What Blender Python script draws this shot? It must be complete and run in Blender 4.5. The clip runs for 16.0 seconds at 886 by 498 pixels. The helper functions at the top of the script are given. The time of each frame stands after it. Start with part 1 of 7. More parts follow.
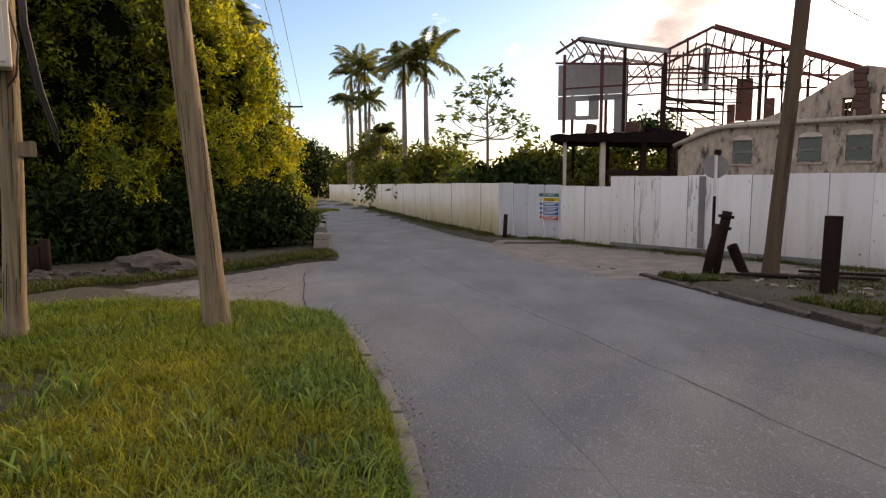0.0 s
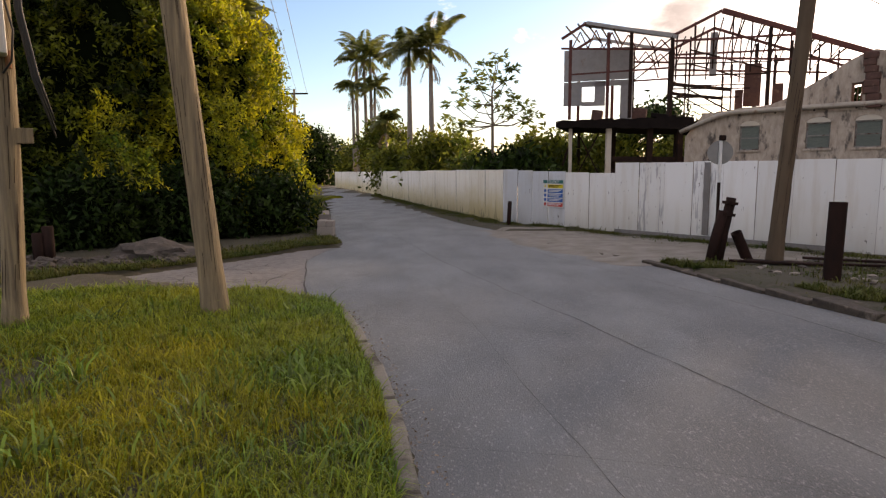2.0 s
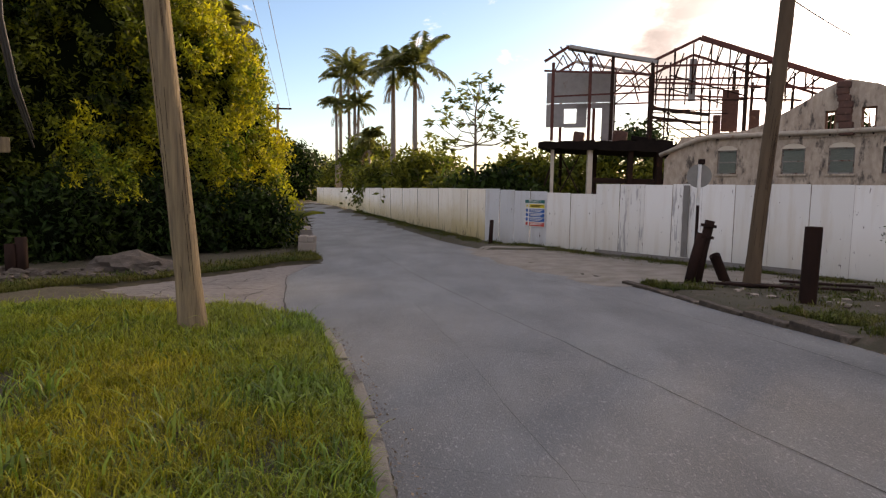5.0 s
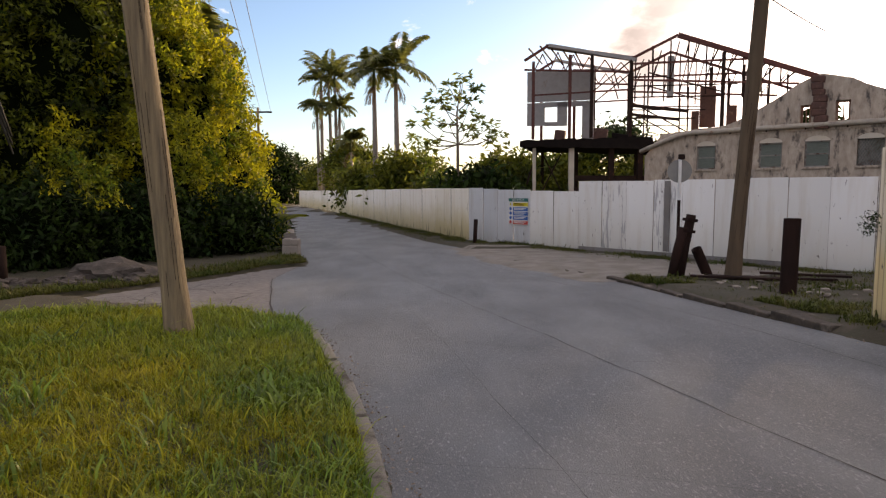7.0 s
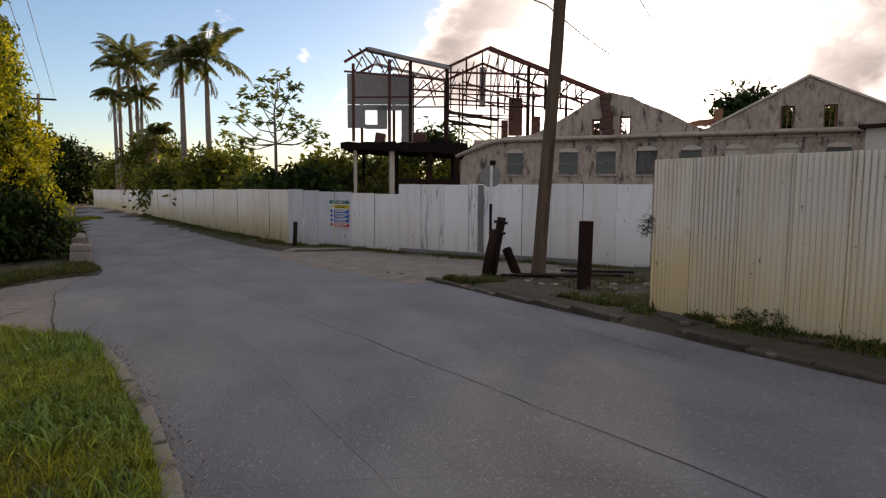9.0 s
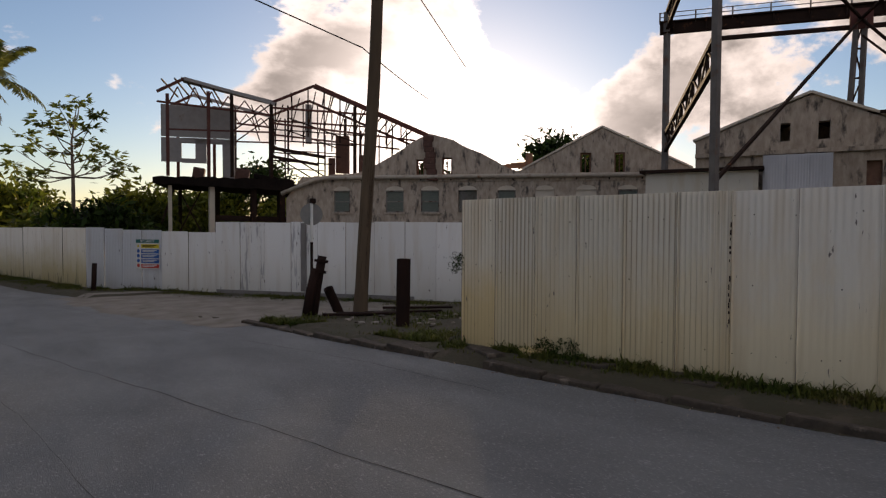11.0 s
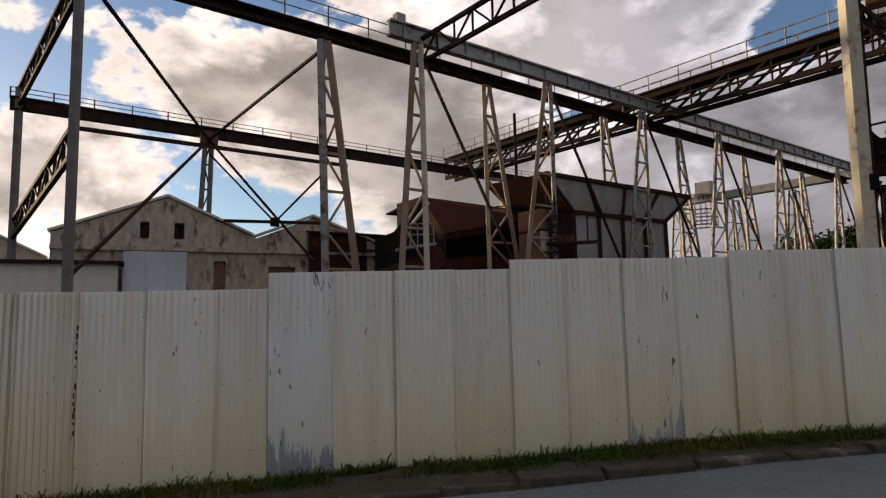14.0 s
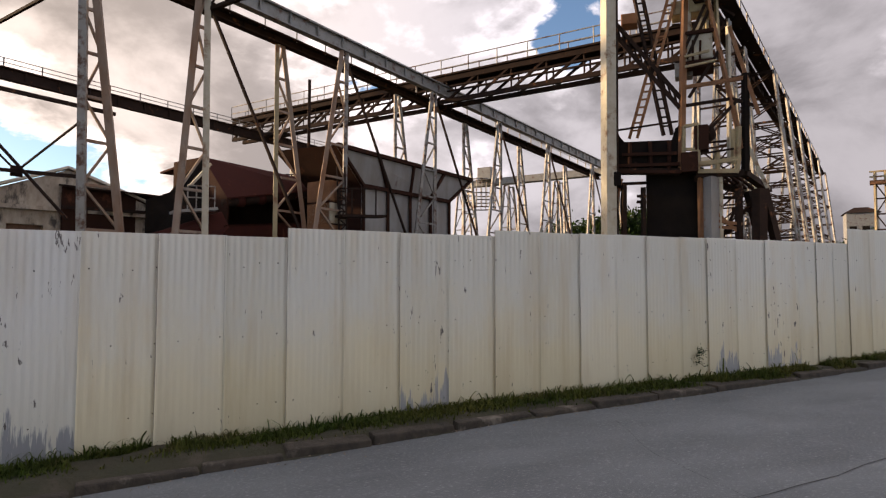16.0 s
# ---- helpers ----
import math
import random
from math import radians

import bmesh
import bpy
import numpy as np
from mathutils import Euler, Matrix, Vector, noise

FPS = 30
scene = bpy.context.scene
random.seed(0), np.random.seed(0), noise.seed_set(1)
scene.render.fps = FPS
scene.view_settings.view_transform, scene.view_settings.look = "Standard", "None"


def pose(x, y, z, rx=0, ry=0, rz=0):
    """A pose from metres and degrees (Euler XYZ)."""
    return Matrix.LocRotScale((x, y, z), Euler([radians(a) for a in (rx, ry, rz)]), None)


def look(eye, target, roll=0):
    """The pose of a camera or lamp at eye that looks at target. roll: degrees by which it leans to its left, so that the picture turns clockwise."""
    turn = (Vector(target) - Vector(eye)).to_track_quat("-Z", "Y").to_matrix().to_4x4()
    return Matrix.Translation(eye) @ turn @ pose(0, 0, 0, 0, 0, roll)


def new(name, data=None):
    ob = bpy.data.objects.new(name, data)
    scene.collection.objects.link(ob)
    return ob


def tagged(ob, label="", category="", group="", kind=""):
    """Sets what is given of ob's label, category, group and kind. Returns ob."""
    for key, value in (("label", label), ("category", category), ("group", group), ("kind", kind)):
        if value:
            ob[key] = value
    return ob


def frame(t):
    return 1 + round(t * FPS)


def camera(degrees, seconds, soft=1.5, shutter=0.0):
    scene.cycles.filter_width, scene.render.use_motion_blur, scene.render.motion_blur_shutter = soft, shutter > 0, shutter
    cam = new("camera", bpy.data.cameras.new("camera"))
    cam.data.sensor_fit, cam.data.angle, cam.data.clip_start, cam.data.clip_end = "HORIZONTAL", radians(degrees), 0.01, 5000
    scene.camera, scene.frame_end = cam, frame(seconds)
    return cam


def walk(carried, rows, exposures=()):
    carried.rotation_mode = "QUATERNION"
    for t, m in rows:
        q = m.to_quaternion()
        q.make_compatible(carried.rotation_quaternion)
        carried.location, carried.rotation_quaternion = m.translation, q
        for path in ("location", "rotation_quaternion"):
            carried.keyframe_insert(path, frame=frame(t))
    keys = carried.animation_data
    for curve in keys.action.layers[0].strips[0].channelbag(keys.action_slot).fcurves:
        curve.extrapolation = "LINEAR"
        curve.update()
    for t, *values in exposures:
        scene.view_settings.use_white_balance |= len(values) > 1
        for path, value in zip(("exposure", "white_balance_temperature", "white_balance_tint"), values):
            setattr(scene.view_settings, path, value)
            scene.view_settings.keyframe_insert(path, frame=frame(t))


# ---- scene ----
cam = camera(71.57, 16.0, soft=1.25)
PATH = [
    (0.0, look((-0.000, -0.000, 1.748), (0.002, 9.943, 0.681), -0.25)),
    (0.5, look((-0.043, 0.018, 1.739), (-0.011, 9.975, 0.818), 0.90)),
    (1.0, look((-0.009, -0.009, 1.746), (-0.473, 9.931, 0.754), 0.04)),
    (1.5, look((0.066, 0.013, 1.716), (-0.356, 9.915, 0.382), -0.24)),
    (2.0, look((0.115, 0.027, 1.731), (0.009, 9.946, 0.461), -0.35)),
    (2.5, look((0.130, 0.029, 1.733), (0.108, 9.962, 0.577), 0.87)),
    (3.0, look((0.128, 0.027, 1.719), (-0.118, 9.952, 0.525), 0.73)),
    (3.5, look((0.117, 0.041, 1.713), (0.134, 9.977, 0.583), 0.68)),
    (4.0, look((0.104, 0.033, 1.726), (0.288, 9.974, 0.656), 0.79)),
    (4.2, look((0.095, 0.059, 1.733), (0.333, 10.005, 0.727), 1.06)),
    (6.5, look((0.103, 0.013, 1.721), (0.247, 9.964, 0.748), -0.18)),
    (7.0, look((0.065, 0.010, 1.706), (0.524, 9.952, 0.736), -0.35)),
    (7.5, look((0.025, -0.008, 1.687), (0.421, 9.912, 0.493), -0.81)),
    (8.0, look((0.036, 0.001, 1.719), (0.885, 9.903, 0.613), 0.44)),
    (8.5, look((0.100, 0.013, 1.712), (2.208, 9.748, 0.832), 0.56)),
    (9.0, look((0.149, 0.101, 1.727), (3.402, 9.510, 0.785), 0.38)),
    (9.2, look((0.201, -0.004, 1.706), (3.674, 9.333, 0.833), 0.69)),
    (11.3, look((0.498, 0.000, 1.764), (6.619, 7.904, 1.525), 0.01)),
    (11.5, look((0.519, -0.001, 1.755), (6.981, 7.628, 1.532), 0.01)),
    (12.0, look((0.495, 0.011, 1.761), (7.800, 6.836, 1.530), 0.32)),
    (12.5, look((0.479, 0.008, 1.776), (8.352, 6.173, 1.672), -0.09)),
    (13.0, look((0.503, -0.041, 1.797), (9.283, 4.739, 2.041), -0.01)),
    (13.5, look((0.529, -0.097, 1.840), (10.270, 2.105, 2.365), -1.40)),
    (14.0, look((0.537, -0.143, 1.887), (10.479, 0.006, 2.950), -1.30)),
    (14.5, look((0.564, -0.161, 1.899), (10.454, -0.987, 3.129), -1.77)),
    (15.0, look((0.566, -0.172, 1.895), (10.337, -1.950, 3.063), -0.89)),
    (15.5, look((0.604, -0.215, 1.880), (10.349, -2.285, 2.741), -0.75)),
    (16.0, look((0.551, -0.285, 1.863), (10.021, -3.444, 2.446), 0.00)),
]
EXPOSURES = [(0.0, 0.88, 7550, 25), (8.0, 0.84, 7500, 25), (9.0, 0.4, 7250, 23), (11.3, -0.12, 7250, 22), (12.5, -0.13, 7250, 21), (13.5, -0.05, 7100, 19), (14.5, 0.2, 7100, 19), (16.0, 0.78, 7300, 21)]
walk(cam, PATH, EXPOSURES)

# ---- world, sun ----
SUN_AZ, SUN_EL = radians(36.0), radians(9.2)
world = bpy.data.worlds.new("world")
scene.world = world
world.use_nodes = True


def build_world():
    """A low sun behind broken cloud: clear sky to one side, heaped cloud to the other."""
    nt = world.node_tree
    N, L = nt.nodes, nt.links
    N.clear()
    out = N.new("ShaderNodeOutputWorld")
    bg = N.new("ShaderNodeBackground")
    sky = N.new("ShaderNodeTexSky")
    sky.sky_type = "NISHITA"
    sky.sun_disc = False
    sky.sun_elevation, sky.sun_rotation = SUN_EL, SUN_AZ
    sky.air_density, sky.dust_density, sky.ozone_density = 1.0, 0.38, 3.0
    bg.inputs["Strength"].default_value = 0.15
    co = N.new("ShaderNodeTexCoord")

    def dot(v):
        n = N.new("ShaderNodeVectorMath")
        n.operation = "DOT_PRODUCT"
        n.inputs[1].default_value = v
        L.new(co.outputs["Generated"], n.inputs[0])
        return n.outputs["Value"]

    def math_node(op, a, b):
        n = N.new("ShaderNodeMath")
        n.operation = op
        for s, v in zip(n.inputs, (a, b)):
            if isinstance(v, float):
                s.default_value = v
            else:
                L.new(v, s)
        return n.outputs[0]

    def cloud_noise(scale, offset, detail):
        mp = N.new("ShaderNodeMapping")
        mp.inputs["Location"].default_value = offset
        mp.inputs["Scale"].default_value = (1, 1, 1.7)
        L.new(co.outputs["Generated"], mp.inputs["Vector"])
        n = N.new("ShaderNodeTexNoise")
        n.inputs["Scale"].default_value, n.inputs["Detail"].default_value, n.inputs["Roughness"].default_value = scale, detail, 0.56
        n.inputs["Distortion"].default_value = 0.25
        L.new(mp.outputs[0], n.inputs["Vector"])
        return n.outputs["Fac"]

    def span(v, a, b, c, d):
        n = N.new("ShaderNodeMapRange")
        n.interpolation_type = "SMOOTHSTEP"
        for k, x in (("From Min", a), ("From Max", b), ("To Min", c), ("To Max", d)):
            n.inputs[k].default_value = x
        L.new(v, n.inputs["Value"])
        return n.outputs["Result"]

    side = dot((math.sin(radians(-12)), math.cos(radians(-12)), 0.12))
    toward = dot((math.sin(SUN_AZ) * math.cos(SUN_EL), math.cos(SUN_AZ) * math.cos(SUN_EL), math.sin(SUN_EL)))
    cover = math_node("ADD", math_node("ADD", math_node("MULTIPLY", cloud_noise(3.2, CLOUD_AT, 10.0), 1.9), math_node("ADD", math_node("MULTIPLY", cloud_noise(13.0, (2.0, 5.0, 1.0), 8.0), 0.42), -0.66)), span(side, 0.72, 0.95, 0.125, -0.24))
    for az, slope, reach, weight in HEAPS:
        d = Vector((math.sin(radians(az)), math.cos(radians(az)), slope)).normalized()
        cover = math_node("ADD", cover, span(dot(d), math.cos(radians(reach)), 1.0, 0.0, weight))
    mask = span(cover, 0.50, 0.60, 0.0, 1.0)
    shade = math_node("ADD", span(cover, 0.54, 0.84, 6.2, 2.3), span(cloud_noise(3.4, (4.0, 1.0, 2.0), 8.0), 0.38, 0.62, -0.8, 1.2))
    glow = math_node("MULTIPLY", math_node("POWER", math_node("MAXIMUM", toward, 0.0), 60.0), 15.0)
    back = math_node("ADD", math_node("MULTIPLY", math_node("POWER", math_node("MAXIMUM", math_node("MULTIPLY", toward, -1.0), 0.0), 2.0), 4.0), math_node("MULTIPLY", math_node("MAXIMUM", dot((0.0, 0.0, 1.0)), 0.0), 0.4))
    level = math_node("ADD", math_node("ADD", math_node("MULTIPLY", shade, span(toward, -0.35, 0.75, 0.62, 1.3)), glow), back)
    hue = N.new("ShaderNodeMix")
    hue.data_type = "RGBA"
    hue.inputs["A"].default_value, hue.inputs["B"].default_value = (0.785, 0.825, 0.915, 1), (0.88, 0.83, 0.775, 1)
    L.new(span(toward, 0.2, 0.85, 0.0, 1.0), hue.inputs["Factor"])
    tint = N.new("ShaderNodeVectorMath")
    tint.operation = "SCALE"
    L.new(hue.outputs["Result"], tint.inputs[0])
    L.new(level, tint.inputs["Scale"])
    mix = N.new("ShaderNodeMix")
    mix.data_type = "RGBA"
    L.new(mask, mix.inputs["Factor"])
    L.new(sky.outputs[0], mix.inputs["A"])
    L.new(tint.outputs[0], mix.inputs["B"])
    L.new(mix.outputs["Result"], bg.inputs["Color"])
    L.new(bg.outputs[0], out.inputs["Surface"])


CLOUD_AT = (1.3, 0.4, 0.2)
# cloud heaps and clear gaps: direction, slope, reach, weight
HEAPS = [(18, 0.27, 9, 0.17), (25, 0.2, 8, 0.12), (32, 0.28, 9, 0.17), (37, 0.19, 10, 0.15), (44.4, 0.18, 4, 0.1), (52.5, 0.2, 5, 0.12), (63, 0.33, 9, 0.15), (72, 0.33, 10, 0.13), (84, 0.27, 13, 0.14),
         (100, 0.35, 15, 0.08), (140, 0.3, 22, 0.3), (130, 0.12, 17, 0.3), (114, 0.14, 14, 0.2), (88, 0.36, 14, 0.14), (42.5, 0.37, 7, -0.3), (47, 0.29, 5, -0.25), (71.5, 0.185, 4, -0.10), (121.5, 0.43, 5.5, -0.25), (13, 0.22, 5, -0.12), (141, 0.07, 6, -0.12)]
build_world()
sun = new("sun", bpy.data.lights.new("sun", "SUN"))
sun.data.energy, sun.data.angle, sun.data.color = 5.0, radians(5.0), (1.0, 0.80, 0.50)
sun.matrix_world = look((40 * math.sin(SUN_AZ), 40 * math.cos(SUN_AZ), 40 * math.tan(SUN_EL)), (0, 0, 0))

# ---- materials ----


def mat(name, base, rough=0.8, metal=0.0, second=None, scale=3.0, amount=0.6, third=None, third_scale=0.6, third_at=0.55,
        bump=0.3, bump_scale=40.0, stretch=(1, 1, 1), island=0.0, objrand=0.0, spec=0.5, trans=0.0):
    """A weathered surface: a base colour, grain mixed in at one scale, blotches at a larger one, relief and wear."""
    m = bpy.data.materials.new(name)
    m.use_nodes = True
    N, L = m.node_tree.nodes, m.node_tree.links
    b = N["Principled BSDF"]
    b.inputs["Roughness"].default_value, b.inputs["Metallic"].default_value = rough, metal
    b.inputs["Specular IOR Level"].default_value = spec
    co = N.new("ShaderNodeTexCoord")
    mp = N.new("ShaderNodeMapping")
    mp.inputs["Scale"].default_value = stretch
    geo_in = N.new("ShaderNodeNewGeometry")
    L.new(geo_in.outputs["Position"], mp.inputs["Vector"])

    def noise_tex(sc, detail=6.0, ro=0.6):
        n = N.new("ShaderNodeTexNoise")
        n.inputs["Scale"].default_value, n.inputs["Detail"].default_value, n.inputs["Roughness"].default_value = sc, detail, ro
        L.new(mp.outputs[0], n.inputs["Vector"])
        return n

    def ramp(src, lo, hi):
        r = N.new("ShaderNodeMapRange")
        r.inputs["From Min"].default_value, r.inputs["From Max"].default_value = lo, hi
        L.new(src, r.inputs["Value"])
        return r.outputs["Result"]

    def mix(fac, a, c):
        x = N.new("ShaderNodeMix")
        x.data_type = "RGBA"
        if isinstance(fac, float):
            x.inputs["Factor"].default_value = fac
        else:
            L.new(fac, x.inputs["Factor"])
        for s, v in ((x.inputs["A"], a), (x.inputs["B"], c)):
            if isinstance(v, tuple):
                s.default_value = (*v, 1)
            else:
                L.new(v, s)
        return x.outputs["Result"]

    col = base
    sec = second or tuple(c * 0.6 for c in base)
    n1 = noise_tex(scale)
    sc = N.new("ShaderNodeMath")
    sc.operation = "MULTIPLY"
    sc.inputs[1].default_value = amount
    L.new(ramp(n1.outputs["Fac"], 0.35, 0.7), sc.inputs[0])
    col = mix(sc.outputs[0], col, sec)
    if third:
        n2 = noise_tex(third_scale, 8.0, 0.65)
        col = mix(ramp(n2.outputs["Fac"], third_at, third_at + 0.12), col, third)
    if island or objrand:
        src = geo_in.outputs["Random Per Island"]
        if objrand:
            src = N.new("ShaderNodeObjectInfo").outputs["Random"]
        hv = N.new("ShaderNodeHueSaturation")
        v = island or objrand
        mr = N.new("ShaderNodeMapRange")
        mr.inputs["To Min"].default_value, mr.inputs["To Max"].default_value = 1 - v, 1 + v
        L.new(src, mr.inputs["Value"])
        L.new(mr.outputs["Result"], hv.inputs["Value"])
        L.new(col, hv.inputs["Color"])
        col = hv.outputs["Color"]
    L.new(col, b.inputs["Base Color"])
    if bump:
        n3 = noise_tex(bump_scale, 5.0, 0.65)
        bp = N.new("ShaderNodeBump")
        bp.inputs["Strength"].default_value, bp.inputs["Distance"].default_value = bump, 0.02
        L.new(n3.outputs["Fac"], bp.inputs["Height"])
        L.new(bp.outputs["Normal"], b.inputs["Normal"])
    if trans:
        t = N.new("ShaderNodeBsdfTranslucent")
        L.new(col, t.inputs["Color"])
        ms = N.new("ShaderNodeMixShader")
        ms.inputs["Fac"].default_value = trans
        L.new(b.outputs[0], ms.inputs[1])
        L.new(t.outputs[0], ms.inputs[2])
        L.new(ms.outputs[0], N["Material Output"].inputs["Surface"])
    return m


M_SOIL = mat("soil_grass", (0.042, 0.04, 0.02), 0.95, second=(0.052, 0.038, 0.023), scale=1.5, third=(0.075, 0.06, 0.04), third_scale=2.4, third_at=0.54, bump=0.8, bump_scale=18)
M_DIRT = mat("packed_dirt", (0.225, 0.205, 0.18), 0.95, second=(0.13, 0.115, 0.085), scale=1.6, amount=0.9, third=(0.19, 0.188, 0.19), third_scale=1.1, third_at=0.6, bump=0.8, bump_scale=25)
M_ROAD = mat("worn_concrete_road", (0.185, 0.196, 0.198), 0.75, spec=0.3, second=(0.113, 0.12, 0.122), scale=0.9, amount=0.9, third=(0.3, 0.3, 0.3), third_scale=52, third_at=0.55, bump=1.0, bump_scale=75, stretch=(1, 0.45, 1))
M_APRON = mat("cracked_apron", (0.215, 0.198, 0.182), 0.9, second=(0.13, 0.117, 0.105), scale=7, amount=0.9, third=(0.09, 0.08, 0.07), third_scale=4, third_at=0.6, bump=0.9, bump_scale=35)
M_CRACK = mat("joint_tar", (0.05, 0.045, 0.04), 0.9)
M_KERB = mat("mossy_kerb", (0.24, 0.215, 0.18), 0.9, second=(0.14, 0.13, 0.09), scale=6, third=(0.06, 0.05, 0.035), third_scale=2.0, third_at=0.5, bump=0.8, bump_scale=30)
M_KERB2 = mat("earth_stained_kerb", (0.075, 0.058, 0.042), 0.95, second=(0.025, 0.02, 0.014), scale=6, amount=0.95, third=(0.19, 0.155, 0.12), third_scale=3.0, third_at=0.56, bump=0.9, bump_scale=25)
M_WALL = mat("stained_render", (0.48, 0.405, 0.325), 0.95, second=(0.29, 0.23, 0.175), scale=4.5, amount=0.9, third=(0.085, 0.072, 0.062), third_scale=2.6, third_at=0.535, bump=0.6, bump_scale=10, stretch=(1, 1, 0.42))
M_STEEL = mat("rusty_dark_steel", (0.036, 0.022, 0.017), 0.85, 0.0, second=(0.016, 0.012, 0.011), scale=2.5, third=(0.19, 0.08, 0.036), third_scale=2.6, third_at=0.6, spec=0.05, bump=0.3, bump_scale=20)
M_SILVER = mat("flaking_silver_paint", (0.28, 0.27, 0.252), 0.6, 0.2, second=(0.20, 0.175, 0.15), scale=4, third=(0.10, 0.045, 0.026), third_scale=3.2, third_at=0.49, bump=0.3, bump_scale=20)
# leaf colour with deep shade painted in
M_LEAF = mat("shade_painted_leaves", (0.011, 0.027, 0.006), 0.55, second=(0.042, 0.062, 0.006), scale=0.8, island=0.8, bump=0, trans=0.2, spec=0.12)


def fence_paint(name, upper, lower, bare, bare_low, bare_at, flake=0.02, rib=0.0):
    """Painted corrugated sheet: two coats that meet half way up, streaks, and bare metal where it flakes."""
    m = bpy.data.materials.new(name)
    m.use_nodes = True
    N, L = m.node_tree.nodes, m.node_tree.links
    b = N["Principled BSDF"]
    b.inputs["Roughness"].default_value = 0.62
    co = N.new("ShaderNodeTexCoord")
    geo = N.new("ShaderNodeNewGeometry")
    sep = N.new("ShaderNodeSeparateXYZ")
    L.new(co.outputs["Object"], sep.inputs[0])

    def tex(scale, stretch, detail=7.0):
        mp = N.new("ShaderNodeMapping")
        mp.inputs["Scale"].default_value = stretch
        L.new(geo.outputs["Position"], mp.inputs["Vector"])
        n = N.new("ShaderNodeTexNoise")
        n.inputs["Scale"].default_value, n.inputs["Detail"].default_value, n.inputs["Roughness"].default_value = scale, detail, 0.62
        L.new(mp.outputs[0], n.inputs["Vector"])
        return n.outputs["Fac"]

    def rng(v, a, b_, c=0.0, d=1.0):
        n = N.new("ShaderNodeMapRange")
        for k, x in (("From Min", a), ("From Max", b_), ("To Min", c), ("To Max", d)):
            n.inputs[k].default_value = x
        L.new(v, n.inputs["Value"])
        return n.outputs["Result"]

    def mth(op, a, b_):
        n = N.new("ShaderNodeMath")
        n.operation = op
        for s_, v in zip(n.inputs, (a, b_)):
            if isinstance(v, (int, float)):
                s_.default_value = v
            else:
                L.new(v, s_)
        return n.outputs[0]

    def mix(f, a, c):
        x = N.new("ShaderNodeMix")
        x.data_type = "RGBA"
        L.new(f, x.inputs["Factor"])
        for s_, v in ((x.inputs["A"], a), (x.inputs["B"], c)):
            if isinstance(v, tuple):
                s_.default_value = (*v, 1)
            else:
                L.new(v, s_)
        return x.outputs["Result"]

    streak = tex(3.0, (1, 1, 0.12))
    edge = mth("ADD", sep.outputs["Z"], rng(tex(1.2, (1, 1, 1)), 0.3, 0.7, -0.35, 0.35))
    col = mix(rng(edge, 0.6, 1.7), lower, upper)
    col = mix(rng(streak, 0.48, 0.75, 0.0, 0.5), col, (lower[0] * 0.72, lower[1] * 0.62, lower[2] * 0.5))
    low = rng(sep.outputs["Z"], 0.0, 0.75, bare_low, 0.0)
    fl = mth("ADD", mth("ADD", mth("MULTIPLY", tex(2.0, (1, 1, 0.25), 5.0), 0.5), mth("MULTIPLY", tex(11.0, (1, 1, 0.1), 9.0), 0.5)), low)
    col = mix(rng(fl, bare_at, bare_at + 0.03), col, bare)
    chips = tex(13.0, (1, 1, 0.28), 5.0)
    col = mix(rng(mth("ADD", chips, rng(tex(0.9, (1, 1, 0.5)), 0.35, 0.7, -0.05, flake)), 0.65, 0.67), col, (0.10, 0.085, 0.075))
    seam = mth("ADD", mth("MULTIPLY", tex(6.0, (1, 1, 0.25)), -0.02), sep.outputs["X"])
    col = mix(rng(seam, -0.006, 0.0, 0.85, 0.0), col, (0.14, 0.11, 0.085))
    if rib:  # rust and dirt lying in the grooves, with the ribs' shading painted in
        f = mth("FRACT", mth("DIVIDE", sep.outputs["X"], rib), 0.0)
        groove = mth("MULTIPLY", rng(f, 0.36, 0.5), rng(f, 0.5, 0.64, 1.0, 0.0))
        col = mix(mth("MULTIPLY", groove, rng(tex(2.2, (1, 1, 0.2)), 0.35, 0.65, 0.25, 0.9)), col, (bare[0] * 0.6, bare[1] * 0.55, bare[2] * 0.5))
    oi = N.new("ShaderNodeObjectInfo")
    hv = N.new("ShaderNodeHueSaturation")
    L.new(rng(oi.outputs["Random"], 0.0, 1.0, 0.94, 1.05), hv.inputs["Value"])
    L.new(rng(oi.outputs["Random"], 0.0, 1.0, 1.1, 0.92), hv.inputs["Saturation"])
    L.new(col, hv.inputs["Color"])
    L.new(hv.outputs["Color"], b.inputs["Base Color"])
    bp = N.new("ShaderNodeBump")
    bp.inputs["Strength"].default_value, bp.inputs["Distance"].default_value = 0.25, 0.01
    L.new(tex(7.0, (1, 1, 0.4)), bp.inputs["Height"])
    L.new(bp.outputs["Normal"], b.inputs["Normal"])
    return m


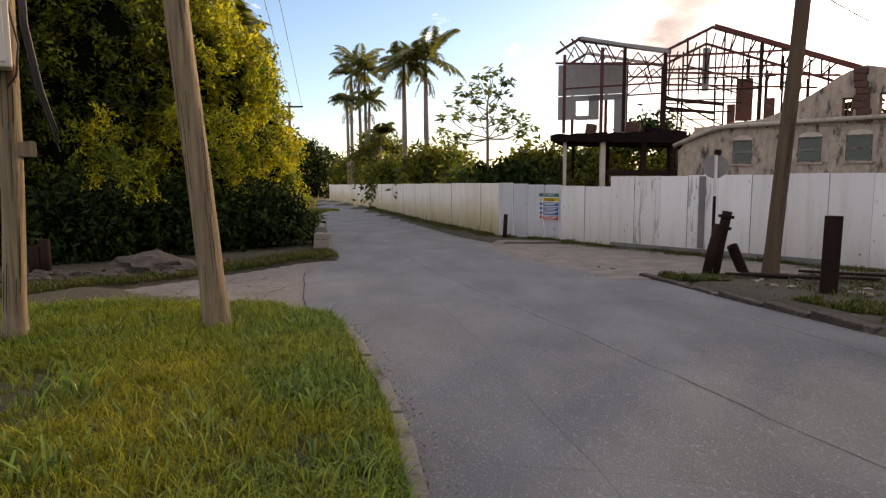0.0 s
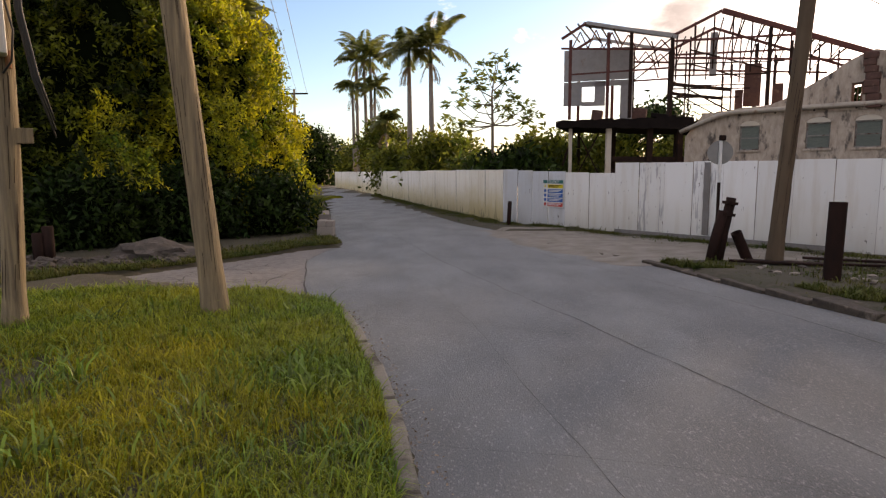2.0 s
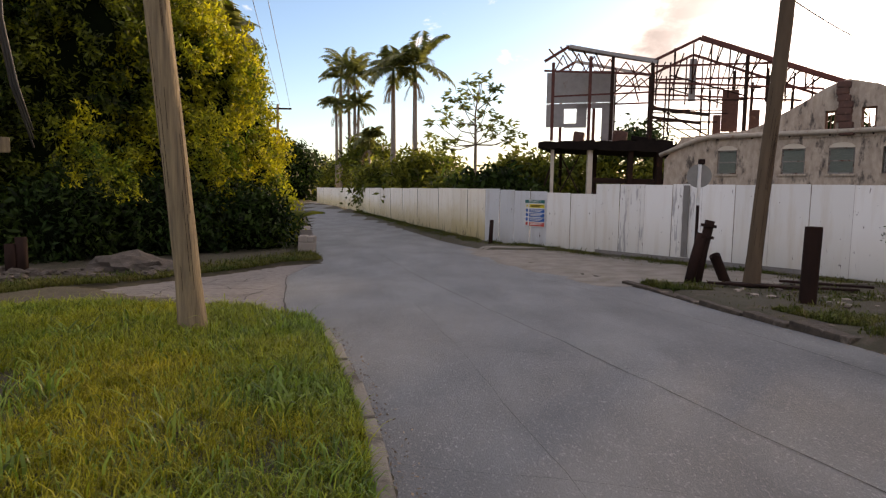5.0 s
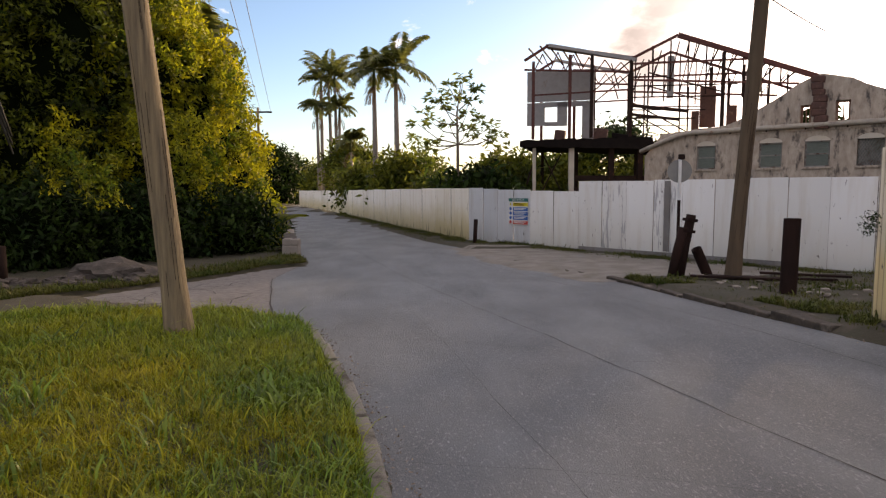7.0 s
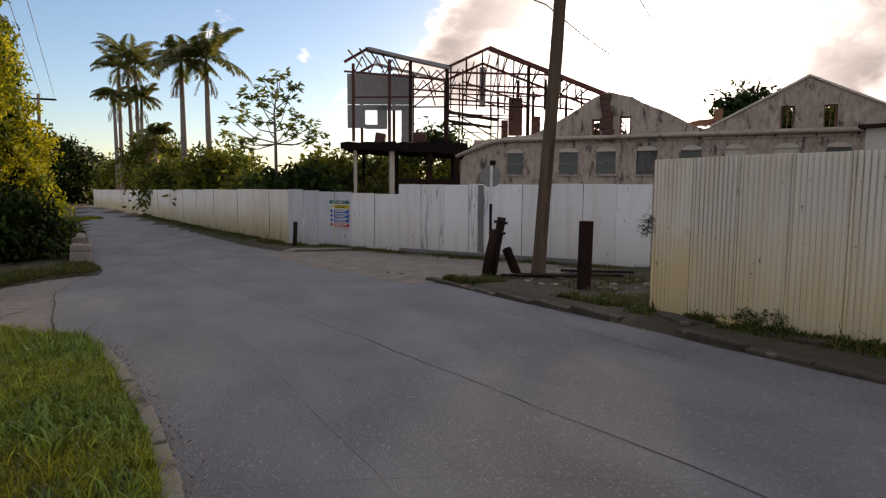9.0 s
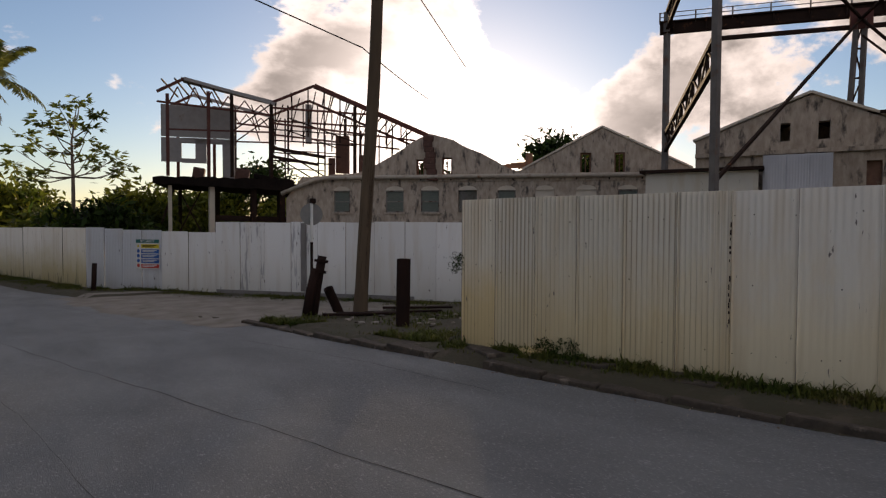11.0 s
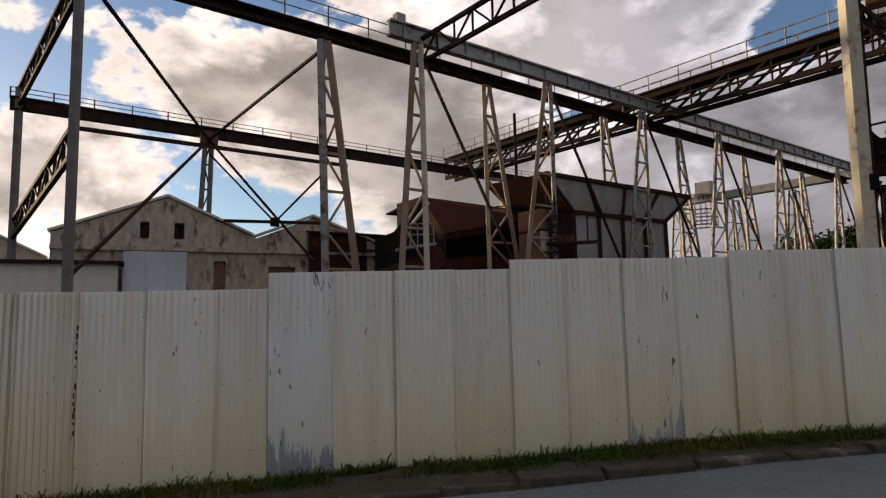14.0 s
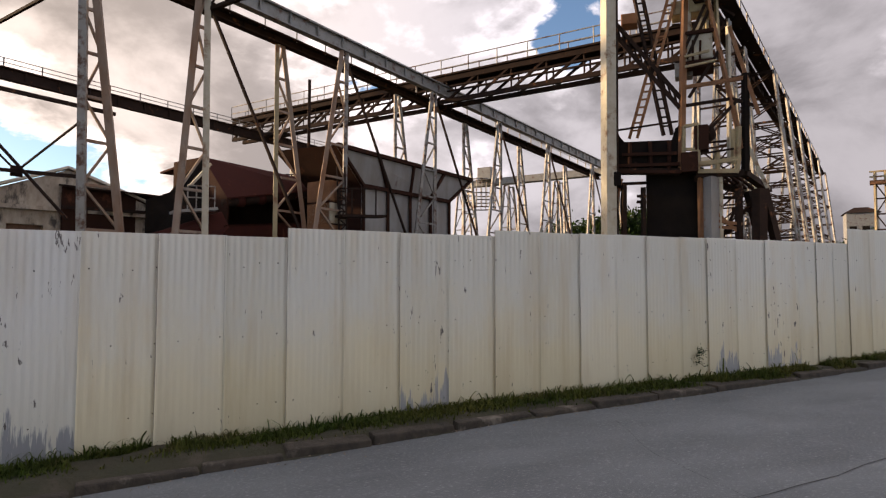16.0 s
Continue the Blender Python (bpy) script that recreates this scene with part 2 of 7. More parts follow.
M_CREAM = fence_paint("cream_painted_sheet", (0.59, 0.57, 0.495), (0.65, 0.57, 0.39), (0.42, 0.41, 0.40), 0.02, 0.72, -0.01)
M_RIBBED = fence_paint("ribbed_cream_sheet", (0.61, 0.575, 0.47), (0.64, 0.54, 0.34), (0.40, 0.34, 0.26), 0.01, 0.74, -0.02, 0.0745)
M_HOARDRIB = fence_paint("ribbed_grey_hoarding", (0.52, 0.55, 0.56), (0.52, 0.54, 0.54), (0.33, 0.33, 0.33), 0.03, 0.66, 0.0, 0.0814)
M_YELLOWED = fence_paint("yellowed_sheet", (0.66, 0.61, 0.48), (0.62, 0.48, 0.24), (0.30, 0.20, 0.12), 0.06, 0.68, 0.02, 0.0745)
M_PATCHED = fence_paint("flaking_white_sheet", (0.595, 0.585, 0.54), (0.60, 0.575, 0.49), (0.26, 0.26, 0.265), 0.22, 0.62, 0.09)
M_HOARDWORN = fence_paint("peeling_white_hoarding", (0.60, 0.605, 0.575), (0.60, 0.595, 0.55), (0.33, 0.33, 0.32), 0.02, 0.55, 0.06)
M_DARKBATTEN = mat("grey_weathered_batten", (0.22, 0.21, 0.20), 0.9, second=(0.12, 0.105, 0.09), scale=6, stretch=(1, 1, 0.3), bump=0.5)
M_HOARD = fence_paint("white_hoarding", (0.60, 0.605, 0.575), (0.60, 0.595, 0.55), (0.27, 0.27, 0.27), 0.03, 0.66, 0.0)
M_WORN = fence_paint("worn_cream_sheet", (0.59, 0.57, 0.495), (0.65, 0.57, 0.39), (0.33, 0.32, 0.31), 0.2, 0.64, 0.06)
M_MOSSY = fence_paint("mossy_cream_wall", (0.70, 0.66, 0.56), (0.58, 0.50, 0.30), (0.25, 0.22, 0.13), 0.12, 0.62)
# ---- shape helpers ----


def thing(name, label, category, group="", kind="", at=(0, 0, 0)):
    ob = new(name)
    ob.location = at
    return tagged(ob, label, category, group, kind)


def part(name, bm, material, parent=None, label="", smooth=False):
    me = bpy.data.meshes.new(name)
    bm.to_mesh(me)
    bm.free()
    me.materials.append(material)
    if smooth:
        for p in me.polygons:
            p.use_smooth = True
    ob = new(name, me)
    if parent is not None:
        ob.parent = parent
        top = parent
        off = Vector(parent.location)
        while top.parent:
            top = top.parent
            off += Vector(top.location)
        ob.location = -off
    if label:
        ob["label"] = label
    if name in ("lacing", "stiffener_row", "louvres", "rachises", "web", "leaf_cluster", "crown", "fronds", "dead_fronds"):
        ob["kind"] = "stuff"
    return ob


def pydata(name, verts, faces, material, parent=None, smooth=False):
    me = bpy.data.meshes.new(name)
    me.from_pydata(verts, [], faces)
    me.materials.append(material)
    if smooth:
        for p in me.polygons:
            p.use_smooth = True
    ob = new(name, me)
    if parent is not None:
        ob.parent = parent
    return ob


def box(bm, c, s, rz=0.0, ry=0.0, rx=0.0, bevel=0.0):
    """A box with its centre at c and its size s."""
    m = Matrix.LocRotScale(c, Euler((rx, ry, rz)), s)
    r = bmesh.ops.create_cube(bm, size=1.0, matrix=m)
    if bevel:
        es = list({e for v in r["verts"] for e in v.link_edges})
        bmesh.ops.bevel(bm, geom=es, offset=bevel, segments=2, affect="EDGES", profile=0.6)
    return bm


def bar(bm, p, q, w, d=None, up=(0, 0, 1)):
    """A rectangular member from p to q, w wide and d deep."""
    p, q = Vector(p), Vector(q)
    ax = q - p
    n = ax.length
    ax.normalize()
    u = Vector(up)
    if abs(ax.dot(u)) > 0.98:
        u = Vector((1, 0, 0))
    side = ax.cross(u).normalized()
    u = side.cross(ax)
    d = d or w
    vs = [bm.verts.new(a + side * (w / 2 * i) + u * (d / 2 * j)) for a in (p, q) for i, j in ((-1, -1), (1, -1), (1, 1), (-1, 1))]
    for f in ((0, 3, 2, 1), (4, 5, 6, 7), (0, 1, 5, 4), (1, 2, 6, 5), (2, 3, 7, 6), (3, 0, 4, 7)):
        bm.faces.new([vs[i] for i in f])
    return bm


def tube(bm, pts, radii, n=8, caps=True):
    """A round member through pts."""
    rings = []
    pts = [Vector(p) for p in pts]
    for i, p in enumerate(pts):
        ax = (pts[min(i + 1, len(pts) - 1)] - pts[max(i - 1, 0)]).normalized()
        s = ax.cross(Vector((0.31, 0.95, 0.05))).normalized()
        u = s.cross(ax)
        r = radii[i] if isinstance(radii, (list, tuple)) else radii
        rings.append([bm.verts.new(p + s * (r * math.cos(2 * math.pi * k / n)) + u * (r * math.sin(2 * math.pi * k / n))) for k in range(n)])
    for a, b in zip(rings, rings[1:]):
        for k in range(n):
            bm.faces.new((a[k], a[(k + 1) % n], b[(k + 1) % n], b[k]))
    if caps:
        bm.faces.new(rings[0][::-1])
        bm.faces.new(rings[-1])
    bmesh.ops.recalc_face_normals(bm, faces=bm.faces)
    return bm


def polar(az, dist, z):
    """A point by its bearing in degrees, its distance and height."""
    return Vector((dist * math.sin(radians(az)), dist * math.cos(radians(az)), z))


def lerp_table(tab, v):
    return float(np.interp(v, [a for a, b in tab], [b for a, b in tab]))


# ---- ground, road ----
BASE = [(-60, 1.0), (-20, 0.5), (-10, 0.29), (-4, 0.20), (0, 0.04), (4, -0.12), (8, -0.18), (12, -0.32), (16, -0.45), (23, -0.52), (28, -0.64), (40, -0.78), (55, -0.90), (84, -0.86), (130, -0.6), (400, -0.2)]
LEFT = [(-60, 9.0), (-20, 2.6), (-12, 1.6), (-5, 0.9), (0, 0.40), (3.56, -0.09), (4.78, -0.29), (6.0, -0.59), (7.45, -1.01), (9.0, -1.5), (19.9, -3.4), (22.5, -4.1), (37, -7.1), (75, -15.4), (103, -21.6), (130, -32), (200, -70)]
RIGHT = [(-60, 18.4), (-20, 11.1), (-12.35, 9.5), (-9.64, 9.05), (-5.7, 8.4), (-2.8, 7.92), (-0.8, 7.6), (0.85, 7.36), (1.8, 7.08), (3.56, 6.75), (4.6, 6.55), (6.6, 6.1), (8.3, 5.82), (11.2, 5.33), (14.2, 5.0), (19.7, 2.9), (25, 2.0), (30, 0.45), (49, -3.8), (81, -12.1), (103, -17.6), (130, -27.5), (200, -65)]


ROAD_LEFT = [(9.0, -1.5), (9.6, -2.2), (10.2, -2.35), (12.8, -2.95), (15.9, -3.62), (17.8, -3.5), (19.9, -3.4)]


def road_left(y):
    """The road's left edge, with the mouth of the side road."""
    return min(lerp_table(LEFT, y), lerp_table(ROAD_LEFT, y)) if 9.0 < y < 19.9 else lerp_table(LEFT, y)


def road_z(y):
    return lerp_table(BASE, y) - 0.13


def smooth01(v):
    v = min(max(v, 0.0), 1.0)
    return v * v * (3 - 2 * v)


def in_apron(x, y):
    """The mouth of the side road."""
    return x < lerp_table(LEFT, y) + 0.1 and y > 9.15 - (x + 1.5) * 0.55 and y < 19.5 + (x + 3.4) * 2.0 and y < 18.6 + (x + 3.4) * 0.9


def ground_z(x, y):
    xl, xr = lerp_table(LEFT, y), lerp_table(RIGHT, y)
    base = road_z(y)
    if xl - 0.02 <= x <= xr + 0.02 or in_apron(x, y):
        return base - 0.04
    out = max(xl - x, x - xr)
    bank = 0.12 * smooth01(out / 0.25)
    if x > xr and 14.5 < y < 24:
        bank *= 0.35
    h = base + bank
    if x < xl and y < 13:
        h += 0.05 * smooth01((out - 0.3) / 2)
    h += 0.03 * noise.noise((x * 0.7, y * 0.7, 0)) * smooth01(out / 1.0)
    return h


def ground():
    def ticks(a, b, step, far):
        t = list(np.arange(a, b + 1e-6, step))
        s, lo, hi = step, a, b
        while hi < far:
            s *= 1.3
            lo, hi = lo - s, hi + s
            t = [lo] + t + [hi]
        return t
    xs, ys = ticks(-12, 13, 0.25, 900), ticks(-16, 32, 0.25, 900)
    verts = [(x, y, ground_z(x, y)) for y in ys for x in xs]
    w = len(xs)
    faces = [(j * w + i, j * w + i + 1, (j + 1) * w + i + 1, (j + 1) * w + i) for j in range(len(ys) - 1) for i in range(w - 1)]
    tagged(pydata("ground", verts, faces, M_SOIL, smooth=True), "rough grassy ground with bare earth beside the road", "ground", kind="structure")


def strip(name, rows, material, lift=0.0):
    """A sheet from rows of (x, y) points, laid on the road's level."""
    verts = [(x, y, road_z(y) + lift) for r in rows for x, y in r]
    w = len(rows[0])
    faces = [(j * w + i, j * w + i + 1, (j + 1) * w + i + 1, (j + 1) * w + i) for j in range(len(rows) - 1) for i in range(w - 1)]
    return pydata(name, verts, faces, material, smooth=True)


def road():
    ys = list(np.arange(-40, 34, 0.5)) + list(np.arange(34, 200, 3))
    rows = []
    for y in ys:
        a, b = road_left(y), lerp_table(RIGHT, y)
        rows.append([(a + (b - a) * k / 12, y) for k in range(13)])
    tagged(strip("road", rows, M_ROAD), "grey worn concrete road with joints and faint stains", "road", kind="structure")
    rows = []
    for k in range(41):
        x = -2.9 - k * 0.25
        y0 = 9.15 - (x + 1.5) * 0.55
        y1 = min(19.5 + (x + 3.4) * 2.0, 18.6 + (x + 3.4) * 0.9)
        ys = [y0 + (max(y1, y0 + 0.3) - y0) * j / 10 for j in range(11)]
        rows.append([(road_left(y) + 0.01 - k * 0.25, y) for y in ys])
    tagged(strip("pavement", rows[::-1], M_APRON, 0.012), "cracked tan concrete apron of a side road", "pavement", kind="structure")


ground()
road()

# ---- fences ----


def sheet_mesh(name, width, height, material, waves=10, depth=0.03):
    """A corrugated sheet, upright, from x = 0 to width, with its foot at z = 0."""
    n = waves * 2
    verts, faces = [], []
    for side in (0, 1):
        for k in range(n + 1):
            y = depth * (0.5 if k % 2 else -0.5) + side * 0.006
            for z in (0.0, height):
                verts.append((width * k / n, y, z))
    o = 2 * (n + 1)
    for k in range(n):
        a = 2 * k
        faces += [(a, a + 2, a + 3, a + 1), (o + a + 2, o + a, o + a + 1, o + a + 3), (a + 1, a + 3, o + a + 3, o + a + 1)]
    me = bpy.data.meshes.new(name)
    me.from_pydata(verts, [], faces)
    me.materials.append(material)
    for p in me.polygons:
        p.use_smooth = True
    return me


NEAR_LINE = [(6.66, 8.45), (7.0, 7.05), (7.84, 4.35), (8.13, 2.81), (8.25, 1.31), (8.4, 0.58), (8.45, -0.8), (8.83, -3.8), (9.5, -9.65), (10.8, -17), (13.6, -30)]
FAR_LINE = [(13.4, 12.2), (2.6, 28.1), (-0.5, 39.8), (-4.25, 55.7), (-12.5, 83.7), (-18, 98)]


def along(line, s):
    for (ax, ay), (bx, by) in zip(line, line[1:]):
        d = math.hypot(bx - ax, by - ay)
        if s <= d:
            return ax + (bx - ax) * s / d, ay + (by - ay) * s / d, math.atan2(by - ay, bx - ax)
        s -= d
    return None


SEAMS = [0.0, 0.72, 1.468, 2.172, 2.876, 3.618, 4.287, 5.049, 5.848, 6.49, 7.27, 8.06, 8.8, 9.535, 10.25, 11.04, 11.755, 12.525, 13.29, 14.05, 14.765, 15.41, 16.165, 16.79, 17.5, 18.28, 19.26, 19.87, 20.45, 21.0, 21.8]


def near_fence():
    f = thing("fence", "tall cream-painted corrugated iron fence beside the road", "fence", kind="structure")
    seams = SEAMS + [22.6 + 0.79 * k for k in range(22)]
    for i, (s0, s1) in enumerate(zip(seams, seams[1:])):
        p, q = along(NEAR_LINE, s0), along(NEAR_LINE, s1)
        if not p or not q:
            break
        top = 2.25 if s0 < 6.48 else 2.455 if s0 < 9.5 else 2.57 if s0 < 12.5 else 2.655 + 0.007 * (s0 - 12.5) if s0 < 20.9 else 3.02 + 0.03 * (s0 - 21)
        base = lerp_table(BASE, (p[1] + q[1]) / 2)
        a = math.atan2(q[1] - p[1], q[0] - p[0])
        paint = M_PATCHED if i == 9 else M_YELLOWED if i == 0 else M_RIBBED if i < 6 else M_WORN if i in (15, 23, 25) else M_CREAM
        ob = new("sheet", sheet_mesh("sheet", s1 - s0 + 0.02, top - base + 0.004 * (i % 3), paint, 10, 0.045 if i < 6 else 0.03))
        ob.matrix_world = Matrix.LocRotScale((p[0] - 0.012 * (i % 2), p[1], base), Euler((0, 0, a)), None)
        ob.parent = f


def far_fence():
    f = thing("fence", "white-painted sheet hoarding round the factory yard", "fence", kind="structure")
    s, i = 0.0, 0
    tops = [(0, 1.96), (12.77, 1.94), (12.78, 1.59), (15.3, 1.61), (15.31, 1.62), (19.2, 1.74), (19.21, 1.74), (76, 1.6), (110, 1.55)]
    while True:
        corr = 15.25 < s < 19.15
        w = 0.975 if corr else 2.7 if s > 19.15 else 1.27 if s > 12.7 else 1.065
        p, q = along(FAR_LINE, s), along(FAR_LINE, s + w)
        if not p or not q:
            break
        base = lerp_table(BASE, (p[1] + q[1]) / 2) - 0.04
        a = math.atan2(q[1] - p[1], q[0] - p[0])
        top = lerp_table(tops, s + w * 0.5)
        paint = M_MOSSY if s > 19.15 else M_HOARDRIB if corr else M_HOARDWORN if i in (8, 10) else M_HOARD
        ob = new("sheet", sheet_mesh("sheet", w, top - base, paint, 12 if corr else 3, 0.045 if corr else 0.004))
        ob.matrix_world = Matrix.LocRotScale((q[0] - 0.02 * (i % 2), q[1], base + 0.012 * (i * 7 % 3)), Euler((0, 0, a + math.pi)), None)
        ob.parent = f
        s, i = s + w, i + 1
    p, q = along(FAR_LINE, 9.05), along(FAR_LINE, 9.25)
    bm = bmesh.new()
    box(bm, (p[0] - 0.05, p[1] - 0.04, 0.78), (0.2, 0.05, 2.3), p[2], bevel=0.006)
    part("batten", bm, M_DARKBATTEN, f, "bare grey batten")
    p, q = along(FAR_LINE, 5.0), along(FAR_LINE, 12.7)
    bm = bmesh.new()
    bar(bm, (p[0] - 0.06, p[1] - 0.05, -0.42), (q[0] - 0.06, q[1] - 0.05, -0.5), 0.05, 0.12)
    part("bottom_rail", bm, M_DARKBATTEN, f, "dark strip along the foot of the hoarding")


near_fence()
far_fence()
# ---- factory hall ----
def see(az, slope, dist, o=(0.5, -0.1, 1.87)):
    """The point at a bearing, a slope and a level distance from the place o."""
    return Vector((o[0] + dist * math.sin(radians(az)), o[1] + dist * math.cos(radians(az)), o[2] + slope * dist))


class Plane:
    """An upright plane by the bearing of its normal and its distance: at(u, z, back) is a point on it."""

    def __init__(self, az, dist, o=(0.3, 0.0)):
        a = radians(az)
        self.out = Vector((math.sin(a), math.cos(a), 0))
        self.dir = Vector((math.cos(a), -math.sin(a), 0))
        self.org = self.out * dist + Vector((o[0], o[1], 0))
        self.az, self.dist = az, dist
        self.turn = -a

    def at(self, u, z, back=0.0):
        return self.org + self.dir * u + self.out * back + Vector((0, 0, z))

    def u(self, az):
        return self.dist * math.tan(radians(az - self.az))

    def z(self, az, slope, eye=1.76):
        return eye + slope * self.dist / math.cos(radians(az - self.az))


def prism(bm, pl, quad, back0, back1):
    """A closed prism from four (u, z) corners between two depths."""
    a = [bm.verts.new(pl.at(u, z, back0)) for u, z in quad]
    b = [bm.verts.new(pl.at(u, z, back1)) for u, z in quad]
    bm.faces.new(a)
    bm.faces.new(b[::-1])
    n = len(quad)
    for i in range(n):
        j = (i + 1) % n
        bm.faces.new((a[j], a[i], b[i], b[j]))


def pierced_wall(pl, profile, foot, openings, thick=0.45, back=0.0):
    """A wall under a profile of (u, z) with rectangular openings (u0, u1, z0, z1) right through it."""
    bm = bmesh.new()
    us = sorted({u for u, z in profile} | {o[0] for o in openings} | {o[1] for o in openings})
    for a, b in zip(us, us[1:]):
        ta, tb = lerp_table(profile, a + 1e-4), lerp_table(profile, b - 1e-4)
        holes = sorted((o[2], o[3]) for o in openings if o[0] <= a + 1e-6 and o[1] >= b - 1e-6)
        z = foot
        for h0, h1 in holes:
            prism(bm, pl, ((a, z), (b, z), (b, h0), (a, h0)), back, back + thick)
            z = h1
        prism(bm, pl, ((a, z), (b, z), (b, tb), (a, ta)), back, back + thick)
    bmesh.ops.remove_doubles(bm, verts=bm.verts, dist=0.001)
    bmesh.ops.recalc_face_normals(bm, faces=bm.faces)
    return bm


FP = Plane(43.0, 36.0)
GP = Plane(63.0, 28.0, (0.45, 0.0))
M_SHUTTER = mat("grey_green_shutter", (0.16, 0.19, 0.16), 0.7, second=(0.1, 0.12, 0.1), scale=4, stretch=(1, 1, 6), bump=0.2)
M_GALV = mat("galvanised_sheet", (0.45, 0.47, 0.48), 0.45, 0.6, second=(0.32, 0.33, 0.34), scale=2, stretch=(1, 1, 0.3), third=(0.3, 0.17, 0.1), third_scale=1.0, third_at=0.66, bump=0.1)
M_PIPE = mat("old_pipe", (0.42, 0.37, 0.30), 0.7, second=(0.25, 0.2, 0.16), scale=3, third=(0.2, 0.1, 0.05), third_scale=1.5, third_at=0.6)
M_BRICK = mat("bare_brick", (0.22, 0.12, 0.08), 0.95, second=(0.12, 0.07, 0.05), scale=5, third=(0.35, 0.28, 0.2), third_scale=2, third_at=0.6, bump=1.0, bump_scale=9)
M_RUSTRED = mat("red_oxide_steel", (0.11, 0.034, 0.026), 0.85, 0.0, second=(0.055, 0.025, 0.02), scale=3, third=(0.25, 0.12, 0.06), third_scale=1.3, third_at=0.6)


def window(parent, pl, u0, u1, z0, z1, style):
    w = u1 - u0
    head = bmesh.new()
    n = 8
    for k in range(n):  # arched hood mould
        a0, a1 = math.pi * k / n, math.pi * (k + 1) / n
        for r0, r1, b0, b1 in ((1.0, 1.18, -0.05, 0.02),):
            q = [((u0 + u1) / 2 - math.cos(a) * w / 2 * r, z1 + 0.02 + math.sin(a) * 0.26 * r) for a, r in ((a0, r0), (a1, r0), (a1, r1), (a0, r1))]
            prism(head, pl, q, b0, b1)
    win = part("window", head, M_WALL, parent)
    fill = bmesh.new()
    arch = [((u0 + u1) / 2 - math.cos(math.pi * k / n) * w / 2, z1 + 0.004 + math.sin(math.pi * k / n) * 0.26) for k in range(n + 1)]
    prism(fill, pl, arch, -0.012, 0.0)
    part("arch_infill", fill, M_PLASTER, win)
    sill = bmesh.new()
    prism(sill, pl, ((u0 - 0.08, z0 - 0.1), (u1 + 0.08, z0 - 0.1), (u1 + 0.08, z0), (u0 - 0.08, z0)), -0.09, 0.3)
    part("sill", sill, M_WALL, win)
    if style == "open":
        return
    if style == "blind":
        bm = bmesh.new()
        prism(bm, pl, ((u0, z0), (u1, z0), (u1, z1), (u0, z1)), 0.1, 0.3)
        part("infill", bm, M_PLASTER, win, "pale plaster infill")
        return
    bm = bmesh.new()
    if style == "lattice":
        m = 9
        for k in range(-m, m + 1):
            for s in (1, -1):
                a, b = (u0 + w * k / m, z0), (u0 + w * k / m + (z1 - z0) * 0.6 * s, z1)
                pts = []
                for f in np.linspace(0, 1, 13):
                    x = a[0] + (b[0] - a[0]) * f
                    if u0 <= x <= u1:
                        pts.append((x, z0 + (z1 - z0) * f))
                if len(pts) > 1:
                    bar(bm, pl.at(pts[0][0], pts[0][1], 0.15 + 0.02 * s), pl.at(pts[-1][0], pts[-1][1], 0.15 + 0.02 * s), 0.045, 0.03)
        part("lattice", bm, M_SILVER, win, "diamond lattice grille")
        # added dark plate stands in for the darkness inside, behind the lattice
        bm = bmesh.new()
        prism(bm, pl, ((u0, z0), (u1, z0), (u1, z1), (u0, z1)), 0.36, 0.4)
        part("board", bm, M_SHUTTER, win)
        return
    prism(bm, pl, ((u0, z0), (u1, z0), (u1, z1), (u0, z1)), 0.16, 0.2)
    part("shutter", bm, M_SHUTTER, win, "grey green louvred shutter")
    bm = bmesh.new()
    for k in range(14):
        z = z0 + 0.05 + (z1 - z0 - 0.1) * k / 13
        bar(bm, pl.at(u0 + 0.04, z, 0.13), pl.at(u1 - 0.04, z, 0.13), 0.03, 0.06)
    part("louvres", bm, M_SHUTTER, win)
    bm = bmesh.new()
    for u in (u0 + 0.03, u1 - 0.03):
        bar(bm, pl.at(u, z0, 0.11), pl.at(u, z1, 0.11), 0.06)
    for z in (z0 + 0.03, (z0 + z1) / 2, z1 - 0.03):
        bar(bm, pl.at(u0, z, 0.105), pl.at(u1, z, 0.105), 0.06)
    part("frame", bm, M_SILVER, win)


M_PLASTER = mat("pale_plaster", (0.62, 0.56, 0.46), 0.95, second=(0.48, 0.42, 0.34), scale=1.5, third=(0.25, 0.22, 0.18), third_scale=1.2, third_at=0.62, bump=0.4, bump_scale=10)


M_BRICKDARK = mat("sooty_brick", (0.12, 0.06, 0.045), 0.95, second=(0.05, 0.03, 0.025), scale=4, third=(0.2, 0.13, 0.09), third_scale=3, third_at=0.6, bump=0.8, bump_scale=12)


